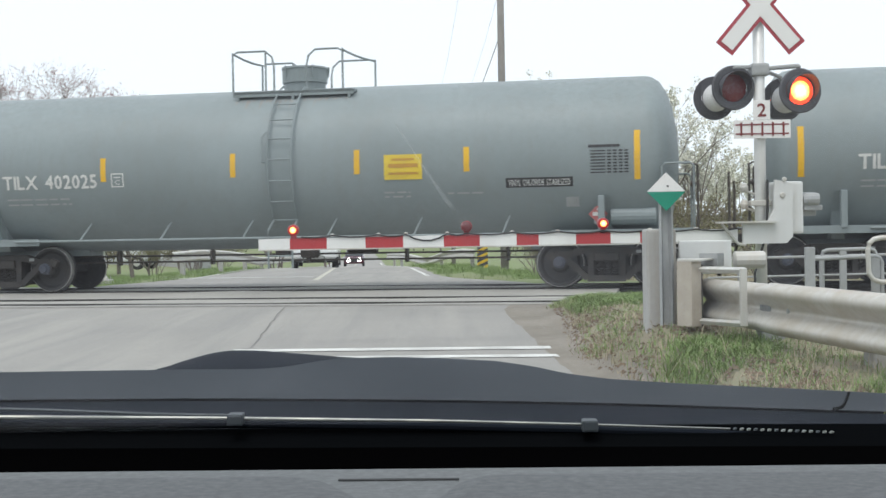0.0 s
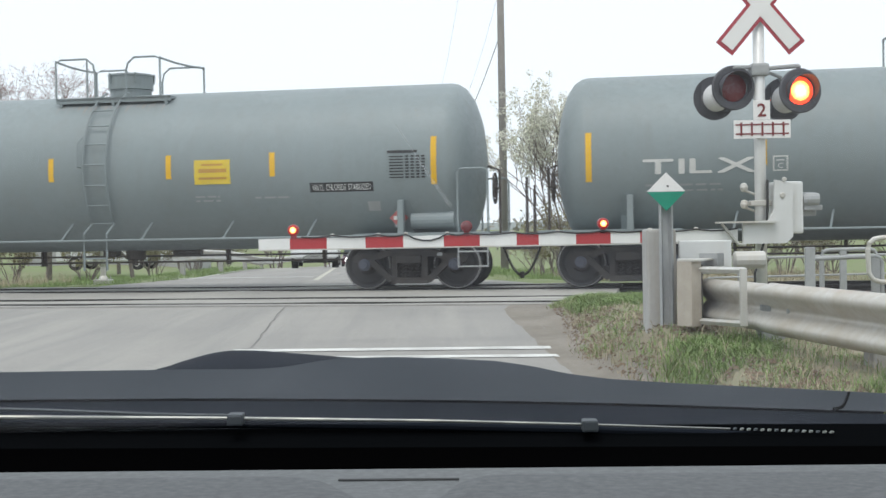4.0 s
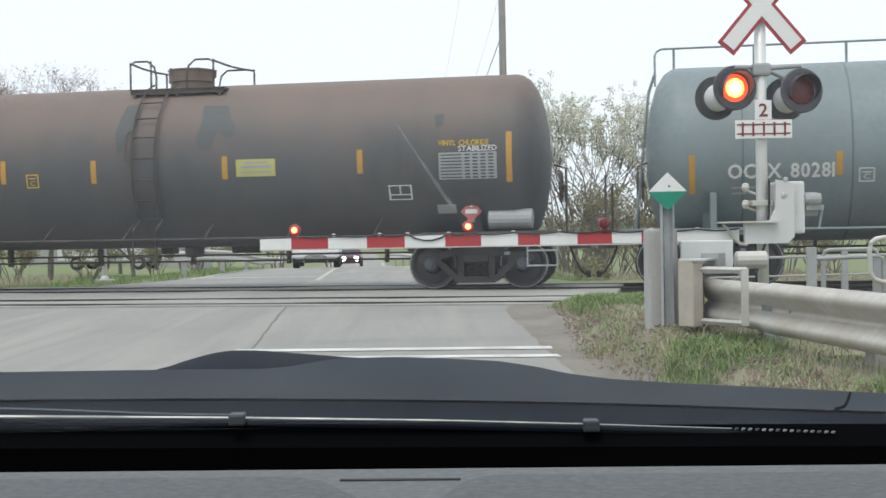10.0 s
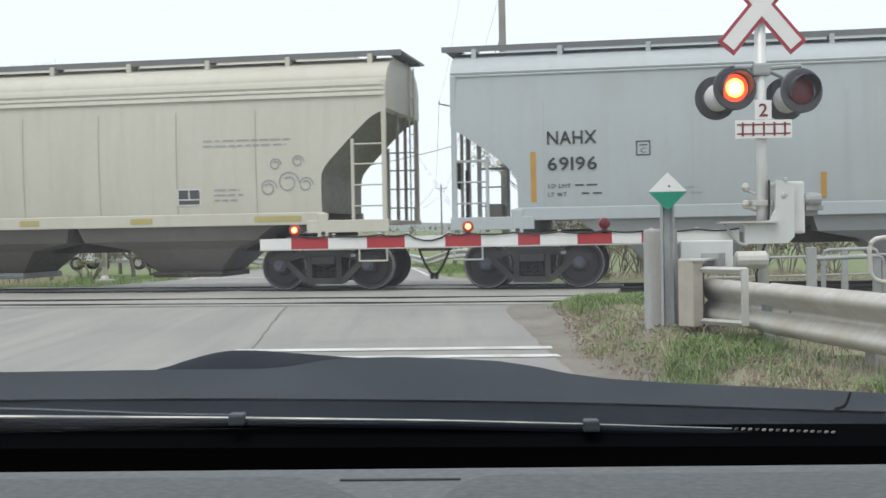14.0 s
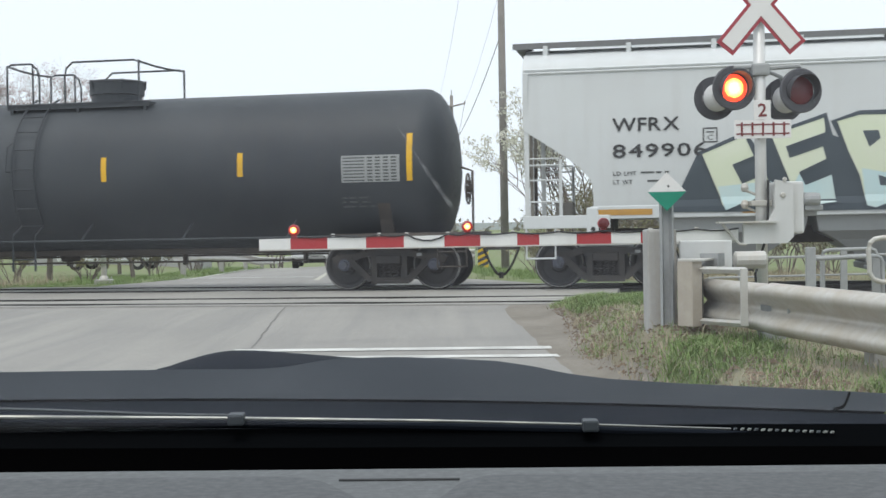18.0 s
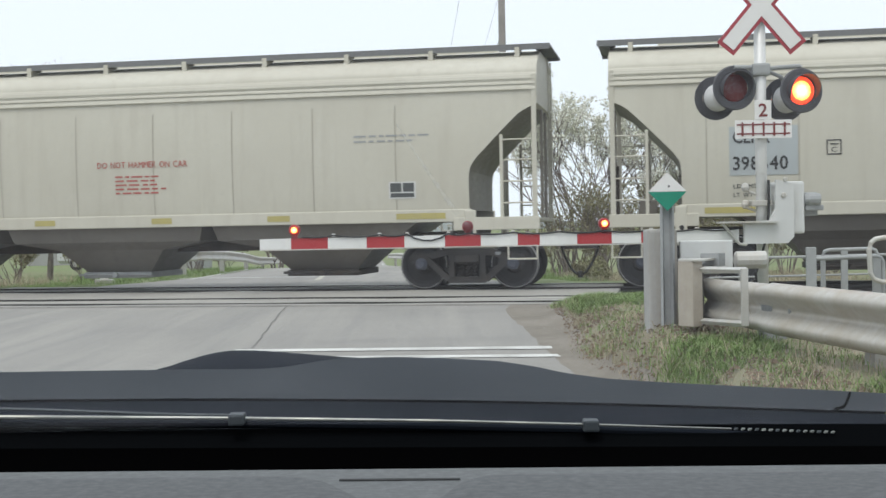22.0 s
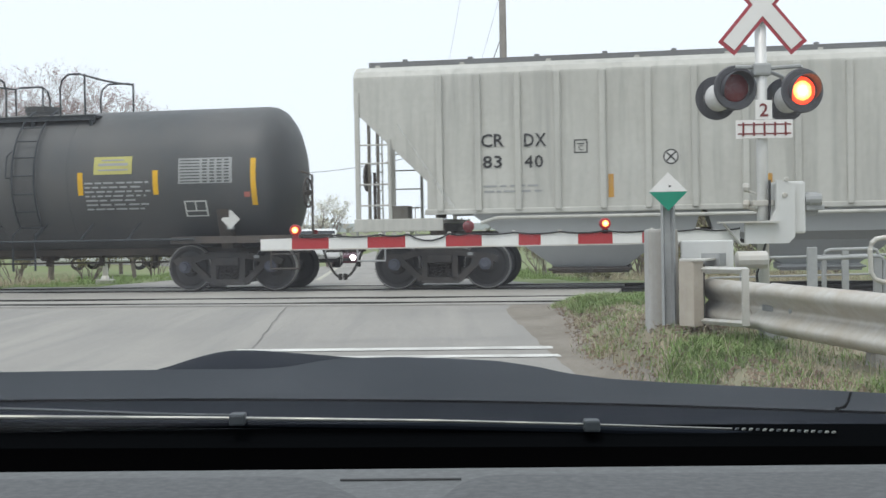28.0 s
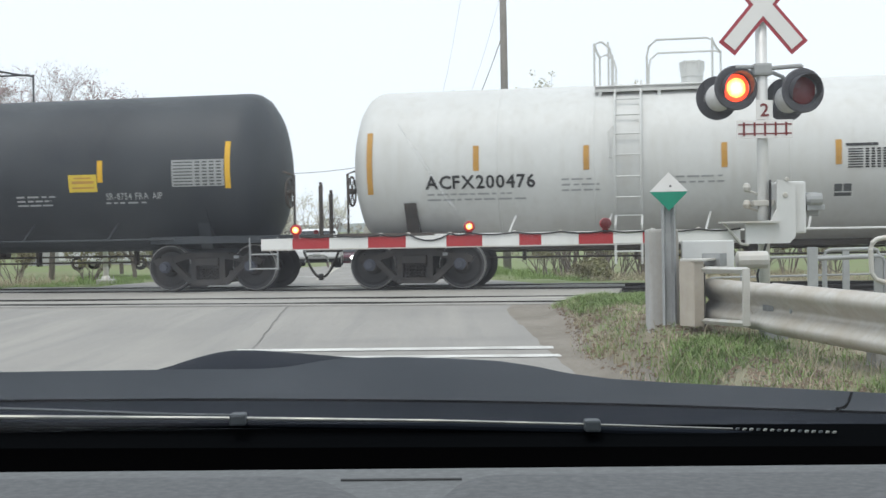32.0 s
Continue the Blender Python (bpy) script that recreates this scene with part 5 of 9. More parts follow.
        for y in (-w + 0.05, w - 0.05):
            bm = bmesh.new()
            box(bm, e - 0.045, e + 0.045, y - 0.035, y + 0.035, 1.3, roofy - 0.5, 0.01)
            part("corner_post", bm, paint, car)
            bm = bmesh.new()
            box(bm, e - sg * 0.62 - 0.03, e - sg * 0.62 + 0.03, y - 0.03, y + 0.03, 1.3, high - 0.55, 0.008)
            part("ladder_post", bm, paint, car)
            for z in (1.62, 2.02, 2.42, high - 0.65):
                bm = bmesh.new()
                tube(bm, [(e, y, z), (e - sg * 0.62, y, z)], 0.016, 6)
                part("rung", bm, paint, car)
        for y in (-0.5, 0.25):
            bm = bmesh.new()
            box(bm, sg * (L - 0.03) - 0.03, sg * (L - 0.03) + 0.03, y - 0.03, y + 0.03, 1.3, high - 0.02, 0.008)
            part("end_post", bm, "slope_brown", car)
        for dy in (0.45, 0.9):
            bm = bmesh.new()
            tube(bm, [(sg * (L + 0.03), dy, 1.3), (sg * (L + 0.03), dy, roofy)], 0.018, 6)
            part("end_ladder_rail", bm, paint, car)
        for k in range(8):
            bm = bmesh.new()
            z = 1.6 + k * 0.38
            tube(bm, [(sg * (L + 0.03), 0.45, z), (sg * (L + 0.03), 0.9, z)], 0.014, 6)
            part("rung", bm, paint, car)
        bm = bmesh.new()
        q = sg * (L - 0.3)
        for x in (q - 0.27, q + 0.27):
            tube(bm, [(x, -w + 0.02, 1.2), (x, -w + 0.02, 0.56)], 0.017, 6)
        tube(bm, [(q - 0.27, -w + 0.02, 0.57), (q + 0.27, -w + 0.02, 0.57)], 0.017, 6)
        tube(bm, [(q - 0.27, -w + 0.02, 0.86), (q + 0.27, -w + 0.02, 0.86)], 0.017, 6)
        part("sill_step", bm, paint if not ribs else "galv_dark", car)
    bm = bmesh.new()
    lathe(bm, [(-0.02, 0.05), (-0.02, 0.28), (0.02, 0.28), (0.02, 0.05)], 18, "x", (-(L + 0.05), -0.35, 2.2))
    tube(bm, [(-(L - 0.1), -0.35, 1.3), (-(L - 0.1), -0.35, 2.3)], 0.035, 6)
    part("hand_brake_wheel", bm, "black_steel", car, "upright hand brake wheel")
    if air:
        bm = bmesh.new()
        lathe(bm, [(-0.5, 0.05), (-0.47, 0.15), (-0.4, 0.19), (0.4, 0.19), (0.47, 0.15), (0.5, 0.05)], 18, "x", (L - low + 0.55, -1.2, 1.93))
        part("air_tank", bm, paint, car, "cylindrical air reservoir on the end platform")
    if not ribs:
        for sg in (-1, 1):
            bm = bmesh.new()
            q = sg * (L - low + 0.02)
            box(bm, q - 0.11, q + 0.11, -w - 0.005, -w + 0.07, 0.98, 1.50, 0.03)
            pad = part("jacking_pad", bm, sill_paint or paint, car, "pale jacking pad with a black disc for its hole")
            # the hole's darkness is drawn as a black disc on the pad
            bm = bmesh.new()
            lathe(bm, [(-w - 0.012, 0.01), (-w - 0.012, 0.045), (-w - 0.004, 0.045)], 12, "y", (q + 0.01, 0, 1.10))
            part("slot", bm, "paint_black", pad)
    bm = bmesh.new()
    box(bm, -(L - low + 0.05), -(L - low - 0.02), -0.5, 0.4, 1.36, 2.1, 0.02)
    box(bm, -(L - 0.5), -(L - 0.85), -0.7, -0.3, 1.36, 1.62, 0.02)
    part("brake_valve", bm, "slope_brown", car)
    # hopper pockets and their gates
    span = 2 * (half - (0.75 if half < 8 else 0.35))
    pw = span / pockets
    for k in range(pockets):
        c = -span / 2 + pw * (k + 0.5)
        bm = bmesh.new()
        top_w, bot_w = pw * 0.49, 0.67 if pockets < 4 else 0.42
        lip = bot_w + (0.6 if ribs else 0.45 if pockets < 4 else 0.62)
        # the outermost slopes run on over the trucks
        x0, m0 = (-half + 0.65, -half + 1.3) if k == 0 else (c - top_w, c - top_w * 0.93)
        x1, m1 = (half - 0.65, half - 1.3) if k == pockets - 1 else (c + top_w, c + top_w * 0.93)
        a = [bm.verts.new(v) for v in ((x0, -w + 0.12, 1.45), (x1, -w + 0.12, 1.45), (x1, w - 0.12, 1.45), (x0, w - 0.12, 1.45))]
        mid = [bm.verts.new(v) for v in ((m0, -w + 0.25, 1.0), (m1, -w + 0.25, 1.0), (m1, w - 0.25, 1.0), (m0, w - 0.25, 1.0))]
        low_ring = [bm.verts.new(v) for v in ((c - lip, -1.12, 0.84), (c + lip, -1.12, 0.84), (c + lip, 1.12, 0.84), (c - lip, 1.12, 0.84))]
        b = [bm.verts.new(v) for v in ((c - bot_w, -0.72, 0.38), (c + bot_w, -0.72, 0.38), (c + bot_w, 0.72, 0.38), (c - bot_w, 0.72, 0.38))]
        for p, q in ((a, mid), (mid, low_ring), (low_ring, b)):
            for n in range(4):
                bm.faces.new((p[n], p[(n + 1) % 4], q[(n + 1) % 4], q[n]))
        bm.faces.new(b)
        bm.faces.new(a[::-1])
        pocket = part("hopper_pocket", bm, "band_grey" if paint in ("white_hopper", "cool_grey", "soft_white", "bone") else "pocket_grime", car, "dusty sloped discharge pocket")
        bm = bmesh.new()
        box(bm, c - bot_w - 0.06, c + bot_w + 0.06, -0.85, 0.85, 0.27, 0.39, 0.02)
        tube(bm, [(c - bot_w - 0.12, -0.9, 0.34), (c + bot_w + 0.12, -0.9, 0.34)], 0.025, 6)
        lathe(bm, [(-0.97, 0.03), (-0.97, 0.06), (-0.84, 0.06)], 8, "y", (c, 0, 0.33))
        part("outlet_gate", bm, "galv_dark" if k % 2 else "black_steel", pocket)
    bm = bmesh.new()
    box(bm, -half, half, -0.28, 0.28, 0.78, 1.1)
    part("centre_sill", bm, "black_steel", car)
    for sg in (-1, 1):
        bm = bmesh.new()
        prism(bm, [(-w + 0.1, 1.3), (w - 0.1, 1.3), (0.9, 0.84), (-0.9, 0.84)], sg * half - 0.15, sg * half + 0.15, "x")
        part("body_bolster", bm, "black_steel", car)
    TRAIN.append((car, centre))
    return car, side

# the cars in their order
def stripes(*xs):
    return [("stripe", x - 0.055, x + 0.055, z0, z1) for x, z0, z1 in xs]


BANDS = (-6.81, -3.68, -1.0, 1.47, 3.58, 6.74)


def grey_marks(number, notice=0.0, name=0.0, text=0.0, bands=BANDS):
    low = (1.97, 2.2, 2.22, 2.22, 2.22, 2.0)
    high = (2.87, 2.66, 2.68, 2.68, 2.68, 2.9)
    return stripes(*zip(bands, low, high)) + [
        ("text", -5.82 + text, -3.83 + text, 2.09, 2.35, number), ("frame", -3.52, -3.26, 2.09, 2.36), ("bars", -5.78, -4.12, 1.70, 1.90),
        ("notice", 2.0 + notice, 2.73 + notice, 2.1, 2.57), ("bars", 1.98 + notice, 2.69 + notice, 1.72, 1.88), ("black", 4.31 + name, 5.56 + name, 1.90, 2.08, "VINYL CHLORIDE STABILIZED"),
        ("chart", 5.85, 6.62, 2.11, 2.58), ("white", 5.42, 5.66, 1.53, 1.71, "paint_grey"), ("placard", 5.82, 6.18, 1.2, 1.56), ("bars", 3.2, 3.9, 1.72, 1.84)]


MARK_SHIFT = {"TILX 401975": (0.42, 0.0), "TILX 401977": (0.55, -0.25, -0.13, (-6.88, -3.8, -1.0, 0.9, 4.0, 6.8))}
for number, centre in (("TILX 402025", -2.95), ("TILX 402012", 13.49), ("TILX 401975", 29.83), ("TILX 402072", 46.33), ("TILX", 62.78), ("TILX 401977", 94.86)):
    tank_car(number, centre, 6.13, 15.0, 1.62, 2.43, "grey_tank", "grey-green tank car, caged manway and yellow reflectors", rows=grey_marks(number, *MARK_SHIFT.get(number, ())), plat=(-1.2, 1.27), dome=(0.01, 0.46, 0.44), gap=(-0.35, 0.32), rail_h=0.68, ladder=-0.04, tank_air=True)

# blue-grey cars with walkways along the top
BLUE_SEAMS = (-5.1, -3.2, -1.4, 0.6, 2.4, 4.4)
c, sd = tank_car("O1", 78.87, 5.78, 13.7, 1.68, 2.49, "blue_tank", "blue-grey tank car with repainted panels and a full-length top walkway", "full", dome=(-0.09, 0.5, 0.36), ladder=None, stripe="mark_orange", notice="plate_pale", seams=BLUE_SEAMS, rows=
    stripes((-6.0, 1.67, 2.5), (-2.84, 1.95, 2.42), (0.5, 1.98, 2.43), (3.53, 1.99, 2.42)) + [("text", -5.66, -3.62, 1.92, 2.17, "OCPX 80042"), ("frame", -3.37, -3.12, 1.78, 2.04), ("bars", -5.61, -3.59, 1.58, 1.76),
    ("notice", -0.36, 0.41, 1.96, 2.27), ("bars", -1.03, -0.7, 2.72, 2.93, "paint_white"), ("bars", -0.25, 0.4, 1.6, 1.85), ("text", 3.33, 5.12, 2.55, 2.69, "VINYL CHLORIDE STABILIZED"), ("chart", 5.14, 6.1, 1.98, 2.51, "paint_grey"),
    ("dark", -2.70, -1.77, 2.0, 2.26), ("dark", 3.62, 4.4, 1.89, 2.16), ("boxes", 3.99, 4.42, 1.61, 1.87), ("white", 4.97, 5.27, 1.52, 1.69, "paint_grey"), ("placard", 5.65, 5.97, 1.2, 1.55)])
for a, b in ((-6.2, -4.66), (4.43, 6.2)):
    bm = bmesh.new()
    sheet(bm, lambda x, d: (x, -(1.68 + 0.004) * math.cos(d), 2.49 + (1.68 + 0.004) * math.sin(d)), steps(a, b, 2), steps(-0.35 if a < 0 else -0.12, 1.2, 14))
    part("repainted_panel", bm, "blue_patch", c, "fresh light blue paint over old grey", True)
c, sd = tank_car("O2", 110.94, 5.72, 13.7, 1.68, 2.49, "blue_tank", "blue-grey tank car with dark scrawl and a top walkway", "full", dome=(0.07, 0.48, 0.36), ladder=None, stripe="mark_orange", seams=BLUE_SEAMS, rows=
    stripes((-6.0, 1.72, 2.57), (-3.28, 1.92, 2.36), (-1.21, 1.89, 2.3), (1.12, 1.8, 2.26), (3.22, 1.86, 2.24), (6.2, 1.7, 2.54)) + [("text", -5.46, -3.43, 2.0, 2.23, "OCPX 80193"), ("frame", -2.92, -2.64, 2.11, 2.4), ("bars", -5.4, -3.5, 1.6, 1.9),
    ("notice", 1.22, 1.99, 1.81, 2.1), ("black", 4.09, 4.89, 2.31, 2.59, "VINYL CHLORIDE/STABILIZED"), ("chart", 5.1, 6.12, 1.86, 2.42), ("boxes", 4.12, 4.63, 1.61, 1.88), ("placard", 5.61, 6.01, 1.13, 1.54), ("bars", 1.26, 1.82, 2.62, 2.84, "paint_white"), ("bars", 2.8, 3.6, 1.72, 1.84), ("white", 5.0, 5.3, 1.4, 1.62, "paint_grey")])
bm = bmesh.new()
for x0, x1, seed in ((-3.55, -2.75, 3), (-2.8, -2.1, 5), (-2.15, -1.5, 8), (2.2, 3.3, 2), (3.3, 4.3, 9)):
    turn = random.Random(seed)
    f, g, ph = turn.uniform(17, 24), turn.uniform(6, 11), turn.uniform(0, 6)
    stroke(bm, sd, [(x0 + (x1 - x0) * k / 60 + 0.10 * math.cos(f * k / 60 + ph), 1.60 + 0.11 * math.sin(f * k / 60 + ph) + 0.09 * math.sin(g * k / 60)) for k in range(61)], 0.026, 0.003)
    stroke(bm, sd, [(x0 + 0.2, 1.42), (x0 + 0.32, 1.86), (x1 - 0.2, 1.74)], 0.022, 0.004)
stroke(bm, sd, [(-0.40, 1.45), (-0.30, 1.86), (-0.05, 1.46), (0.05, 1.90)], 0.045, 0.003)
stroke(bm, sd, [(0.05, 1.90), (0.22, 1.46), (0.42, 1.84)], 0.045, 0.003)
stroke(bm, sd, [(0.48, 1.64), (0.80, 1.68), (0.74, 1.80), (0.58, 1.80), (0.48, 1.62), (0.58, 1.46), (0.82, 1.50)], 0.045, 0.003)
part("spray_scrawl", bm, "dark_patch", c, "dark looping spray scrawl")
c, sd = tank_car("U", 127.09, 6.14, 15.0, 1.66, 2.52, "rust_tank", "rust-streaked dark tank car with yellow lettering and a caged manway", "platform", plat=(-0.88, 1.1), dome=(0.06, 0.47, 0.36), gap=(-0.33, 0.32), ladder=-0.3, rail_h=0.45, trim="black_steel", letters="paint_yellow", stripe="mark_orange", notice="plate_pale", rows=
    stripes((-6.81, 2.0, 2.9), (-3.31, 2.2, 2.66), (-1.38, 2.17, 2.62), (1.34, 2.19, 2.63), (4.03, 2.23, 2.68), (6.88, 2.01, 2.94)) + [("text", -5.62, -3.54, 2.14, 2.37, "UTLX 902212"), ("frame", -2.82, -2.56, 2.11, 2.38), ("bars", -5.6, -4.2, 1.65, 1.95, "dark_patch"),
    ("notice", 1.57, 2.36, 2.23, 2.56), ("text", 5.55, 6.5, 2.71, 2.81, "VINYL CHLORIDE"), ("text", 5.93, 6.65, 2.60, 2.70, "STABILIZED", "paint_white"), ("chart", 5.55, 6.65, 2.08, 2.58, "paint_grey"), ("boxes", 4.56, 5.01, 1.72, 2.0), ("white", 5.46, 5.82, 1.45, 1.62, "paint_grey"), ("placard", 5.93, 6.3, 1.27, 1.68)])
bm = bmesh.new()
lathe(bm, [(6.4, 0.04), (6.43, 0.19), (7.25, 0.19), (7.28, 0.04)], 16, "x", (0, -1.2, 1.32))
part("air_tank", bm, "galv_dark", c, "cylindrical air reservoir on the end platform")
bm = bmesh.new()
for pts in ([(-0.85, 3.72), (-0.6, 3.75), (-0.5, 3.45), (-0.6, 3.1), (-0.72, 2.85), (-0.86, 2.7), (-0.95, 3.1), (-0.9, 3.45)], [(0.78, 3.66), (1.3, 3.64), (1.42, 3.35), (1.55, 3.2), (1.5, 2.98), (1.28, 3.0), (1.22, 3.15), (1.1, 2.95), (1.02, 2.72), (0.85, 2.75), (0.72, 2.95), (0.82, 3.3)], [(5.45, 3.3), (5.65, 3.32), (5.62, 3.1), (5.5, 3.05)], [(-5.1, 3.2), (-4.7, 3.35), (-4.6, 3.1), (-4.85, 3.0), (-5.1, 2.85)]):
    poly_patch(bm, sd, pts, 0.004)
part("dark_stain", bm, "dark_patch", c, "dark spill stains below the manway")
c, sd = tank_car("O3", 143.30, 5.69, 13.7, 1.68, 2.49, "blue_tank", "blue-grey tank car with a railed manway platform", "both", plat=(-1.25, 1.35), dome=(-0.05, 0.5, 0.36), gap=(-0.32, 0.31), ladder=None, stripe="mark_orange", notice="plate_pale", seams=BLUE_SEAMS, rows=
    stripes((-6.0, 1.71, 2.4), (-3.43, 1.99, 2.41), (-1.15, 1.99, 2.45), (1.22, 2.03, 2.48), (3.48, 2.02, 2.48), (6.2, 1.64, 2.47)) + [("text", -5.36, -3.52, 1.97, 2.22, "OCPX 80281"), ("frame", -3.1, -2.83, 1.86, 2.11), ("bars", -5.3, -3.9, 1.62, 1.82), ("notice", -0.54, 0.27, 2.01, 2.3), ("bars", -0.25, 0.1, 2.89, 3.08, "paint_white"),
    ("bars", 1.37, 2.05, 2.0, 2.34), ("black", 4.51, 5.15, 2.61, 2.88, "VINYL CHLORIDE/STABILIZED"), ("dark", 5.16, 6.01, 2.60, 2.86), ("chart", 4.67, 5.8, 2.05, 2.53, "paint_grey"), ("boxes", 4.02, 4.5, 1.66, 1.93), ("placard", 5.64, 6.01, 1.13, 1.55), ("white", 5.13, 5.48, 1.47, 1.63, "paint_grey")])
c, sd = tank_car("O4", 159.07, 5.79, 13.7, 1.68, 2.49, "blue_tank", "blue-grey tank car with orange reflectors and a full-length top walkway", "full", dome=(-0.08, 0.5, 0.36), ladder=None, stripe="mark_orange", notice="plate_pale", seams=BLUE_SEAMS, rows=
    stripes((-6.05, 1.55, 2.2), (-2.96, 2.03, 2.46), (-0.8, 2.03, 2.49), (1.22, 2.06, 2.5), (3.48, 2.05, 2.5), (6.2, 1.7, 2.5)) + [("text", -5.48, -3.64, 1.99, 2.24, "OCPX 80169"), ("frame", -3.32, -3.04, 1.84, 2.08), ("bars", -5.4, -3.6, 1.62, 1.82), ("notice", -2.8, -2.01, 1.8, 2.06), ("bars", -0.19, 0.16, 2.8, 3.01, "paint_white"),
    ("bars", 1.38, 2.04, 2.05, 2.36), ("black", 4.72, 5.57, 2.63, 2.89, "VINYL CHLORIDE/STABILIZED"), ("chart", 4.62, 5.69, 2.04, 2.55, "paint_white"), ("placard", 5.64, 6.01, 1.2, 1.6), ("boxes", 4.05, 4.5, 1.66, 1.93), ("white", 5.3, 5.6, 1.45, 1.6, "paint_grey")])

# covered hoppers
def two_lines(top, bottom, x=-6.45, w=0.85, w2=1.15, z=2.72, paint=None):
    more = [paint] if paint else []
    return [("text", x, x + w, z, z + 0.24, top, *more), ("text", x, x + w2, z - 0.48, z - 0.24, bottom, *more), ("text", x, x + 0.42, z - 0.81, z - 0.735, "LD LMT", "dark_patch"), ("text", x, x + 0.34, z - 0.965, z - 0.89, "LT WT", "dark_patch"), ("bars", x + 0.50, x + 1.05, z - 0.815, z - 0.745, "dark_patch"), ("bars", x + 0.62, x + 1.05, z - 0.97, z - 0.90, "dark_patch"), ("frame", x + 1.62, x + 1.88, z - 0.25, z + 0.02, *more)]


CREAM_SILL = [("sillmark", -7.0, -6.1, 0, 0), ("sillmark", -3.7, -3.28, 0, 0), ("sillmark", -1.4, -0.96, 0, 0), ("sillmark", 1.08, 1.5, 0, 0), ("sillmark", 3.45, 3.9, 0, 0), ("sillmark", 6.0, 6.95, 0, 0)]
WARN = "DO NOT HAMMER ON CAR"
c, sd = hopper_car(176.16, 7.23, 17.3, "cream", "cream covered hopper car with black reporting marks", CREAM_SILL + two_lines("CITX", "700247", -6.4, 0.73, 1.2) + [("text", -1.79, 0.07, 2.48, 2.60, WARN, "paint_red"), ("boxes", 4.43, 4.93, 1.69, 2.02), ("bars", -1.5, 0.0, 1.70, 1.88), ("bars", 5.0, 6.9, 2.75, 2.95), ("bars", 5.2, 5.9, 1.7, 2.0)])
bm = bmesh.new()
for cx, cz, r in ((6.7, 2.1, 0.22), (6.3, 2.0, 0.17), (7.05, 2.05, 0.15), (6.45, 2.45, 0.12), (6.9, 2.5, 0.12)):
    stroke(bm, sd, [(cx + r * (1 - 0.03 * k) * math.cos(k * 0.45), cz + r * (1 - 0.03 * k) * math.sin(k * 0.45)) for k in range(20)], 0.025, 0.003)
part("spray_scrawl", bm, "paint_grey", c, "grey looping spray rings")
c, sd = hopper_car(194.64, 7.16, 17.2, "cool_grey", "light blue-grey covered hopper car", two_lines("NAHX", "69196", -6.78, 0.9, 0.9, 2.68) + [("stripe", -7.1, -7.0, 1.62, 2.55), ("stripe", -1.91, -1.81, 1.6, 2.05), ("stripe", 1.8, 1.9, 1.6, 2.05), ("stripe", 7.0, 7.1, 1.62, 2.55), ("bars", -4.7, -3.9, 1.65, 1.85), ("bars", 3.5, 5.0, 1.7, 2.3)], corrugated=False, seam_step=2.7, cut=(1.25, 3.05))
bm = bmesh.new()
rnd = random.Random(8)
stroke(bm, sd, [(1.2 + 0.09 * k, 1.78 + 0.2 * math.sin(k * 1.9)) for k in range(16)], 0.06, 0.003)
stroke(bm, sd, [(1.3 + 0.11 * k, 1.85 + 0.14 * math.cos(k * 2.3)) for k in range(12)], 0.05, 0.004)
part("spray_scrawl", bm, "graf_pink", c, "red spray scrawl")

BLACK = dict(trim="black_tank", letters="paint_yellow", notice="plate_yellow")
tank_car("X", 212.57, 6.65, 16.0, 1.58, 2.38, "black_tank", "faded black tank car with yellow reflectors", "platform", plat=(-2.3, 0.76), dome=(-1.34, 0.52, 0.40), gap=(-0.66, -0.08), ladder=-0.9, sill=True, rows=
    stripes((-7.3, 2.02, 2.92), (-4.4, 2.2, 2.66), (-1.5, 2.15, 2.6), (1.0, 2.1, 2.55), (3.63, 2.13, 2.58), (7.28, 2.0, 2.9)) + [("text", -6.4, -4.6, 2.05, 2.3, "UTLX"), ("notice", 5.0, 5.7, 1.85, 2.16), ("chart", 6.0, 7.05, 2.02, 2.54, "paint_grey"), ("bars", -6.3, -4.8, 1.65, 1.85)], **BLACK)
c, sd = tank_car("K", 230.71, 7.21, 16.9, 1.58, 2.38, "black_tank", "black tank car with yellow lettering and a teal spray tag", "platform", plat=(-0.8, 2.3), dome=(1.18, 0.56, 0.40), gap=(-0.09, 0.47), ladder=-0.1, sill=True, rows=
    stripes((-7.74, 2.04, 2.96), (-4.5, 2.26, 2.74), (-1.8, 2.27, 2.73), (1.58, 2.2, 2.68), (4.4, 2.23, 2.69), (7.75, 2.08, 2.98)) + [("text", -6.91, -4.78, 2.09, 2.38, "UTLX680728"), ("frame", -3.85, -3.6, 2.12, 2.37), ("bars", -6.86, -5.0, 1.62, 2.0, "pocket_grime"), ("chart", 6.42, 7.56, 2.07, 2.58, "paint_grey"), ("bars", 6.4, 7.2, 1.55, 1.8, "dark_patch")], **BLACK)
bm = bmesh.new()
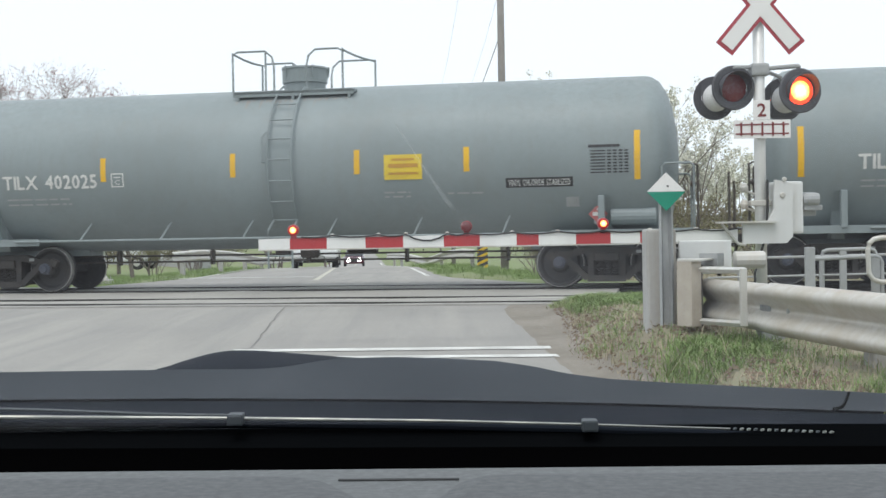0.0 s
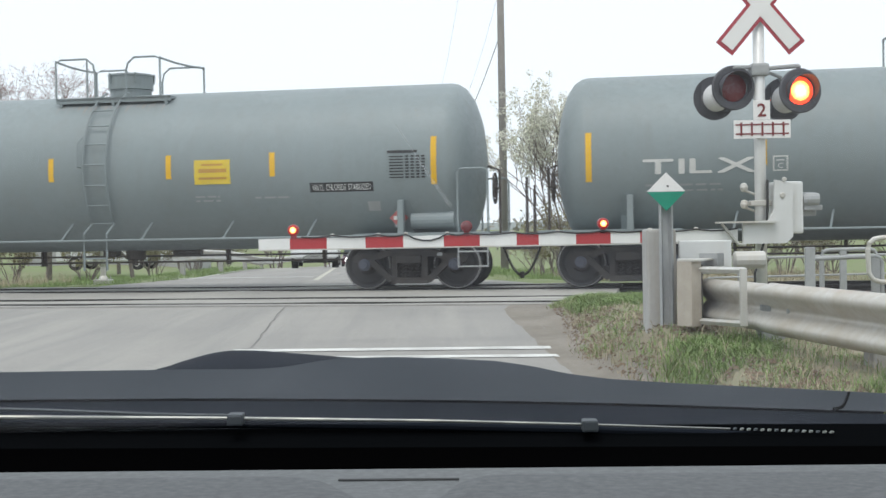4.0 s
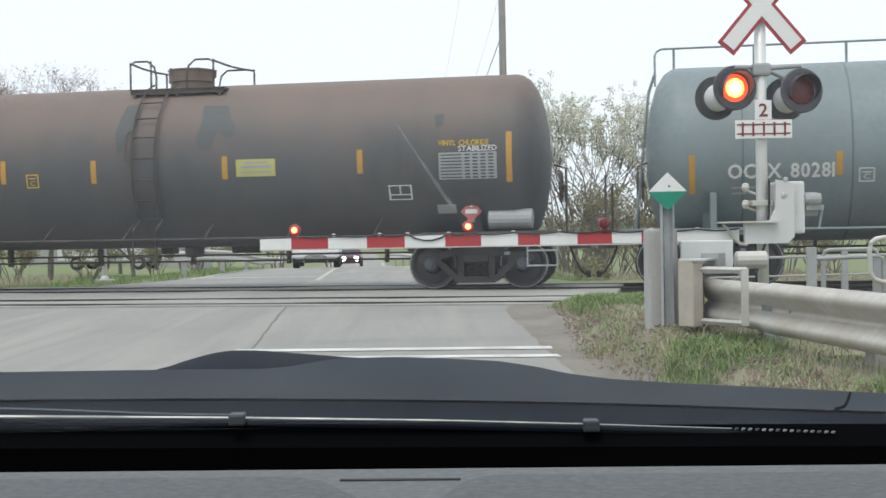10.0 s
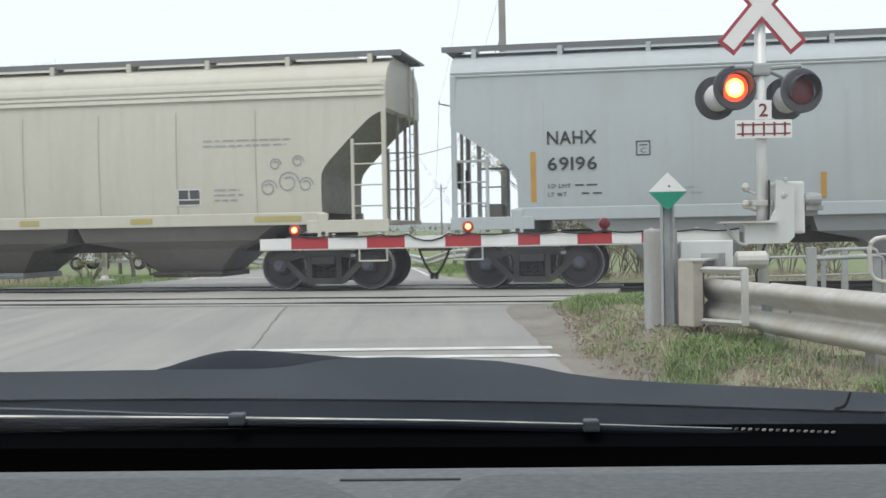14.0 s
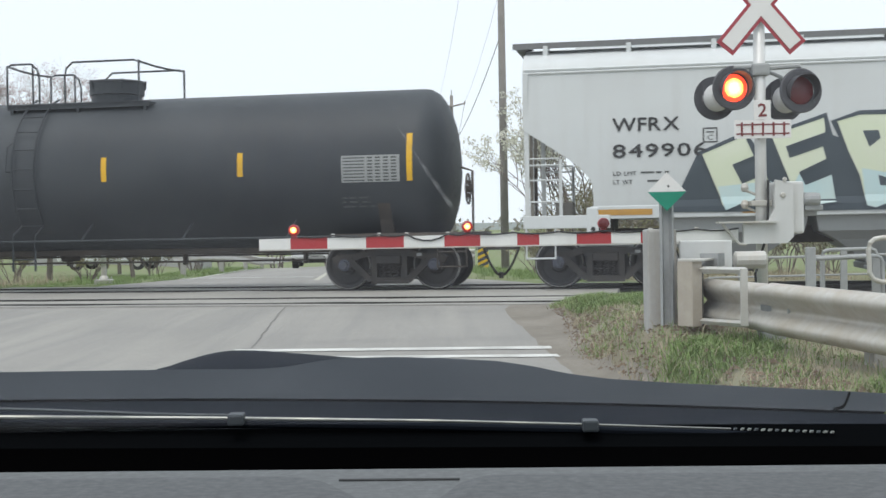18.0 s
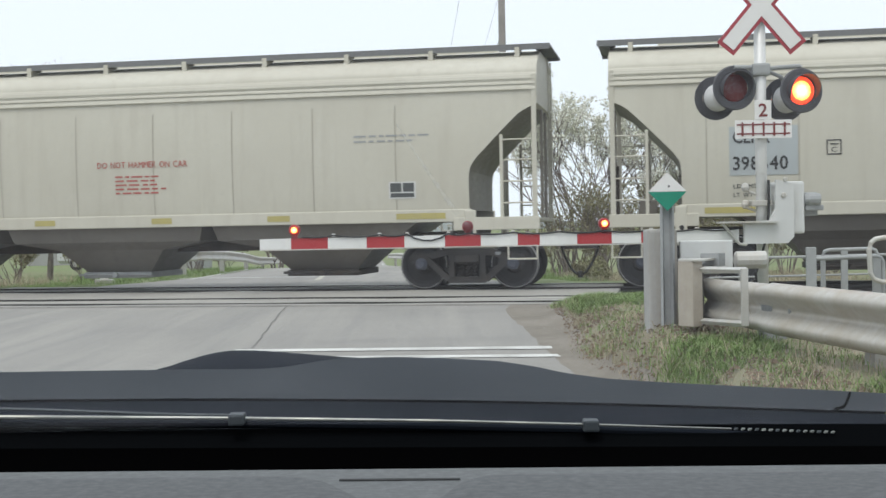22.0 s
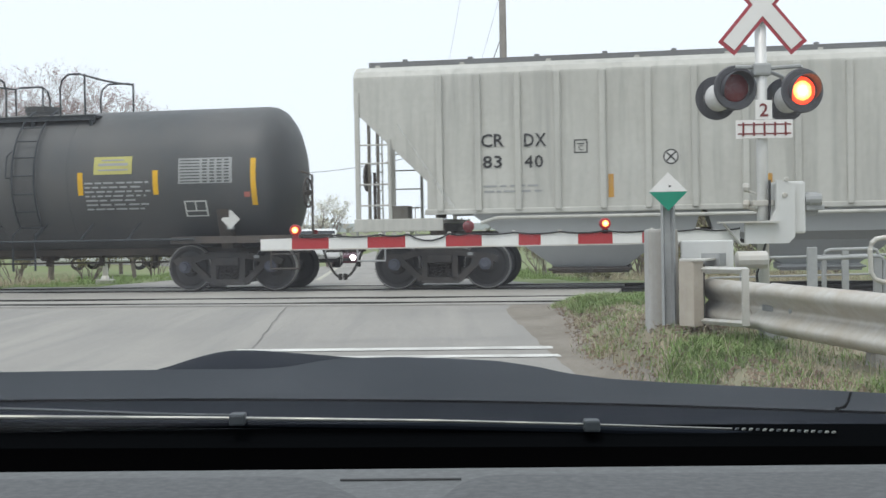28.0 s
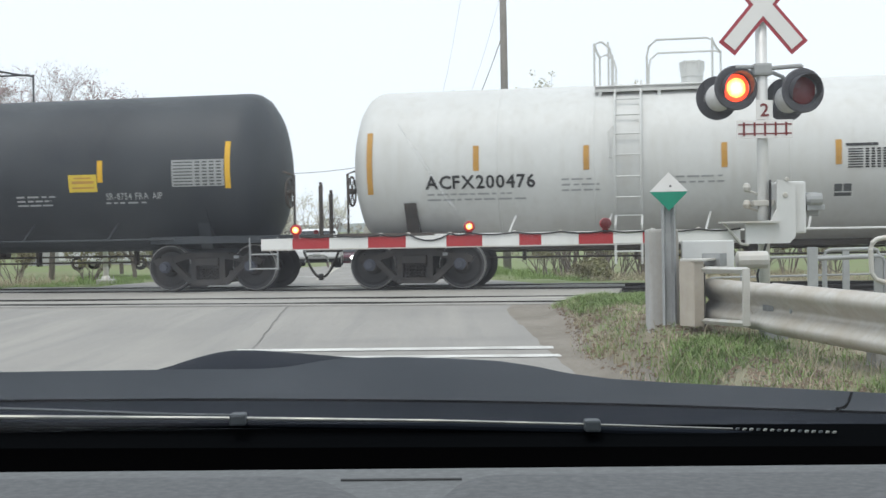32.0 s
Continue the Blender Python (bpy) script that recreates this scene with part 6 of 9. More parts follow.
for pts in ([(-3.72, 1.78), (-3.86, 1.82), (-3.96, 1.72), (-3.84, 1.62), (-3.74, 1.54), (-3.84, 1.46), (-4.0, 1.52)], [(-3.62, 1.78), (-3.64, 1.56), (-3.54, 1.50), (-3.48, 1.76)], [(-3.44, 1.50), (-3.40, 1.80), (-3.30, 1.52), (-3.26, 1.80)], [(-3.20, 1.76), (-3.18, 1.54), (-3.08, 1.54), (-3.04, 1.84)], [(-3.02, 1.50), (-2.94, 1.86), (-2.90, 1.52)], [(-2.86, 1.60), (-2.74, 1.66), (-2.80, 1.54), (-2.66, 1.56)], [(-3.8, 1.42), (-3.5, 1.34), (-3.1, 1.40), (-2.8, 1.34)]):
    stroke(bm, sd, pts, 0.032, 0.003)
part("spray_scrawl", bm, "graf_teal", c, "teal spray tag")

# the white hopper with large block letters
c, sd = hopper_car(248.78, 6.69, 16.3, "white_hopper", "white covered hopper car with large pale green spray letters", two_lines("WFRX", "849906", -6.5, 1.2, 1.68, 2.88, "paint_black") + [("sillmark", x, x + w, 0, 0) for x, w in ((-6.9, 1.1), (-4.2, 0.4), (-1.6, 0.37), (1.0, 0.38), (3.65, 0.46), (5.9, 0.98))] + [("bars", 5.4, 6.6, 2.1, 2.35), ("bars", 5.5, 6.3, 1.75, 1.95)], sill_mark="mark_orange", corrugated=False, seam_step=0, pockets=4, cut=(1.28, 2.95))
on_sill = Side(lambda z: -1.577 if z < 1.53 else sd_white.depth(z))
sd_white = sd
LETTERS = {
    "C": [(-4.92, 2.43), (-4.14, 2.75), (-3.97, 2.36), (-4.35, 2.21), (-4.19, 1.89), (-3.77, 2.06), (-3.66, 1.72), (-4.5, 1.38)],
    "E": [(-3.7, 2.73), (-2.75, 3.03), (-2.73, 2.74), (-3.41, 2.51), (-3.36, 2.33), (-2.78, 2.52), (-2.72, 2.27), (-3.19, 2.05), (-3.09, 1.84), (-2.63, 2.02), (-2.56, 1.5), (-3.2, 1.42)],
    "B": [(-2.56, 2.95), (-2.15, 3.06), (-1.57, 3.05), (-1.35, 2.82), (-1.39, 2.58), (-1.59, 2.3), (-1.24, 2.23), (-1.13, 1.98), (-1.15, 1.73), (-1.41, 1.58), (-1.9, 1.38), (-2.06, 1.43), (-2.18, 1.97), (-2.38, 2.42)],
    "O": [(-1.03, 2.81), (-0.8, 3.08), (-0.42, 3.23), (-0.07, 3.12), (0.14, 2.84), (0.19, 2.23), (0.18, 1.67), (0.02, 1.39), (-0.65, 1.4), (-0.96, 1.7), (-1.04, 2.26)],
    "H": [(0.27, 2.93), (0.8, 3.03), (0.97, 2.39), (1.22, 2.43), (1.08, 2.9), (1.63, 2.98), (1.91, 1.46), (1.42, 1.44), (1.34, 2.14), (1.03, 2.11), (1.14, 1.44), (0.66, 1.45)],
    "A": [(2.04, 2.6), (2.98, 2.84), (3.13, 2.26), (3.32, 1.42), (2.28, 1.38)],
    "R": [(3.37, 2.63), (4.23, 2.79), (4.45, 2.32), (4.18, 2.15), (4.48, 2.09), (4.59, 1.41), (3.53, 1.39)]}
SHADOWS = {"C": [(-5.5, 1.38), (-4.97, 2.46), (-4.12, 2.82), (-3.88, 2.4), (-3.72, 2.65), (-3.1, 1.36)], "E": [(-3.95, 1.9), (-3.78, 2.74), (-2.72, 3.1), (-2.62, 2.7), (-2.4, 2.6), (-1.95, 1.36), (-3.6, 1.36)],
    "B": [(-2.65, 2.95), (-2.16, 3.12), (-1.52, 3.12), (-1.27, 3.03), (-1.3, 2.5), (-1.0, 2.6), (-0.6, 1.36), (-1.95, 1.36)], "O": [(-1.35, 2.3), (-1.1, 2.85), (-0.82, 3.15), (-0.42, 3.29), (-0.03, 3.19), (0.22, 2.86), (0.4, 2.2), (0.75, 1.36), (-1.3, 1.36)],
    "H": [(0.2, 2.86), (0.4, 3.0), (0.84, 3.09), (0.98, 2.8), (1.06, 2.95), (1.7, 3.05), (1.8, 2.55), (2.1, 2.3), (2.4, 1.36), (0.3, 1.36)], "A": [(1.72, 2.5), (2.05, 2.66), (3.02, 2.93), (3.14, 2.6), (3.4, 2.4), (3.6, 1.36), (2.0, 1.36)],
    "R": [(3.1, 2.5), (3.4, 2.7), (4.3, 2.86), (4.58, 2.3), (4.45, 2.17), (4.69, 1.38), (3.3, 1.36)]}
HOLES = ([(-2.11, 2.76), (-1.84, 2.76), (-1.81, 2.62), (-2.0, 2.47)], [(-1.85, 1.97), (-1.63, 1.9), (-1.69, 1.78), (-1.82, 1.79)], [(-0.63, 2.74), (-0.37, 2.73), (-0.27, 1.84), (-0.54, 1.81)],
    [(2.57, 2.26), (2.74, 2.27), (2.78, 1.96), (2.63, 1.94)], [(3.98, 2.55), (4.19, 2.56), (4.21, 2.32), (4.06, 2.3)], [(4.22, 1.85), (4.39, 1.86), (4.4, 1.68), (4.24, 1.67)])
WASHES = ([(-4.63, 1.83), (-3.69, 1.91), (-3.66, 1.72), (-4.5, 1.38)], [(-3.27, 1.9), (-3.19, 2.05), (-3.09, 1.84), (-2.63, 2.02), (-2.56, 1.5), (-3.2, 1.42)],
    [(-2.13, 2.1), (-1.75, 2.02), (-1.21, 2.14), (-1.13, 1.98), (-1.15, 1.73), (-1.41, 1.58), (-1.9, 1.38), (-2.06, 1.43)], [(-1.03, 2.14), (-0.6, 2.06), (0.19, 2.15), (0.18, 1.67), (0.02, 1.39), (-0.65, 1.4), (-0.96, 1.7)])
for i, ch in enumerate(LETTERS):
    bm = bmesh.new()
    poly_patch(bm, on_sill, SHADOWS[ch], 0.003 + 0.0008 * i)
    part("letter_shadow", bm, "graf_dark", c, "slate shadow of the spray letters")
    bm = bmesh.new()
    poly_patch(bm, on_sill, LETTERS[ch], 0.011)
    part("spray_letter", bm, "graf_green" if i > 3 else "graf_pale", c, "pale green block letter in spray paint")
bm = bmesh.new()
for pts in WASHES:
    poly_patch(bm, on_sill, pts, 0.014)
part("spray_wash", bm, "graf_blue", c, "pale blue spray shading")
bm = bmesh.new()
for pts in HOLES:
    poly_patch(bm, on_sill, pts, 0.017)
for ch, pts in LETTERS.items():
    stroke(bm, on_sill, pts + pts[:1], 0.03, 0.018)
stroke(bm, on_sill, [(-0.3, 2.5), (0.18, 2.52)], 0.02, 0.018)
part("spray_outline", bm, "graf_dark", c, "slate outlines and counters of the letters")
bm = bmesh.new()
rnd = random.Random(11)
for k in range(24):
    cx, cz, r = rnd.choice((0.8, 1.6, 2.5, 2.9, 3.1, 3.8, 4.1)) + rnd.uniform(-0.12, 0.12), rnd.uniform(1.45, 1.95), rnd.uniform(0.03, 0.08)
    poly_patch(bm, on_sill, [(cx - r, cz - r * 0.7), (cx + r, cz - r * 0.6), (cx + r * 0.8, cz + r * 0.7), (cx - r, cz + r * 0.6)], 0.017)
part("spray_specks", bm, "band_grey", c, "grey spray blocks")
bm = bmesh.new()
for q in (2.0, 1.86, 1.95):
    stroke(bm, on_sill, [(4.7 + 0.06 * k, q + 0.09 * math.sin(k * 1.8 + q * 9)) for k in range(12)], 0.014, 0.006)
part("spray_scrawl", bm, "paint_grey", c, "thin grey scrawl")

c, sd = hopper_car(266.75, 7.22, 17.2, "cream", "cream covered hopper car with a faint grey spray tag", CREAM_SILL + two_lines("CEFX", "71516", -6.7, 0.8, 0.78, 2.71) + [("text", -0.9, 0.99, 2.26, 2.38, WARN, "paint_red"), ("silltext", -2.94, -1.73, 0, 0, "ARI-THROUGH SILL"), ("bars", -0.6, 0.9, 1.75, 2.15), ("boxes", 5.1, 5.6, 1.75, 2.05), ("bars", 5.4, 6.8, 2.75, 2.95)], seam_step=3.4)
bm = bmesh.new()
for pts in ([(0.98, 1.97), (1.06, 1.90)], [(1.10, 1.86), (1.16, 1.62), (1.22, 1.95)], [(1.25, 1.60), (1.27, 1.97)], [(1.36, 1.60), (1.34, 1.93)], [(1.26, 1.76), (1.36, 1.79)], [(1.40, 1.60), (1.50, 1.97), (1.55, 1.60)], [(1.44, 1.74), (1.54, 1.72)], [(1.60, 1.62), (1.60, 1.88), (1.70, 1.84), (1.62, 1.75), (1.72, 1.66), (1.60, 1.62)], [(1.76, 1.64), (1.76, 1.84), (1.86, 1.84), (1.88, 1.66), (1.76, 1.64)], [(1.94, 1.60), (1.94, 2.0), (2.08, 1.78), (2.14, 1.62)]):
    stroke(bm, sd, pts, 0.020, 0.003)
stroke(bm, sd, [(2.4 + 0.2 * math.cos(k * 0.4), 1.78 + 0.2 * math.sin(k * 0.4)) for k in range(17)], 0.03, 0.003)
stroke(bm, sd, [(2.27, 1.83), (2.53, 1.83)], 0.03, 0.004)
stroke(bm, sd, [(2.4, 1.83), (2.4, 1.64)], 0.03, 0.005)
part("spray_scrawl", bm, "paint_grey", c, "grey spray tag")
hopper_car(285.38, 7.26, 17.4, "cream", "cream covered hopper car with red warning words", CREAM_SILL + two_lines("CEFX", "351055", -6.45, 0.88, 1.16, 2.72) + [("text", -0.02, 1.85, 2.46, 2.58, WARN, "paint_red"), ("bars", 0.35, 1.5, 1.9, 2.3, "paint_red"), ("boxes", 5.86, 6.39, 1.74, 2.06), ("bars", 5.2, 6.7, 2.75, 2.95)])
hopper_car(304.10, 7.26, 17.4, "cream", "cream covered hopper car with patched lettering", CREAM_SILL + [("panel", -6.55, -5.35, 2.02, 2.9, "cool_grey")] + two_lines("CEFX", "398640", -6.48, 0.64, 0.95, 2.60) + [("text", -1.91, -0.05, 2.50, 2.61, WARN, "paint_red"), ("bars", -1.7, -0.4, 1.68, 1.86), ("boxes", 3.96, 4.46, 1.73, 2.07), ("bars", 5.1, 6.8, 2.75, 2.95), ("panel", -0.4, 0.05, 1.75, 2.1, "band_grey"), ("panel", 3.2, 3.55, 1.9, 2.25, "band_grey")])
c, sd = hopper_car(323.92, 8.53, 19.9, "soft_white", "long pale grey covered hopper car with a painted-out band", [("panel", -8.15, -6.81, 1.56, 3.8, "fresh_panel"), ("panel", -6.78, 6.55, 1.56, 2.62, "band_pale")] + two_lines("OCPX", "71563", -8.03, 0.9, 0.97, 2.52) + [("frame", -6.30, -6.06, 2.65, 2.89), ("notice", 0.7, 1.44, 1.58, 1.82), ("boxes", 7.12, 7.64, 1.6, 1.93), ("bars", 6.45, 7.75, 2.1, 2.65, "dark_patch"), ("bars", 8.2, 9.2, 3.6, 3.75, "paint_grey")] + [("sillmark", x, x + w, 0, 0) for x, w in ((-8.8, 1.0), (-5.3, 0.4), (-3.6, 0.4), (0.7, 0.4), (3.22, 0.43), (4.15, 0.45), (7.7, 0.9))], sill_mark="mark_orange", seam_step=3.2, pockets=4, sill_paint="white_hopper", cut=(1.35, 2.9), air=True)
on_low = Side(lambda z: -1.573)
bm = bmesh.new()
patch(bm, on_low, 3.68, 4.10, 1.285, 1.41)
part("sill_notice", bm, "plate_yellow", c, "small yellow notice on the sill")
bm = bmesh.new()
rnd = random.Random(77)
for xa, xb, zz in ((-0.6, 0.9, 1.335), (-0.6, 0.85, 1.30), (2.0, 3.1, 1.39), (4.75, 5.3, 1.42), (4.75, 5.25, 1.385), (6.0, 6.9, 1.40)):
    x = xa
    while x < xb:
        w = rnd.uniform(0.06, 0.16)
        patch(bm, on_low, x, min(x + w, xb), zz, zz + 0.018)
        x += w + 0.03
part("small_print", bm, "dark_patch", c, "rows of small dark print on the sill")

# the gondola
def gondola(centre, half):
    car = thing("gondola_car", Matrix.Identity(4), "long black open gondola car with blue and white spray letters", "railway gondola car", "freight train cars")
    pull = half + 2.07
    running_gear(car, half, pull)
    L, w = 10.45, 1.5
    bm = bmesh.new()
    for sg in (-1, 1):
        y = sg * w
        box(bm, -L, L, min(y, y - sg * 0.03), max(y, y - sg * 0.03), 0.98, 2.56)
    part("side_wall", bm, "black_gondola", car, "matt black steel side")
    bm = bmesh.new()
    for sg in (-1, 1):
        x = sg * L
        box(bm, min(x, x - sg * 0.04), max(x, x - sg * 0.04), -w, w, 0.98, 2.6)
        for z in (1.3, 1.7, 2.1):
            box(bm, *sorted((x, x + sg * 0.07)), -w + 0.05, w - 0.05, z - 0.06, z + 0.06, 0.02)
    part("end_wall", bm, "black_gondola", car)
    bm = bmesh.new()
    box(bm, -L, L, -w + 0.03, w - 0.03, 1.0, 1.06)
    part("floor", bm, "black_steel", car)
    for sg in (-1, 1):
        bm = bmesh.new()
        box(bm, -L - 0.05, L + 0.05, sg * w - 0.07, sg * w + 0.07, 2.54, 2.66, 0.025)
        part("top_chord", bm, "black_gondola", car)
        bm = bmesh.new()
        box(bm, -half + 1.3, half - 1.3, sg * w - 0.05, sg * w + 0.05, 0.76, 1.0, 0.02)
        part("side_sill", bm, "black_gondola", car)
    for x in steps(-L + 1.2, L - 1.2, 13):
        bm = bmesh.new()
        box(bm, x - 0.05, x + 0.05, w, w + 0.09, 0.98, 2.54, 0.02)
        part("side_post", bm, "black_gondola", car)
    bm = bmesh.new()
    box(bm, -half, half, -0.32, 0.32, 0.66, 1.0)
    for sg in (-1, 1):
        box(bm, *sorted((sg * (half - 0.2), sg * (half + 0.2))), -1.3, 1.3, 0.84, 1.0)
    part("centre_sill", bm, "black_steel", car)
    bm = bmesh.new()
    lathe(bm, [(-0.02, 0.05), (-0.02, 0.28), (0.02, 0.28), (0.02, 0.05)], 18, "x", (-(L + 0.16), -0.35, 2.0))
    part("hand_brake_wheel", bm, "black_steel", car, "upright hand brake wheel")
    for sg in (-1, 1):
        for k in range(4):
            bm = bmesh.new()
            z = 1.2 + 0.38 * k
            x = sg * (L - 0.35)
            tube(bm, [(x - 0.22, -w, z), (x - 0.22, -w - 0.07, z), (x + 0.22, -w - 0.07, z), (x + 0.22, -w, z)], 0.014, 6)
            part("grab_iron", bm, "black_gondola", car)
    side = Side(lambda z: -w - 0.0)
    marks(car, side, [("text", -8.06, -7.67, 2.12, 2.36, "DJ"), ("text", -7.23, -6.87, 2.12, 2.36, "JX"), ("text", -8.37, -7.66, 1.66, 1.9, "660"), ("text", -7.3, -6.62, 1.65, 1.89, "033"), ("frame", -6.06, -5.77, 1.98, 2.25), ("bars", -6.2, -4.6, 1.4, 1.62),
        ("stripe", -9.68, -9.58, 1.1, 2.02), ("stripe", -7.03, -6.93, 1.08, 1.52), ("stripe", -3.83, -3.73, 1.08, 1.55), ("stripe", 1.5, 1.6, 1.08, 1.5), ("stripe", 5.5, 5.6, 1.08, 1.5), ("stripe", 9.55, 9.65, 1.1, 2.0)])
    bm = bmesh.new()
    patch(bm, side, -9.66, -9.19, 2.07, 2.58)
    plate = part("emblem_board", bm, "board_navy", car, "dark square emblem board")
    bm = bmesh.new()
    for k in range(3):
        patch(bm, side, -9.58 + 0.11 * k, -9.51 + 0.11 * k, 2.26, 2.40, 0.004)
    patch(bm, side, -9.6, -9.27, 2.17, 2.2, 0.004)
    part("emblem", bm, "paint_white", plate)
    bm = bmesh.new()
    for dx, sh in ((0, "L"), (0.16, "O"), (0.32, "D"), (0.46, "G"), (0.6, "E")):
        lettering(bm, sh, -8.85 + dx, -8.72 + dx, 1.82 + dx * 0.12, 2.2 + dx * 0.1, lambda x, z, l=0.0: side.put(x, z, 0.004 + l), 0.008, 0.2)
    stroke(bm, side, [(-8.8, 1.7), (-8.5, 1.82), (-8.75, 1.66)], 0.03, 0.004)
    turn = random.Random(14)
    for k in range(7):
        x = -8.6 + k * 0.115
        stroke(bm, side, [(x, 1.3 + turn.uniform(0, 0.05)), (x + turn.uniform(0.0, 0.06), 1.52 - turn.uniform(0, 0.08)), (x + turn.uniform(0.05, 0.11), 1.40 + turn.uniform(-0.04, 0.06)), (x + turn.uniform(0.03, 0.1), 1.31)], 0.014, 0.004)
    part("spray_scrawl", bm, "paint_grey", car, "white spray scrawl")
    for mat, bold, lift, lab in (("paint_white", 0.17, 0.003, "white outline of the spray letters"), ("graf_navy", 0.11, 0.008, "deep blue edge of the spray letters"), ("graf_sky", 0.045, 0.015, "bright blue spray letters")):
        bm = bmesh.new()
        for ch, a, b in (("D", -3.05, -1.15), ("R", -0.95, 0.85)):
            lettering(bm, ch, a, b, 1.08, 2.24, lambda x, z, l=0.0: side.put(x, z, lift + l * 0.2), bold, 0.05)
        part("spray_letters", bm, mat, car, lab)
    TRAIN.append((car, centre))


gondola(345.68, 8.99)
tank_car("M", 363.20, 4.41, 11.35, 1.45, 2.27, "dusty_tank", "short dusty black tank car with white lettering", "platform", plat=(-1.17, 1.6), dome=(-0.04, 0.36, 0.16), gap=(-0.36, 0.84), ladder=0.30, sill=True, trim="black_tank", notice="plate_pale", rows=
    stripes((-5.0, 1.61, 2.5), (-3.3, 1.92, 2.36), (-1.84, 1.92, 2.38), (1.49, 1.95, 2.4), (3.08, 1.93, 2.41), (5.1, 1.69, 2.6)) + [("text", -4.19, -3.42, 1.99, 2.27, "GATX"), ("text", -3.2, -2.42, 1.99, 2.27, "6456"), ("bars", -4.15, -2.2, 1.72, 1.9, "paint_white"), ("bars", -1.9, -0.8, 1.55, 1.85), ("notice", 1.78, 2.59, 2.35, 2.7), ("chart", 3.56, 4.67, 2.13, 2.63, "paint_grey"), ("bars", 1.58, 2.99, 1.60, 2.2, "paint_grey"), ("boxes", 3.64, 4.11, 1.49, 1.8), ("placard", 4.38, 4.74, 1.22, 1.61, "paint_white"), ("white", 4.9, 5.02, 1.85, 1.95, "paint_red")], seams=(-0.4, 1.2))
c, sd = hopper_car(378.99, 7.10, 17.25, "bone", "chalky grey ribbed covered hopper car", [("text", -6.18, -5.76, 2.67, 2.91, "CR"), ("text", -5.37, -4.97, 2.66, 2.9, "DX"), ("text", -6.15, -5.80, 2.28, 2.5, "83"), ("text", -5.37, -5.03, 2.27, 2.49, "40"), ("bars", -6.15, -5.0, 1.75, 1.95), ("frame", -4.45, -4.2, 2.51, 2.76), ("stripe", -3.83, -3.73, 1.68, 2.11), ("stripe", 1.7, 1.8, 1.6, 2.05), ("stripe", -1.0, -0.9, 1.6, 2.05), ("stripe", 4.0, 4.1, 1.68, 2.1), ("boxes", 5.68, 6.12, 1.79, 2.1), ("bars", 2.4, 3.5, 1.7, 2.0), ("bars", 4.4, 5.5, 1.8, 2.05)], ribs=True, cut=(1.40, 3.42), roofy=4.27, pockets=3)
for x in (-2.69, 2.67):
    bm = bmesh.new()
    poly_patch(bm, sd, [(x + 0.14 * math.cos(k * 0.39), 2.40 + 0.14 * math.sin(k * 0.39)) for k in range(16)], 0.0)
    disc = part("warning_disc", bm, "paint_black", c, "round crossed-tools warning")
    bm = bmesh.new()
    poly_patch(bm, sd, [(x + 0.115 * math.cos(k * 0.39), 2.40 + 0.115 * math.sin(k * 0.39)) for k in range(16)], 0.004)
    part("disc_face", bm, "paint_white", disc)
    bm = bmesh.new()
    stroke(bm, sd, [(x - 0.07, 2.33), (x + 0.07, 2.47)], 0.03, 0.008)
    stroke(bm, sd, [(x - 0.07, 2.47), (x + 0.07, 2.33)], 0.03, 0.009)
    part("disc_print", bm, "paint_black", disc)
bm = bmesh.new()
tube(bm, [(-6.2, -1.62, 1.25), (-5.9, -1.64, 1.34), (5.9, -1.64, 1.34), (6.2, -1.62, 1.25)], 0.035, 8)
part("side_pipe", bm, "bone", c)

LONG = dict(trim="black_tank", letters="paint_white", notice="plate_yellow", dome_paint="plate_yellow")
c, sd = tank_car("N1", 396.95, 6.44, 15.5, 1.60, 2.40, "black_tank", "long black tank car with a yellow valve housing", "platform", plat=(-1.62, 2.14), dome=(-0.21, 0.37, 0.44), gap=(0.41, 1.09), ladder=None, sill=False, rows=
    stripes((-7.1, 1.94, 2.82), (-4.1, 2.18, 2.63), (-1.72, 2.22, 2.68), (1.26, 2.21, 2.68), (3.7, 2.23, 2.7), (7.07, 2.03, 2.95)) + [("text", -6.27, -4.21, 2.03, 2.3, "GATX 220430"), ("bars", -6.06, -4.43, 1.66, 1.86), ("notice", 2.72, 3.37, 2.12, 2.43), ("text", 4.03, 5.25, 1.93, 2.05, "SR-8754 FRA AIP", "paint_grey"), ("chart", 5.9, 6.97, 2.12, 2.63, "paint_grey"), ("bars", -1.6, -0.58, 1.45, 1.86), ("bars", 1.18, 2.21, 1.42, 1.85), ("bars", 2.7, 3.4, 1.7, 1.9), ("bars", 4.0, 5.0, 1.75, 1.9)], **LONG)
bm = bmesh.new()
rnd = random.Random(21)
for k in range(9):
    cx, cz = -0.5 + rnd.uniform(0, 0.6), 1.75 + rnd.uniform(-0.18, 0.1)
    stroke(bm, sd, [(cx, cz), (cx + rnd.uniform(-0.1, 0.25), cz + rnd.uniform(-0.1, 0.14)), (cx + rnd.uniform(0, 0.3), cz - 0.1)], 0.03, 0.004)
part("spray_scrawl", bm, "paint_grey", c, "white paint splash")
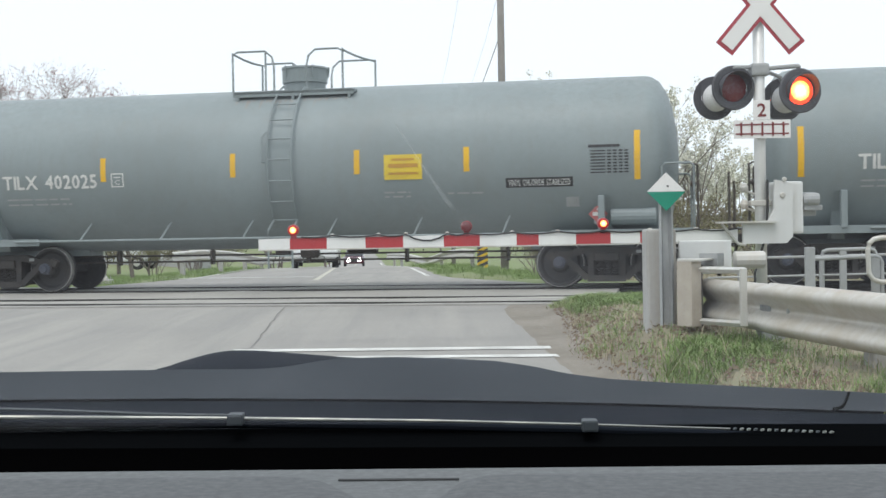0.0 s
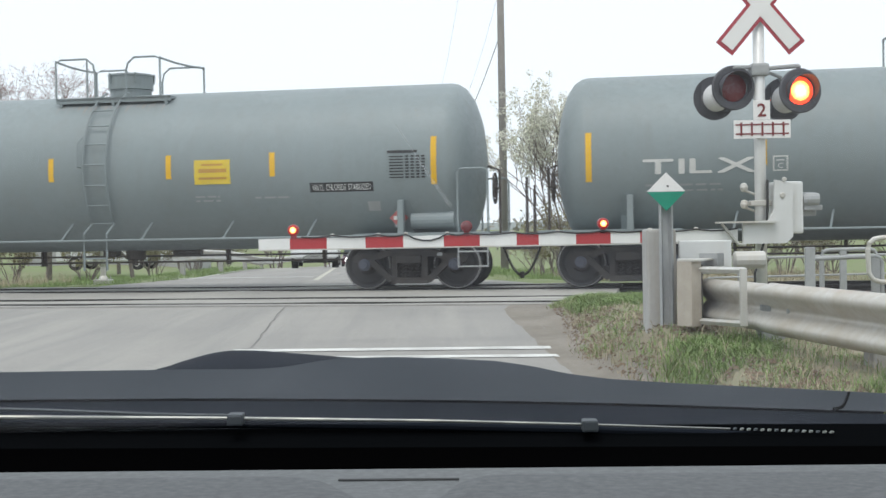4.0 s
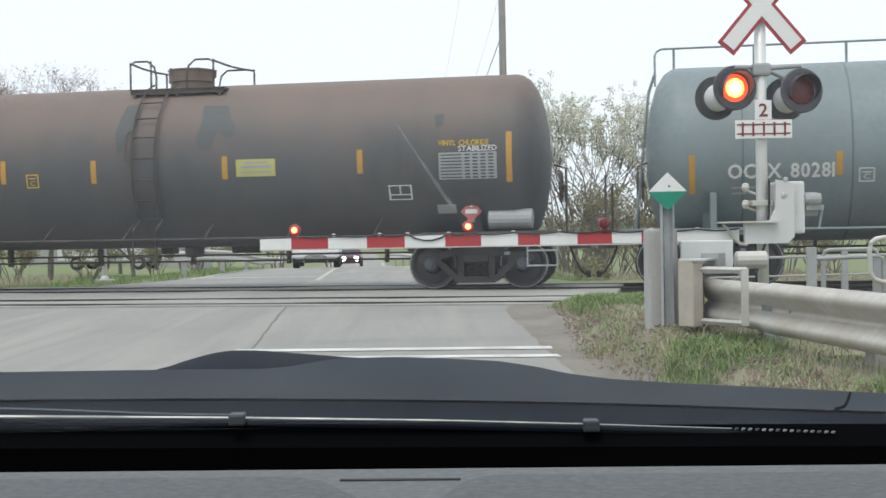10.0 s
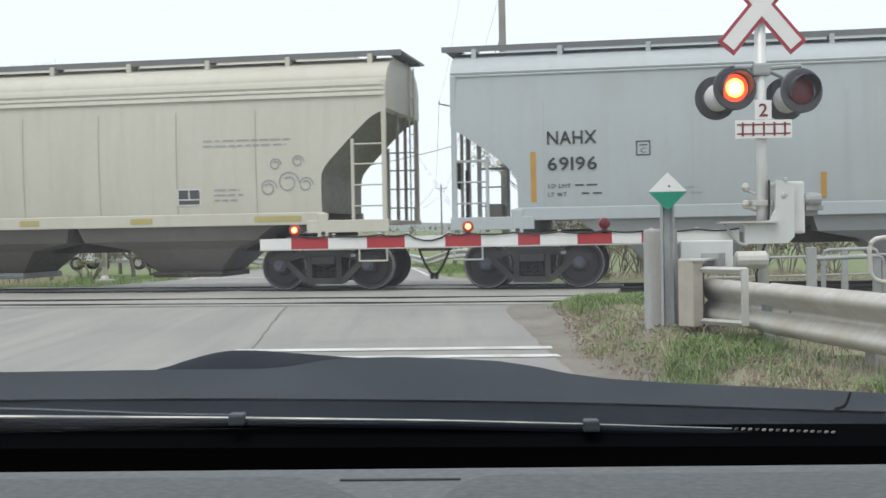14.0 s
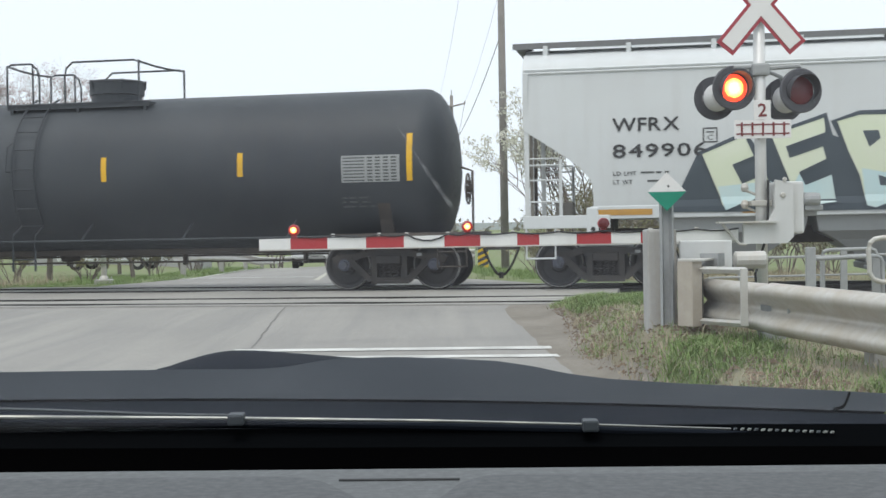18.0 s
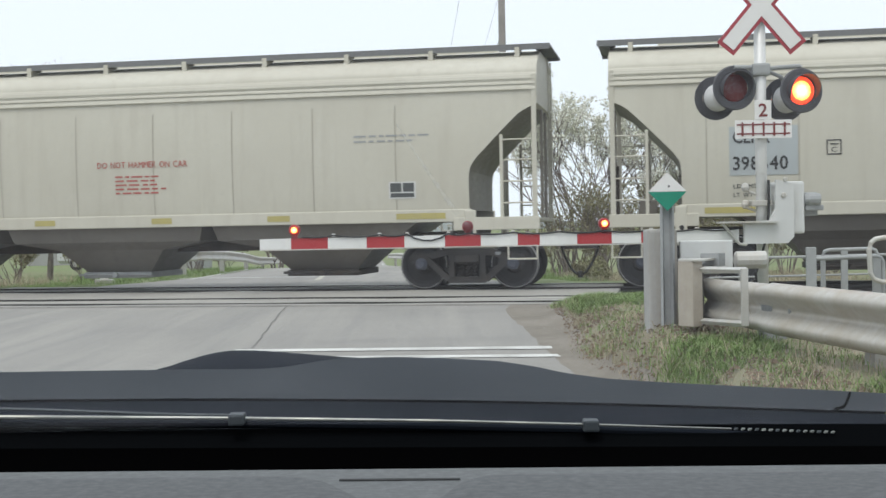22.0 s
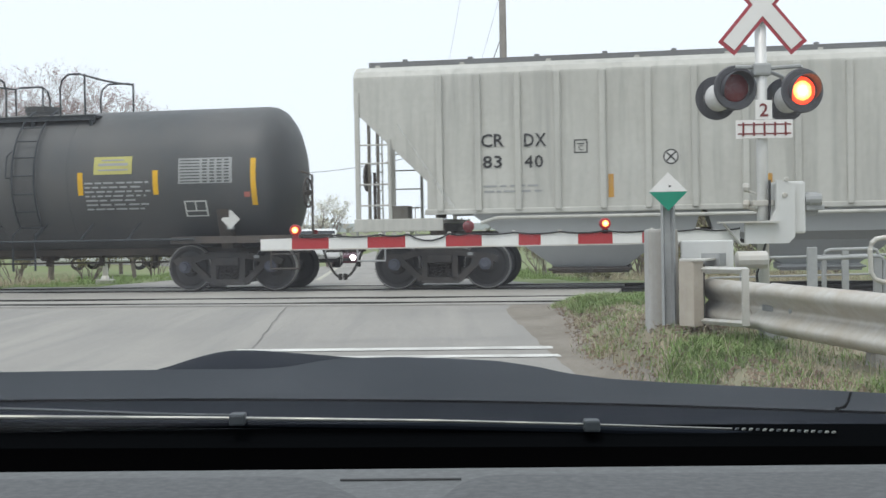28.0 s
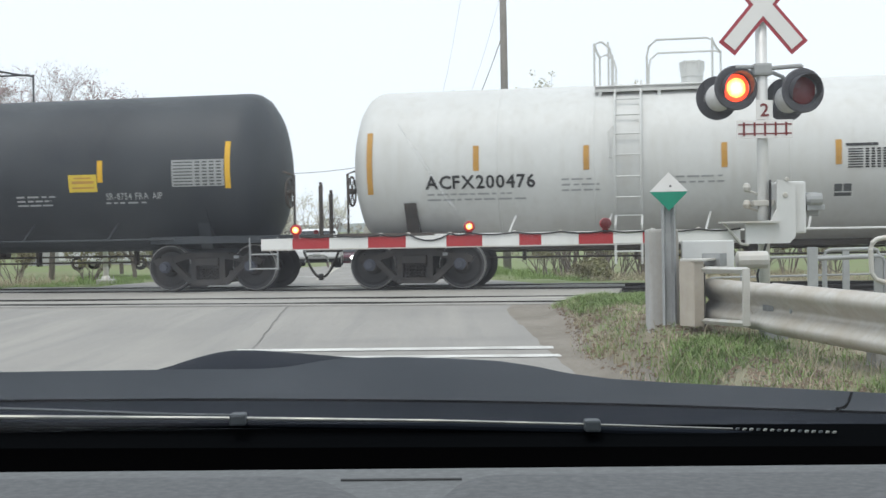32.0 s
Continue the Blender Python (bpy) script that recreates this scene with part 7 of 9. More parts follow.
c, sd = tank_car("N2", 413.94, 6.44, 15.5, 1.60, 2.40, "black_tank", "long black tank car with yellow valve housing and notice board", "platform", plat=(-2.05, 1.7), dome=(0.17, 0.37, 0.44), gap=(-1.08, -0.44), ladder=None, sill=False, rows=
    stripes((-7.1, 1.99, 2.91), (-3.94, 2.22, 2.7), (-1.28, 2.23, 2.7), (1.72, 2.23, 2.69), (4.43, 2.19, 2.62), (7.08, 2.02, 2.93)) + [("text", -6.27, -4.19, 2.06, 2.33, "GATX 220514"), ("bars", -6.06, -4.43, 1.68, 1.88), ("notice", 3.76, 4.36, 2.01, 2.35), ("chart", 5.93, 7.01, 2.07, 2.59, "paint_grey"), ("text", 4.53, 5.71, 1.85, 1.98, "SR-8754 FRA AIP", "paint_grey"), ("bars", -3.4, -2.2, 1.5, 1.9), ("bars", 2.6, 3.6, 1.7, 1.95), ("bars", 4.5, 5.5, 1.65, 1.8)], **LONG)
bm = bmesh.new()
box(bm, 0.15, 0.93, -1.46, -1.44, 1.13, 1.63, 0.004)
part("notice_board", bm, "plate_yellow", c, "plain yellow notice board hung on the side")
c, sd = tank_car("W", 430.99, 6.40, 15.4, 1.55, 2.35, "white_tank", "soiled white tank car with dark lettering", "platform", plat=(-2.9, -0.5), dome=(-1.08, 0.22, 0.4), gap=(-2.57, -1.92), ladder=-2.28, sill=True, letters="paint_black", stripe="mark_orange", seams=(-4.7, -2.9, 0.6, 3.0, 5.0), rows=
    stripes((-7.15, 1.83, 3.0), (-5.1, 2.23, 2.7), (-3.04, 2.2, 2.65), (-0.55, 2.18, 2.63), (1.44, 2.18, 2.62)) + [("text", -6.07, -4.0, 1.91, 2.15, "ACFX200476"), ("bars", -6.05, -3.8, 1.62, 1.82), ("chart", 1.56, 2.3, 2.1, 2.48), ("boxes", 1.34, 1.69, 1.6, 1.86), ("bars", -3.5, -2.7, 1.75, 2.05), ("bars", -1.6, -0.2, 1.85, 2.05)])

# ---- crossing signal with its gate. Own space: x to the right of the mast as the driver sees it, y away from the driver, z up
FLASH_L, FLASH_R, FAR_L, FAR_R = [], [], [], []


def roundel(name, parent, at, r, side_list, rz=0.0, led=False):
    """A lamp insert that turns about its upright axis: lit red face on one side, dull unlit lens on the other."""
    bm = bmesh.new()
    lathe(bm, [(-0.022, r * 0.05), (-0.021, r * 0.3), (-0.018, r * 0.6), (-0.016, r * 0.72), (-0.012, r * 0.92), (-0.004, r)], 28, "y")
    lathe(bm, [(0.004, r), (0.012, r * 0.92), (0.02, r * 0.5), (0.022, r * 0.05)], 28, "y")
    lathe(bm, [(-0.004, r), (0.004, r)], 28, "y")
    for f in bm.faces:
        c = f.calc_center_median()
        rr = math.hypot(c.x, c.z)
        f.material_index = 0 if c.y > -0.004 else (2 if rr < r * (0.55 if led else 0.66) else 1)
    me = bpy.data.meshes.new(name)
    bm.to_mesh(me)
    bm.free()
    for m in ("lens_off", "led_on" if led else "lens_on", "led_core" if led else "lens_core"):
        me.materials.append(M[m])
    ob = new(name, me)
    ob.parent = parent
    ob.matrix_basis = pose(*at, 0, 0, rz)
    tagged(ob, "red lamp insert that turns between lit and dark")
    if side_list is not None:
        side_list.append((ob, at, rz))
    return ob


def signal_lamp(parent, at, rz, side_list, name="signal_lamp"):
    """One flashing lamp: black disc, hood, housing and the insert."""
    m = pose(*at, 0, 0, rz)
    bm = bmesh.new()
    lathe(bm, [(0.0, 0.155), (-0.012, 0.175), (-0.012, 0.232), (-0.002, 0.245), (0.012, 0.245), (0.012, 0.155)], 40, "y")
    for f in [f for f in bm.faces if len(f.verts) > 8]:
        bm.faces.remove(f)
    disc = part("backing_disc", bm, "lamp_black", parent, "round black backing disc")
    disc.matrix_basis = m
    bm = bmesh.new()
    lathe(bm, [(0.014, 0.15), (0.06, 0.155), (0.16, 0.145), (0.22, 0.12), (0.245, 0.05)], 28, "y")
    ob = part("housing", bm, "lamp_white", disc, "pale grey lamp housing")
    bm = bmesh.new()
    hood = []
    for k in range(25):
        a = radians(-35 + k * 250 / 24)
        d = 0.17 * max(math.sin((a + radians(35)) / radians(250) * math.pi), 0.02) ** 0.6
        hood.append((a, d))
    inner = [[bm.verts.new((0.165 * math.cos(a), -0.012 - dd * k, 0.165 * math.sin(a))) for k in (0, 0.5, 1)] for a, dd in hood]
    outer = [[bm.verts.new((0.170 * math.cos(a), -0.012 - dd * k, 0.170 * math.sin(a))) for k in (0, 0.5, 1)] for a, dd in hood]
    for g, fl in ((inner, 0), (outer, 1)):
        for p, q in zip(g, g[1:]):
            for j in (0, 1):
                f = (p[j], q[j], q[j + 1], p[j + 1])
                bm.faces.new(f if fl else f[::-1])
    for (p, q), (s, t) in zip(zip(inner, inner[1:]), zip(outer, outer[1:])):
        bm.faces.new((p[2], q[2], t[2], s[2]))
    part("hood", bm, "lamp_black", disc, "curved black visor")
    roundel("lamp_insert", disc, (0, 0.015, 0), 0.152, side_list)
    bm = bmesh.new()
    box(bm, -0.16, 0.16, 0.04, 0.05, -0.16, 0.16)
    part("lamp_floor", bm, "lamp_black", disc)
    return disc


def crossbuck(parent, z, y):
    for k, a in enumerate((50, -50)):
        for mat, w, l, lift, name in (("sign_red", 0.115, 0.62, 0.0, "blade_border"), ("sign_white", 0.078, 0.575, 0.008, "blade")):
            bm = bmesh.new()
            box(bm, -l, l, y - 0.006 - lift - 0.002 * k, y - lift * 0.5 - 0.002 * k, -w, w)
            ob = part(name, bm, mat, parent, "red-edged white crossbuck blade" if lift == 0 else "")
            ob.matrix_basis = pose(0, 0, z) @ pose(0, 0, 0, 0, a, 0)
        bm = bmesh.new()
        box(bm, -0.615, 0.615, y + 0.001 + 0.003 * k, y + 0.003 + 0.003 * k, -0.11, 0.11)
        part("blade_back", bm, "galv", parent, "bare grey back of the blade").matrix_basis = pose(0, 0, z) @ pose(0, 0, 0, 0, a, 0)


def crossing_signal(m, label, lists, arm_len, full=True):
    sig = thing("crossing_signal", m, label, "railway signal", "crossing signals")
    left, right = lists
    bm = bmesh.new()
    tube(bm, [(0, 0, -0.15), (0, 0, 4.15)], 0.063, 20)
    part("mast", bm, "mast", sig, "round aluminium mast", True)
    bm = bmesh.new()
    box(bm, -0.22, 0.22, -0.22, 0.22, -0.35, 0.02, 0.03)
    for dx in (-0.15, 0.15):
        for dy in (-0.15, 0.15):
            tube(bm, [(dx, dy, 0), (dx, dy, 0.09)], 0.016, 6)
    part("foundation", bm, "wood_grey", sig, "square concrete foundation with bolts")
    bm = bmesh.new()
    lathe(bm, [(0.02, 0.13), (0.05, 0.12), (0.12, 0.075), (0.34, 0.07)], 18, "z")
    part("mast_base", bm, "galv", sig)
    crossbuck(sig, 3.53, -0.09)
    # number plate and track plate
    bm = bmesh.new()
    box(bm, -0.092, 0.092, -0.105, -0.095, 2.28, 2.49, 0.004)
    plate = part("count_plate", bm, "sign_white", sig, "white plate with the number of tracks")
    bm = bmesh.new()
    lettering(bm, "2", -0.045, 0.045, 2.315, 2.455, lambda x, z, l=0.0: Vector((x, -0.108 - l, z)), 0.004)
    part("numeral", bm, "sign_brown", plate)
    bm = bmesh.new()
    box(bm, -0.31, 0.31, -0.118, -0.106, 2.075, 2.275, 0.004)
    plate = part("track_plate", bm, "sign_white", sig, "white plate with a drawing of track")
    bm = bmesh.new()
    for z in (2.125, 2.225):
        box(bm, -0.29, 0.29, -0.122, -0.119, z - 0.008, z + 0.008)
    for x in (-0.23, -0.115, 0, 0.115, 0.23):
        box(bm, x - 0.011, x + 0.011, -0.126, -0.1225, 2.10, 2.25)
    part("track_drawing", bm, "sign_brown", plate)
    # cross arm and lamps, front and rear
    bm = bmesh.new()
    tube(bm, [(-0.30, -0.06, 2.86), (-0.12, -0.03, 2.86), (0, 0, 2.84), (0.18, -0.03, 2.85), (0.42, -0.08, 2.86)], 0.026, 8)
    box(bm, -0.10, 0.10, -0.09, 0.09, 2.76, 2.90, 0.03)
    tube(bm, [(-0.30, -0.06, 2.86), (-0.30, 0.02, 2.74)], 0.022, 8)
    tube(bm, [(0.42, -0.08, 2.86), (0.42, 0.02, 2.74)], 0.022, 8)
    tube(bm, [(0.1, 0.05, 2.82), (0.3, 0.25, 2.78), (0.34, 0.32, 2.72)], 0.022, 8)
    tube(bm, [(-0.1, 0.05, 2.82), (-0.4, 0.2, 2.78), (-0.42, 0.28, 2.72)], 0.022, 8)
    part("lamp_bracket", bm, "galv_dark", sig)
    signal_lamp(sig, (-0.295, -0.06, 2.634), 8, left)
    signal_lamp(sig, (0.43, -0.08, 2.59), 10, right)
    signal_lamp(sig, (-0.43, 0.30, 2.56), 190, right)
    signal_lamp(sig, (0.345, 0.32, 2.53), 190, left)
    # gate mechanism
    bm = bmesh.new()
    box(bm, 0.12, 0.43, -0.16, 0.22, 1.03, 1.60, 0.03)
    part("mechanism_box", bm, "cabinet", sig, "grey gate mechanism box")
    bm = bmesh.new()
    prism(bm, [(-0.25, 0.93), (0.22, 0.93), (0.29, 1.0), (0.29, 1.58), (0.10, 1.62), (0.09, 1.30), (0.03, 1.18), (-0.25, 1.17)], -0.23, -0.17)
    part("gate_yoke", bm, "cabinet", sig, "grey cast gate yoke")
    bm = bmesh.new()
    lathe(bm, [(-0.245, 0.02), (-0.24, 0.03), (-0.22, 0.03)], 10, "y", (0.18, 0, 1.45))
    lathe(bm, [(-0.245, 0.02), (-0.24, 0.025), (-0.22, 0.025)], 10, "y", (0.2, 0, 1.62))
    part("yoke_bolts", bm, "galv", sig)
    bm = bmesh.new()
    box(bm, 0.43, 0.60, -0.06, 0.16, 1.22, 1.48, 0.02)
    lathe(bm, [(0.43, 0.05), (0.47, 0.07), (0.60, 0.07)], 12, "x", (0, -0.12, 1.40))
    box(bm, 0.44, 0.64, -0.14, -0.06, 1.28, 1.34, 0.01)
    part("motor", bm, "galv_dark", sig, "gate motor and drive")
    for z in (1.545, 1.36):
        bm = bmesh.new()
        lathe(bm, [(z - 0.05, 0.01), (z - 0.04, 0.032), (z, 0.045), (z + 0.04, 0.032), (z + 0.05, 0.01)], 14, "z", (-0.185, -0.02, 0))
        tube(bm, [(-0.185, -0.02, z - 0.03), (-0.05, 0, z - 0.08)], 0.014, 6)
        part("bell", bm, "galv", sig, "small round fitting on the mast")
    bm = bmesh.new()
    box(bm, -0.13, 0.10, -0.09, 0.09, 1.34, 1.40, 0.01)
    box(bm, -0.53, 0.10, -0.30, -0.12, 1.155, 1.175)
    tube(bm, [(-0.48, -0.22, 1.15), (-0.30, -0.22, 0.93), (-0.22, -0.22, 0.92)], 0.016, 6)
    part("arm_bracket", bm, "galv", sig, "folded steel arm bracket")
    bm = bmesh.new()
    tube(bm, [(0.06, -0.07, 1.62), (0.05, -0.10, 1.3), (0.02, -0.12, 1.0), (-0.1, -0.1, 0.6), (-0.05, 0, 0.1)], 0.014, 6)
    part("cable", bm, "wire", sig)
    # arm: white with red bands, tapering to the tip
    x0, x1 = -0.30, -0.30 - arm_len
    bands = [(0.0, 0.985, "w"), (0.985, 1.06, "r"), (1.06, 1.38, "w"), (1.38, 1.755, "r"), (1.755, 2.16, "w"), (2.16, 2.40, "r"), (2.40, 2.80, "w"), (2.80, 3.19, "r"), (3.19, 3.63, "w"), (3.63, 4.04, "r"), (4.04, 4.46, "w"), (4.46, 4.86, "r"), (4.86, 5.2, "w")]
    k = arm_len / 5.2
    for a, b, c in bands:
        a, b = -0.30 - a * k, -0.30 - b * k
        bm = bmesh.new()
        za, zb = (1.03 + 0.004 * (x + 0.3) for x in (a, b))
        ha, hb = 0.066, 0.062
        vs = [bm.verts.new(v) for v in ((a, -0.19, za - ha), (b, -0.19, zb - hb), (b, -0.19, zb + hb), (a, -0.19, za + ha), (a, -0.15, za - ha), (b, -0.15, zb - hb), (b, -0.15, zb + hb), (a, -0.15, za + ha))]
        for f in ((0, 1, 2, 3), (4, 7, 6, 5), (0, 4, 5, 1), (3, 2, 6, 7), (0, 3, 7, 4), (1, 5, 6, 2)):
            bm.faces.new([vs[i] for i in f])
        bmesh.ops.recalc_face_normals(bm, faces=bm.faces)
        part("arm_red_band" if c == "r" else "arm_white_band", bm, "gate_red" if c == "r" else "gate_white", sig, "red reflective band of the gate arm" if c == "r" else "white band of the gate arm")
    bm = bmesh.new()
    box(bm, x1, x0, -0.196, -0.192, 0.945, 0.958)
    part("arm_edge", bm, "galv", sig)
    # arm lamps and the slack cable between them
    for x, lst, nm in ((-5.12 * k, None, "tip"), (-3.24 * k, left, "middle"), (-1.76 * k, right, "root")):
        bm = bmesh.new()
        z = 1.185 + 0.004 * x
        lathe(bm, [(-0.14, 0.062), (-0.21, 0.062), (-0.212, 0.058)], 18, "y", (x, 0, z))
        box(bm, x - 0.03, x + 0.03, -0.19, -0.14, 1.07, 1.14)
        body = part("arm_lamp", bm, "sign_red", sig, "small round red arm lamp")
        roundel("lamp_insert", body, (x, -0.216, z), 0.058, lst, 0, True)
        bm = bmesh.new()
        lathe(bm, [(-0.14, 0.058), (-0.138, 0.05)], 14, "y", (x, 0, z))
        part("rear_lens", bm, "lens_off", body)
    bm = bmesh.new()
    xs = [-0.3, -0.75, -1.25, -1.76, -2.25, -2.75, -3.24, -3.45, -3.9, -4.2, -4.7, -5.12]
    pts = []
    for a, b in zip(xs, xs[1:]):
        sag = 0.075 if b in (-3.9,) else 0.02
        for t in steps(0, 1, 5)[:-1]:
            pts.append(((a + (b - a) * t) * k, -0.2, 1.10 - sag * 4 * t * (1 - t)))
    tube(bm, pts, 0.009, 6)
    part("arm_cable", bm, "wire", sig, "slack black cable along the arm")
    for x in (-0.75, -1.25, -2.25, -2.75, -3.45, -3.9, -4.2, -4.7):
        bm = bmesh.new()
        box(bm, x * k - 0.02, x * k + 0.02, -0.2, -0.14, 1.085, 1.12, 0.008)
        part("cable_clip", bm, "galv", sig)
    return sig


crossing_signal(pose(3.5, 13.86, 0), "grey crossing signal with crossbuck, flashing lamps and lowered gate", (FLASH_L, FLASH_R), 5.2)
crossing_signal(pose(-8.91, 33.0, -0.03, 0, 0, 180), "far crossing signal with its lowered gate beyond the rails", (FAR_R, FAR_L), 5.6)


# ---- steel guard rails
def w_beam(bm, pts, zs, h=0.31, face=1):
    """A folded beam along pts; face: which side the folds stand out to."""
    half = [(0.0, 0.5), (0.045, 0.455), (0.075, 0.40), (0.085, 0.33), (0.078, 0.25), (0.05, 0.16), (0.022, 0.08), (0.008, 0.03)]
    prof = [(a, -b) for a, b in half] + [(0.004, 0.0)] + half[::-1]
    prof = prof + [(a - 0.006, b) for a, b in prof[::-1]]
    rows = []
    for i, (p, z) in enumerate(zip(pts, zs)):
        a, b = Vector(pts[max(i - 1, 0)]), Vector(pts[min(i + 1, len(pts) - 1)])
        d = (b - a).normalized()
        n = Vector((-d.y, d.x)) * face
        rows.append([bm.verts.new((p[0] + n.x * o, p[1] + n.y * o, z + q * h)) for o, q in prof])
    m = len(prof)
    for p, q in zip(rows, rows[1:]):
        for k in range(m):
            bm.faces.new((p[k], p[(k + 1) % m], q[(k + 1) % m], q[k]))
    bmesh.ops.recalc_face_normals(bm, faces=bm.faces)


OUT = Matrix.Translation((0, 0, EYE_H)) @ Matrix.Scale(1.13, 4) @ Matrix.Translation((0, 0, -EYE_H))
rail = thing("guard_rail", OUT, "weathered galvanised guard rail beside the road", "guard rail", "guard rails")
bm = bmesh.new()
pts = [(1.90 + 0.165 * (8.05 - y), y) for y in steps(7.60, 0.5, 12)]
w_beam(bm, pts, [0.632] * len(pts), 0.312, -1)
beam = part("beam", bm, "galv_beam", rail, "folded galvanised beam with a dusty face", True)
bm = bmesh.new()
pts = [(1.80, 8.62), (1.835, 8.35), (1.905, 8.06), (1.985, 7.58)]
w_beam(bm, pts, [0.632] * 4, 0.295, -1)
part("terminal_beam", bm, "galv_beam", rail, "", True)
bm = bmesh.new()
for i in range(7):
    y = 7.72 - 0.022 * i
    x = 1.90 + 0.165 * (8.05 - y) - 0.01
    box(bm, x - 0.006, x + 0.001, y - 0.007, y + 0.007, 0.615, 0.65)
part("stamped_print", bm, "galv_dark", beam)
for y, z in ((7.35, 0.632), (5.4, 0.632), (3.4, 0.632)):
    bm = bmesh.new()
    x = 1.90 + 0.165 * (8.05 - y)
    lathe(bm, [(-0.012, 0.008), (-0.01, 0.018), (0.0, 0.02)], 8, "x", (x - 0.003, y, z))
    part("bolt", bm, "galv_dark", beam)
for y in (8.0, 6.62, 4.6, 2.6):
    bm = bmesh.new()
    x = 1.90 + 0.165 * (8.05 - y) + 0.09
    box(bm, x, x + 0.15, y - 0.08, y + 0.08, -0.35, 0.72, 0.012)
    part("post", bm, "galv_dark" if y > 7 else "wood_grey", rail, "grey guard rail post sunk in the grass")
# end fitting: bent plate, black plate for the hollow's shade, bracket frame, top plates
bm = bmesh.new()
prism(bm, [(1.559, 8.42), (1.635, 8.30), (1.704, 8.33), (1.704, 8.345), (1.636, 8.318), (1.573, 8.42)], 0.475, 0.905, "z")
part("end_plate", bm, "galv_dusty", rail, "bent end plate brown with dust")
# dark plate added where the open hollow is only in shade
bm = bmesh.new()
prism(bm, [(1.704, 8.34), (1.716, 8.34), (1.80, 8.9), (1.785, 8.9)], 0.475, 0.88, "z")
part("end_cheek", bm, "black_steel", rail, "dark plate added as the shade of the hollow")
bm = bmesh.new()
box(bm, 1.785, 1.828, 7.58, 7.61, 0.528, 0.879, 0.005)
part("bracket_upright", bm, "galv", rail)
for za, zb in ((0.85, 0.866), (0.51, 0.541)):
    bm = bmesh.new()
    tube(bm, [(1.70, 8.31, za), (1.815, 7.59, zb)], 0.02, 4)
    part("bracket_bar", bm, "galv", rail, "angle iron bracket bar")
bm = bmesh.new()
prism(bm, [(1.565, 8.42), (1.64, 8.28), (1.71, 8.30), (1.86, 8.62), (1.60, 8.62)], 0.905, 0.917, "z")
part("top_plate", bm, "galv", rail)
bm = bmesh.new()
prism(bm, [(1.76, 8.66), (1.86, 8.55), (1.93, 8.66)], 0.86, 0.95, "z")
part("gusset", bm, "galv_dark", rail)
bm = bmesh.new()
box(bm, 1.66, 2.03, 8.86, 8.9, 0.80, 1.035, 0.01)
part("back_plate", bm, "cabinet", rail, "pale steel back plate")
bm = bmesh.new()
lathe(bm, [(1.98, 0.04), (1.99, 0.06), (2.19, 0.06), (2.2, 0.04)], 12, "x", (0, 8.6, 0.90))
part("end_sleeve", bm, "galv", rail)
bm = bmesh.new()
box(bm, 1.43, 1.64, 8.85, 9.07, -0.2, 1.12, 0.02)
bmesh.ops.transform(bm, matrix=OUT, verts=bm.verts)
tagged(part("concrete_post", bm, "wood_grey", None, "square weathered grey post at the end of the guard rail"), category="post")

# diamond marker on its post
sign = thing("diamond_marker", OUT @ pose(1.545, 8.72, 0), "white and green diamond marker on a steel post", "road sign")
bm = bmesh.new()
prism(bm, [(-0.05, 0), (-0.035, -0.02), (-0.02, 0.02), (0.02, 0.02), (0.035, -0.02), (0.05, 0), (0.04, 0.012), (0.025, 0.032), (-0.025, 0.032), (-0.04, 0.012)], 0.0, 1.30, "z")
part("post", bm, "galv_dark", sign, "perforated channel post")
R_ = 0.132
bm = bmesh.new()
prism(bm, [(-R_, 1.379), (0, 1.379), (R_, 1.379), (0, 1.379 + R_)], -0.034, -0.028)
part("white_half", bm, "sign_white", sign)
bm = bmesh.new()
prism(bm, [(-R_, 1.377), (0, 1.377 - R_), (R_, 1.377)], -0.034, -0.028)
part("green_half", bm, "sign_green", sign)
bm = bmesh.new()
lathe(bm, [(-0.037, 0.004), (-0.036, 0.008), (-0.034, 0.008)], 8, "y", (0.01, 0, 1.415))
part("bolt", bm, "lamp_black", sign)

# pipe barriers of the footway
def pipe_barrier(m, label):
    return thing("pipe_barrier", m, label, "barrier", "footway barriers")
b1 = pipe_barrier(pose(3.444, 12.0, 0), "grey pipe barrier with a flat end post")
bm = bmesh.new()
box(bm, 0.0, 0.096, -0.02, 0.02, -0.3, 0.913, 0.008)
part("end_post", bm, "galv_dark", b1, "flat galvanised end post")
bm = bmesh.new()
tube(bm, [(0.08, 0, 0.802), (0.67, 0, 0.815), (0.715, 0, 0.80), (0.735, 0, 0.76), (0.735, 0, -0.3)], 0.02, 10)
part("top_pipe", bm, "galv_dark", b1)
bm = bmesh.new()
box(bm, 0.63, 0.71, -0.015, 0.015, -0.3, 0.80, 0.006)
part("far_post", bm, "galv_dark", b1)
b2 = pipe_barrier(pose(4.0, 11.9, 0), "tall looped pale pipe barrier")
bm = bmesh.new()
tube(bm, [(0.24, 0, 0.575), (0.13, 0, 0.575), (0.06, 0, 0.60), (0.02, 0, 0.66), (0.012, 0, 0.88), (0.03, 0, 0.945), (0.07, 0, 0.98), (0.14, 0, 0.992), (1.3, 0, 1.0), (1.36, 0, 0.95), (1.36, 0, -0.3)], 0.024, 10)
part("loop", bm, "galv", b2)
bm = bmesh.new()
tube(bm, [(0.2, 0, 0.575), (1.36, 0, 0.57)], 0.022, 10)
part("lower_pipe", bm, "galv", b2)
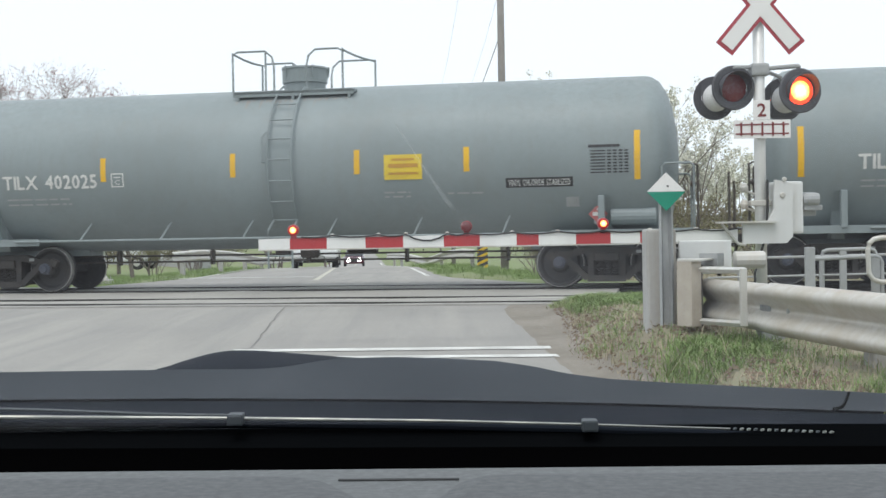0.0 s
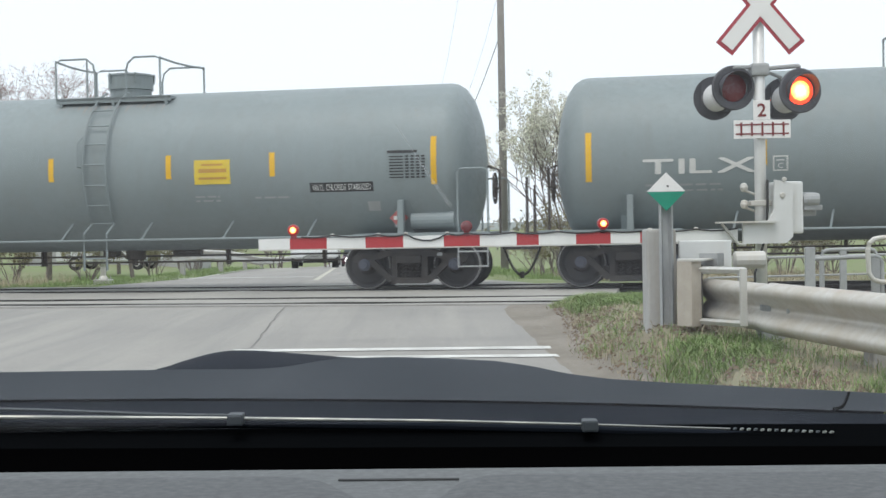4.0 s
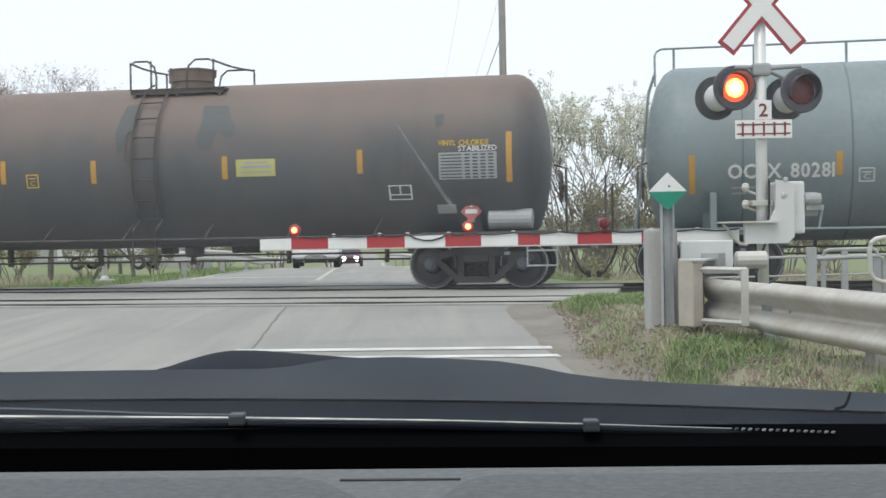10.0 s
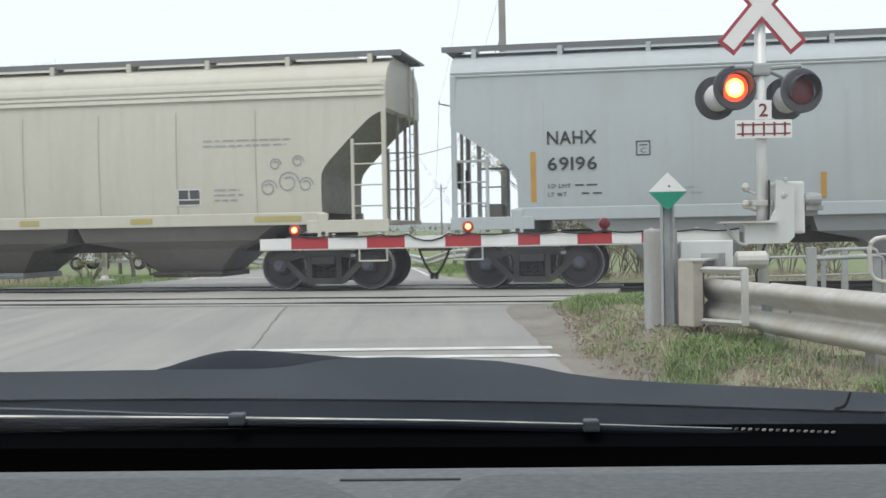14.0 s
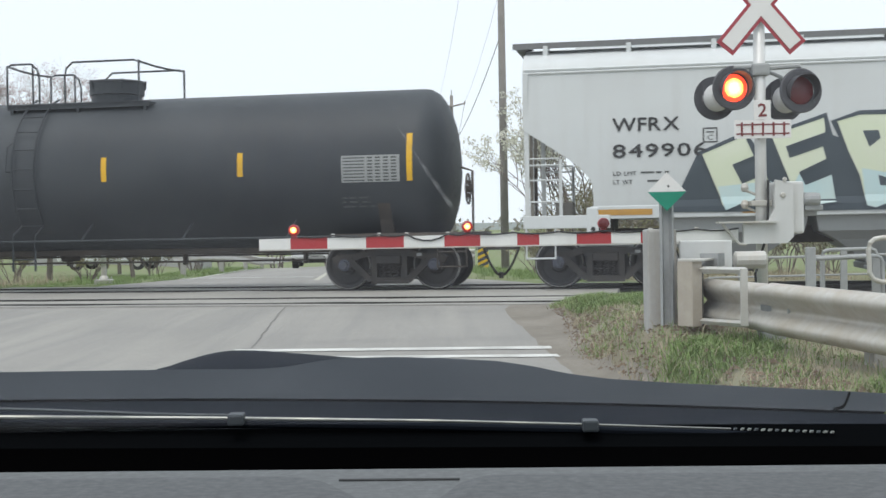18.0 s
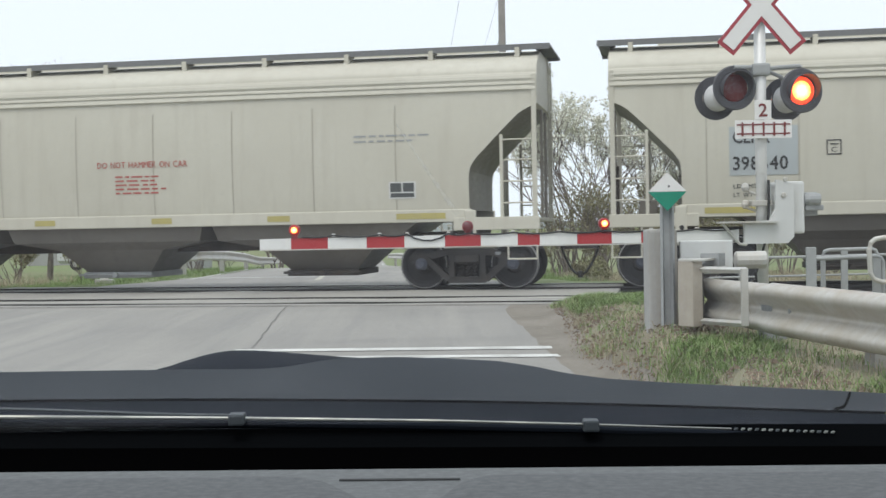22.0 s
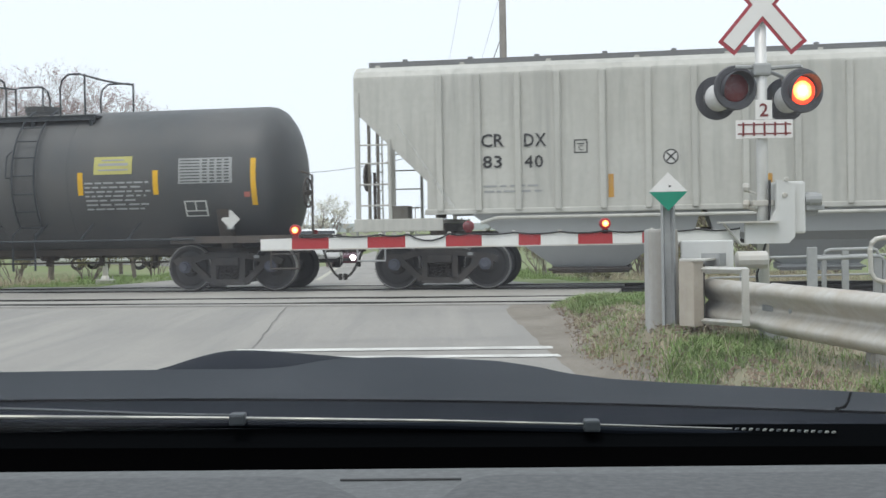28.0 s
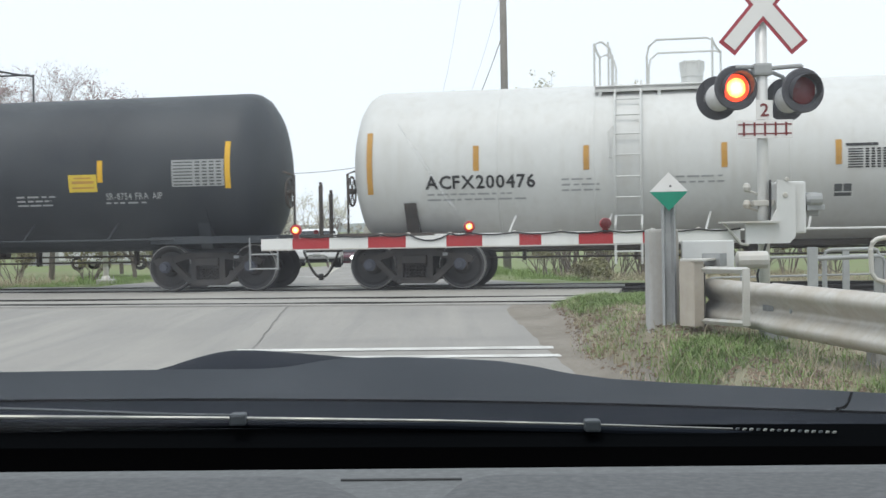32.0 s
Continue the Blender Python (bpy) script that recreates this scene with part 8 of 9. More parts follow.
b3 = pipe_barrier(pose(3.9, 13.0, 0), "low grey pipe barrier behind the gate")
bm = bmesh.new()
tube(bm, [(0.0, 0, -0.2), (0.0, 0, 0.80), (0.02, 0, 0.845), (0.07, 0, 0.862), (0.5, 0, 0.868), (0.55, 0, 0.85), (0.57, 0, 0.80), (0.57, 0, -0.2)], 0.02, 10)
part("loop", bm, "galv_dark", b3)
bm = bmesh.new()
box(bm, 0.19, 0.26, -0.015, 0.015, -0.2, 0.86, 0.006)
part("upright", bm, "galv_dark", b3)
b4 = pipe_barrier(pose(3.6, 16.2, 0), "long pipe fence behind the signal")
for z, r in ((0.70, 0.018), (0.46, 0.014)):
    bm = bmesh.new()
    tube(bm, [(-0.2, 0, z), (3.4, -0.3, z + 0.04)], r, 8)
    part("fence_rail", bm, "galv_dark", b4)
for k in range(4):
    bm = bmesh.new()
    tube(bm, [(0.2 + k * 1.05, -0.1 * k, 0.72), (0.2 + k * 1.05, -0.1 * k, -0.4)], 0.02, 8)
    part("upright", bm, "galv_dark", b4)

# ---- beyond the rails: guard rails, markers, poles, vehicles
far = thing("guard_rail", pose(0, 0, 0), "bent galvanised guard rail beyond the crossing", "guard rail", "guard rails")
bm = bmesh.new()
pts = [(1.15, 45.5), (0.75, 47.5), (0.13, 50), (-0.35, 53), (-0.74, 56), (-1.5, 62), (-2.45, 70), (-4.2, 95)]
w_beam(bm, pts, [0.23, 0.24, 0.12, -0.1, -0.28, -0.25, -0.3, -0.8], 0.34, 1)
part("beam", bm, "galv", far, "bent silver beam")
for x, y, z in ((0.95, 46.5, 0.2), (-0.2, 52, -0.05), (-1.4, 61, -0.25), (-2.4, 69, -0.3), (-3.3, 82, -0.5)):
    bm = bmesh.new()
    box(bm, x + 0.05, x + 0.2, y - 0.08, y + 0.08, z - 1.2, z + 0.15, 0.01)
    part("post", bm, "wood_grey", far)
far = thing("guard_rail", pose(0, 0, 0), "bent galvanised guard rail on the far verge", "guard rail", "guard rails")
bm = bmesh.new()
pts = [(-8.3, 38.5), (-7.7, 40), (-7.45, 43), (-7.45, 47), (-7.7, 52), (-8.6, 64), (-11, 100)]
w_beam(bm, pts, [0.42, 0.47, 0.38, 0.22, -0.02, -0.3, -0.9], 0.34, -1)
part("beam", bm, "galv", far, "bent silver beam")
for x, y, z in ((-8.0, 39.5, 0.45), (-7.6, 44, 0.35), (-7.7, 50, 0.0), (-8.2, 58, -0.15), (-9, 70, -0.4)):
    bm = bmesh.new()
    box(bm, x - 0.25, x - 0.1, y - 0.08, y + 0.08, z - 1.3, z + 0.15, 0.01)
    part("post", bm, "wood_grey", far)

mark = thing("hazard_marker", pose(1.5, 48, -0.4), "black and yellow striped hazard marker on a post", "road sign")
bm = bmesh.new()
box(bm, -0.2, 0.2, -0.01, 0.01, 0.02, 0.92)
board = part("board", bm, "sign_yellow", mark, "yellow board with black slanting stripes")
for k in range(4):
    bm = bmesh.new()
    z = 0.05 + k * 0.24
    lo, hi = 0.02, 0.92
    ps = [(-0.2, max(z - 0.05, lo)), (0.2, min(z + 0.14, hi)), (0.2, min(z + 0.27, hi)), (-0.2, min(z + 0.08, hi))]
    prism(bm, ps, -0.016, -0.012)
    part("stripe", bm, "lamp_black", board)
bm = bmesh.new()
tube(bm, [(0, 0.03, -0.5), (0, 0.03, 0.9)], 0.035, 8)
part("post", bm, "galv_dark", mark)


def utility_pole(x, y, base, top, r, arm=None, label="weathered wooden utility pole"):
    p = thing("utility_pole", pose(x, y, 0), label, "utility pole", "utility poles")
    bm = bmesh.new()
    tube(bm, [(0, 0, base - 1), (0, 0, (base + top) / 2), (0, 0, top)], r, 16, r * 0.72)
    part("pole", bm, "wood_pole", p, "", True)
    if arm:
        z, half = arm
        bm = bmesh.new()
        for sg in (-1, 1):
            tube(bm, [(0, -r, z - 0.1), (sg * half, -r, z + 0.12)], 0.06, 6)
            tube(bm, [(sg * half, -r, z + 0.12), (sg * half, -r, z + 0.3)], 0.05, 6)
        part("cross_arm", bm, "wood_pole", p)
        bm = bmesh.new()
        tube(bm, [(0, 0, top), (0, 0, top + 0.4)], 0.04, 6)
        part("pole_pin", bm, "galv_dark", p)
    return p


utility_pole(2.54, 52, -1.0, 15.5, 0.175)
utility_pole(0.79, 95, -2.2, 11.2, 0.17, (10.45, 1.0))
utility_pole(-0.36, 200, -4, 8.2, 0.16, (7.6, 0.9))
utility_pole(-7.6, 330, -4, 7.0, 0.16, (6.6, 0.9))
utility_pole(-15.5, 120, -3, 10.3, 0.13)
bm = bmesh.new()
def hung(a, b, sag, r):
    a, b = Vector(a), Vector(b)
    tube(bm, [a + (b - a) * t - Vector((0, 0, sag * 4 * t * (1 - t))) for t in steps(0, 1, 10)], r, 5)
for dx in (-1.0, 1.0):
    hung((2.54 + dx, 52, 15.0), (0.79 + dx, 95, 10.7), 0.8, 0.007)
    hung((0.79 + dx, 95, 10.7), (-0.36 + dx * 0.9, 200, 7.9), 0.9, 0.015)
    hung((-0.36 + dx, 200, 7.8), (-7.6 + dx, 330, 6.8), 0.9, 0.02)
hung((2.54, 52, 9.2), (0.79, 95, 7.4), 0.5, 0.018)
hung((0.79, 95, 7.4), (-15.5, 120, 6.7), 0.5, 0.025)
hung((-15.5, 120, 6.7), (-60, 150, 7.5), 0.8, 0.03)
hung((2.54, 52, 14.0), (3.4, 20, 15.5), 0.3, 0.007)
tagged(part("overhead_wires", bm, "wire", None, "thin black wires between the poles"), category="wire", kind="stuff")


def wheel_of(parent, x, y, r, w=0.22):
    bm = bmesh.new()
    lathe(bm, [(-w / 2, r * 0.6), (-w / 2, r * 0.93), (-w / 2 + 0.03, r), (w / 2 - 0.03, r), (w / 2, r * 0.93), (w / 2, r * 0.6)], 24, "x", (x, y, r))
    t = part("wheel", bm, "rubber", parent, "black road wheel")
    bm = bmesh.new()
    lathe(bm, [(-w / 2 - 0.004, 0.03), (-w / 2 - 0.01, r * 0.5), (-w / 2 + 0.02, r * 0.6), (w / 2 - 0.02, r * 0.6), (w / 2 + 0.01, r * 0.5), (w / 2 + 0.004, 0.03)], 18, "x", (x, y, r))
    part("rim", bm, "galv", t)


def loft(bm, rings):
    rows = [[bm.verts.new(p) for p in ring] for ring in rings]
    n = len(rows[0])
    for p, q in zip(rows, rows[1:]):
        for k in range(n):
            bm.faces.new((p[k], p[(k + 1) % n], q[(k + 1) % n], q[k]))
    bm.faces.new(rows[0][::-1])
    bm.faces.new(rows[-1])
    bmesh.ops.recalc_face_normals(bm, faces=bm.faces)


def ring_of(y, w, z0, z1, r=0.12):
    return [(-w + r, y, z0), (w - r, y, z0), (w, y, z0 + r), (w, y, z1 - r), (w - r, y, z1), (-w + r, y, z1), (-w, y, z1 - r), (-w, y, z0 + r)]


def pickup(m):
    """Own space: it faces -y."""
    v = thing("pickup_truck", m, "white pickup truck waiting beyond the rails", "truck", "waiting vehicles")
    bm = bmesh.new()
    loft(bm, [ring_of(-2.75, 0.86, 0.50, 0.86), ring_of(-2.68, 0.95, 0.42, 0.97), ring_of(-2.0, 0.99, 0.38, 1.03), ring_of(-1.2, 1.0, 0.38, 1.07), ring_of(0.9, 1.0, 0.38, 1.08), ring_of(2.7, 0.99, 0.38, 1.08), ring_of(2.8, 0.93, 0.42, 1.04)])
    part("body", bm, "car_white", v, "white body", False)
    bm = bmesh.new()
    loft(bm, [ring_of(-1.25, 0.90, 1.0, 1.09, 0.03), ring_of(-0.65, 0.80, 1.0, 1.62, 0.08), ring_of(0.5, 0.80, 1.0, 1.68, 0.1), ring_of(1.05, 0.86, 1.0, 1.09, 0.03)])
    cab = part("cab", bm, "car_white", v)
    bm = bmesh.new()
    loft(bm, [[(-0.84, -1.22, 1.12), (0.84, -1.22, 1.12), (0.73, -0.72, 1.58), (-0.73, -0.72, 1.58)], [(-0.84, -1.26, 1.13), (0.84, -1.26, 1.13), (0.73, -0.76, 1.59), (-0.73, -0.76, 1.59)]])
    part("windscreen", bm, "car_glass", cab, "dark windscreen")
    bm = bmesh.new()
    box(bm, -0.98, 0.98, -2.86, -2.62, 0.46, 0.78, 0.05)
    part("bumper", bm, "car_white", v)
    bm = bmesh.new()
    box(bm, -0.55, 0.55, -2.79, -2.70, 0.79, 0.90, 0.03)
    grille = part("grille", bm, "car_black", v, "black grille")
    bm = bmesh.new()
    box(bm, -0.16, 0.16, -2.885, -2.862, 0.50, 0.63)
    part("plate", bm, "paint_grey", grille)
    for sg in (-1, 1):
        bm = bmesh.new()
        box(bm, *sorted((sg * 0.60, sg * 0.90)), -2.78, -2.66, 0.79, 0.92, 0.03)
        part("headlight", bm, "galv", v, "unlit headlight")
        bm = bmesh.new()
        box(bm, *sorted((sg * 0.98, sg * 1.2)), -1.15, -1.0, 1.05, 1.27, 0.03)
        part("mirror", bm, "car_white", v)
        bm = bmesh.new()
        tube(bm, [(sg * 0.5, -2.90, 0.28), (sg * 0.42, -2.92, 0.50), (sg * 0.30, -2.92, 0.56), (0, -2.92, 0.57)], 0.035, 8)
        part("push_bar", bm, "chrome", v)
        for y in (-1.75, 1.75):
            wheel_of(v, sg * 0.86, y, 0.38, 0.28)
    bm = bmesh.new()
    box(bm, -0.9, 0.9, -2.4, 2.5, 0.24, 0.42, 0.04)
    part("underbody", bm, "car_black", v)
    return v


def sedan(m):
    v = thing("car", m, "dark maroon car with lit headlights coming up the road", "car", "waiting vehicles")
    bm = bmesh.new()
    loft(bm, [ring_of(-2.25, 0.72, 0.38, 0.66, 0.1), ring_of(-2.15, 0.84, 0.28, 0.76, 0.12), ring_of(-1.0, 0.89, 0.24, 0.90), ring_of(0.8, 0.89, 0.24, 0.95), ring_of(2.1, 0.86, 0.28, 0.95), ring_of(2.25, 0.76, 0.36, 0.85)])
    part("body", bm, "car_maroon", v, "dark maroon body")
    bm = bmesh.new()
    loft(bm, [ring_of(-1.05, 0.80, 0.85, 0.93, 0.03), ring_of(-0.3, 0.66, 0.85, 1.38, 0.08), ring_of(0.8, 0.66, 0.85, 1.42, 0.08), ring_of(1.6, 0.78, 0.85, 0.96, 0.03)])
    cab = part("cabin", bm, "car_glass", v, "dark glazed cabin")
    bm = bmesh.new()
    loft(bm, [ring_of(-0.28, 0.62, 1.37, 1.41, 0.015), ring_of(0.8, 0.64, 1.40, 1.45, 0.015)])
    part("roof", bm, "car_maroon", cab)
    bm = bmesh.new()
    box(bm, -0.45, 0.45, -2.28, -2.2, 0.42, 0.58, 0.03)
    part("grille", bm, "car_black", v)
    for sg in (-1, 1):
        bm = bmesh.new()
        lathe(bm, [(-2.30, 0.02), (-2.29, 0.15), (-2.25, 0.17), (-2.15, 0.15)], 18, "y", (sg * 0.44, 0, 0.60))
        part("headlight", bm, "headlight", v, "lit white headlight")
        for y in (-1.4, 1.35):
            wheel_of(v, sg * 0.78, y, 0.32, 0.2)
    return v


pickup(pose(-5.58, 55.7, road_z(-5.4, 54) + 0.0, 0, 0, 3.4))
SEDAN = sedan(pose(-9.18, 132, -2.2, 0, 0, 3.4))

# low building and a parked van far to the left
shed = thing("farm_building", pose(-22.5, 92, 0), "long low pale building with a grey roof", "building")
bm = bmesh.new()
box(bm, -7, 5, -3, 3, -2.5, 1.9)
part("wall", bm, "siding", shed)
bm = bmesh.new()
prism(bm, [(-3.4, 1.9), (3.4, 1.9), (0, 3.1)], -7.3, 5.3, "x")
part("roof", bm, "roofing", shed)
for x in (-5.2, -2.4, 0.6, 3.2):
    bm = bmesh.new()
    box(bm, x - 0.5, x + 0.5, -3.05, -3.0, 0.2, 1.3)
    part("window", bm, "car_glass", shed)
van = thing("van", pose(-16.2, 62, -0.55, 0, 0, 80), "white van parked by the far field", "van")
bm = bmesh.new()
loft(bm, [ring_of(-2.5, 0.85, 0.4, 1.0), ring_of(-1.7, 0.95, 0.35, 1.2), ring_of(-0.9, 0.95, 0.35, 2.0), ring_of(2.5, 0.95, 0.35, 2.1), ring_of(2.6, 0.9, 0.4, 2.0)])
part("body", bm, "car_white", van)
for sg in (-1, 1):
    for y in (-1.6, 1.6):
        wheel_of(van, sg * 0.85, y, 0.34)

# ---- trees, brush and grass
def limb(bm, p, d, length, r, depth, rnd, tips, droop=0.0, seg=5, split=(2, 3), spread_=0.55):
    """A tapering limb that forks until it ends in twigs; tips collects the twig ends."""
    pts = [p]
    q = p.copy()
    dd = d.copy()
    n = 3 if depth > 1 else 2
    for k in range(n):
        dd = (dd + Vector((rnd.uniform(-1, 1), rnd.uniform(-1, 1), rnd.uniform(-0.6, 0.9))) * 0.16 + Vector((0, 0, -droop))).normalized()
        q = q + dd * (length / n)
        pts.append(q.copy())
    tube(bm, pts, r, seg if depth > 1 else 3, r * 0.62, caps=False)
    if depth <= 0:
        tips.append((pts[-1], dd))
        tips.append((pts[1], dd))
        return
    for k in range(rnd.randint(*split)):
        a = rnd.uniform(0, 2 * math.pi)
        t = rnd.uniform(0.55, 1.0) if k else 1.0
        at = pts[0].lerp(pts[-1], t) if t < 1 else pts[-1]
        side = Vector((math.cos(a), math.sin(a), rnd.uniform(-0.1, 0.5)))
        nd = (dd * (1 - spread_) + side * spread_).normalized()
        limb(bm, at, nd, length * rnd.uniform(0.62, 0.86), r * 0.60, depth - 1, rnd, tips, droop, max(seg - 1, 3), split, spread_)


def tree(name, m, seed, height, trunk_r, depth, label, leaf, leaf_size, per_tip, stems=1, split=(2, 3), lean=0.1, bark="bark", spread_=0.5, first=0.32):
    rnd = random.Random(seed)
    t = thing(name, m, label, "tree" if height > 3.5 else "shrub", "trees beyond the rails")
    tips = []
    bm = bmesh.new()
    for s in range(stems):
        a = rnd.uniform(0, 6.28)
        d = Vector((math.cos(a) * lean, math.sin(a) * lean, 1)).normalized()
        limb(bm, Vector((math.cos(a) * 0.12 * (stems > 1), math.sin(a) * 0.12 * (stems > 1), -0.4)), d, height * first, trunk_r * rnd.uniform(0.7, 1), depth, rnd, tips, 0.0, 7, split, spread_)
    part("trunk", bm, bark, t, "bare forking trunk and limbs", True)
    verts, faces = [], []
    for p, d in tips:
        for k in range(per_tip):
            c = p + Vector((rnd.uniform(-1, 1), rnd.uniform(-1, 1), rnd.uniform(-1, 1))) * leaf_size * 2.2
            u = Vector((rnd.uniform(-1, 1), rnd.uniform(-1, 1), rnd.uniform(-1, 1))).normalized() * leaf_size * rnd.uniform(0.5, 1.2)
            v = u.cross(Vector((rnd.uniform(-1, 1), rnd.uniform(-1, 1), rnd.uniform(-1, 1)))).normalized() * leaf_size * rnd.uniform(0.3, 0.7)
            i = len(verts)
            verts += [c - u, c + v, c + u, c - v]
            faces.append((i, i + 1, i + 2, i + 3))
    me = bpy.data.meshes.new("crown")
    me.from_pydata(verts, [], faces)
    me.materials.append(M[leaf])
    ob = new("crown", me)
    ob.parent = t
    tagged(ob, "scattered opening buds and small leaves", kind="stuff")
    return t


BARE = "bare spring tree with a haze of pinkish buds"
tree("tree", pose(-10.5, 42.5, -0.3), 3, 5.8, 0.10, 7, "small bare forking tree beside the far verge", "bud", 0.022, 2, split=(2, 3), spread_=0.42, first=0.30)
for x, y, h, s in ((-14.8, 55, 9.2, 4), (-18.2, 58, 10.6, 5), (-21.5, 60, 10.8, 6), (-17.0, 66, 11.4, 7), (-24.5, 66, 12.2, 8), (-12.4, 60, 8.2, 9), (-20.0, 54, 9.6, 10), (-16.3, 52, 8.2, 11), (-22.6, 57, 9.8, 12)):
    tree("tree", pose(x, y, -0.7), s, h * 1.24, 0.15, 7, BARE, "bud", 0.035, 4, split=(2, 3), spread_=0.5, first=0.26)
BLOOM = "many-stemmed shrub tree in pale blossom"
for x, y, h, s, n in ((4.6, 46, 7.2, 21, 6), (5.9, 47, 6.3, 22, 6), (7.1, 46.5, 6.6, 23, 5), (8.9, 45.5, 5.0, 24, 5), (10.4, 52, 4.4, 25, 4), (12.3, 56, 4.6, 26, 4)):
    tree("tree", pose(x, y, -0.4), s, h, 0.06, 4, BLOOM, "blossom", 0.055, 19, stems=n, lean=0.22, bark="twig", spread_=0.34, first=0.36)
for x, y, h, s, n in ((-8.2, 62, 4.2, 31, 5), (-6.5, 72, 4.6, 32, 5), (-9.6, 50, 3.0, 33, 4)):
    tree("tree", pose(x, y, -0.9), s, h, 0.06, 4, BLOOM, "blossom", 0.06, 5, stems=n, lean=0.25, bark="twig", spread_=0.36, first=0.34)
for x, y, h, s in ((3.2, 40, 2.0, 41), (5.2, 39, 2.2, 42), (7.4, 38, 2.4, 43), (9.6, 39, 2.2, 44), (11.8, 38, 2.2, 45), (14.5, 40, 2.4, 46), (6.4, 36, 1.3, 47), (4.2, 35.5, 1.1, 48), (4.0, 43, 2.6, 61), (5.4, 44, 2.9, 62), (6.8, 43, 2.7, 63), (8.3, 42.5, 2.8, 64), (10.8, 44, 2.8, 65), (13.2, 45, 2.8, 66), (16.5, 44, 2.8, 67), (4.4, 41.5, 3.4, 68), (5.6, 41, 3.8, 69), (6.9, 41, 3.6, 70), (8.2, 40.5, 3.3, 71), (9.6, 42, 3.4, 72), (11.2, 41.5, 3.0, 73), (12.9, 42, 3.0, 74), (5.0, 46.5, 4.2, 75), (7.6, 46.5, 4.2, 76)):
    tree("shrub", pose(x, y, -0.4), s, h, 0.03, 3, "low tangled spring brush", "brush", 0.05, 6, stems=7, lean=0.45, bark="twig", spread_=0.4, first=0.36)


def tufts(name, mat, spots, blades, size, label, seed):
    """Grass as one mesh: clumps of bent blades."""
    rnd = random.Random(seed)
    verts, faces = [], []
    for x, y, k in spots:
        z = ground_z(x, y) - 0.02
        for b in range(blades):
            bx, by = x + rnd.gauss(0, 0.07), y + rnd.gauss(0, 0.07)
            a = rnd.uniform(0, 6.28)
            h = size * k * rnd.uniform(0.5, 1.15)
            w = 0.0022 + 0.0014 * rnd.random() + 0.0006 * max(y - 10, 0) * 0.12
            lean = h * rnd.uniform(0.2, 1.3)
            dx, dy = math.cos(a), math.sin(a)
            px, py = -dy * w, dx * w
            i = len(verts)
            verts += [(bx - px, by - py, z), (bx + px, by + py, z), (bx + dx * lean * 0.4 + px * 0.8, by + dy * lean * 0.4 + py * 0.8, z + h * 0.6), (bx + dx * lean * 0.4 - px * 0.8, by + dy * lean * 0.4 - py * 0.8, z + h * 0.6), (bx + dx * lean, by + dy * lean, z + h * (0.95 - 0.25 * rnd.random()))]
            faces += [(i, i + 1, i + 2, i + 3), (i + 3, i + 2, i + 4)]
    me = bpy.data.meshes.new(name)
    me.from_pydata(verts, [], faces)
    me.materials.append(M[mat])
    return tagged(new(name, me), label, "grass", kind="stuff")


rnd = random.Random(77)
def verge(n, y0, y1, out0, out1, right=True, thin=0.0):
    spots = []
    while len(spots) < n:
        y = y0 + (y1 - y0) * rnd.random()
        l, r = road_edges(y)
        o = out0 + (out1 - out0) * rnd.random()
        x = r + o if right else l - o
        if right and 12 < y < 22 and o < out0 + 0.4 * ease(y, 12, 16.5):
            continue
        patchy = noise.noise((x * 0.9, y * 0.6, 11))
        if patchy > thin or rnd.random() < 0.12:
            spots.append((x, y, 0.7 + 0.7 * rnd.random() + patchy * 0.4))
    return spots
tufts("green_grass", "grass", verge(6800, 5.0, 20.5, 0.30, 2.6, True, 0.05), 15, 0.085, "fresh green grass on the near verge", 1)
tufts("dry_grass", "dry_grass", verge(5200, 5.0, 20.5, 0.24, 3.0, True, -0.55), 8, 0.07, "dry straw litter on the near verge", 2)
tufts("dry_grass", "dry_grass", verge(60, 6.0, 10.5, 0.55, 1.6, True, -0.5), 3, 0.24, "tall dry stalks below the guard rail", 3)
tufts("green_grass", "grass", verge(2800, 29, 58, 0.1, 8.0, False, -0.5), 9, 0.16, "green grass on the far verge", 4)
tufts("dry_grass", "dry_grass", verge(900, 26, 48, 6.5, 14.0, False, -0.2), 9, 0.42, "dry reeds beyond the rails", 5)
tufts("green_grass", "grass", verge(1500, 29, 60, 0.1, 7.0, True, -0.1), 9, 0.22, "green grass on the far verge", 6)
tufts("dry_grass", "dry_grass", verge(1000, 29, 44, 4.0, 13.0, True, -0.2), 9, 0.4, "dry reeds beyond the rails", 7)
tufts("green_grass", "grass", [(x, y, k) for x, y, k in verge(420, 12, 22, 0.3, 2.5, False, -0.1)], 9, 0.12, "thin grass on the near left verge", 8)

for x, y, h, s in ((-16.5, 48, 2.2, 51), (-14.2, 50, 2.0, 52), (-19.0, 47, 2.2, 53), (-12.0, 52, 1.9, 54), (-21.5, 50, 2.4, 55), (-10.2, 58, 1.8, 56)):
    tree("shrub", pose(x, y, -0.5), s, h, 0.03, 3, "low tangled spring brush", "brush", 0.06, 7, stems=8, lean=0.45, bark="twig", spread_=0.4, first=0.36)

# clods, leaf litter and small stones on the bare slope
verts, faces = [], []
rnd = random.Random(31)
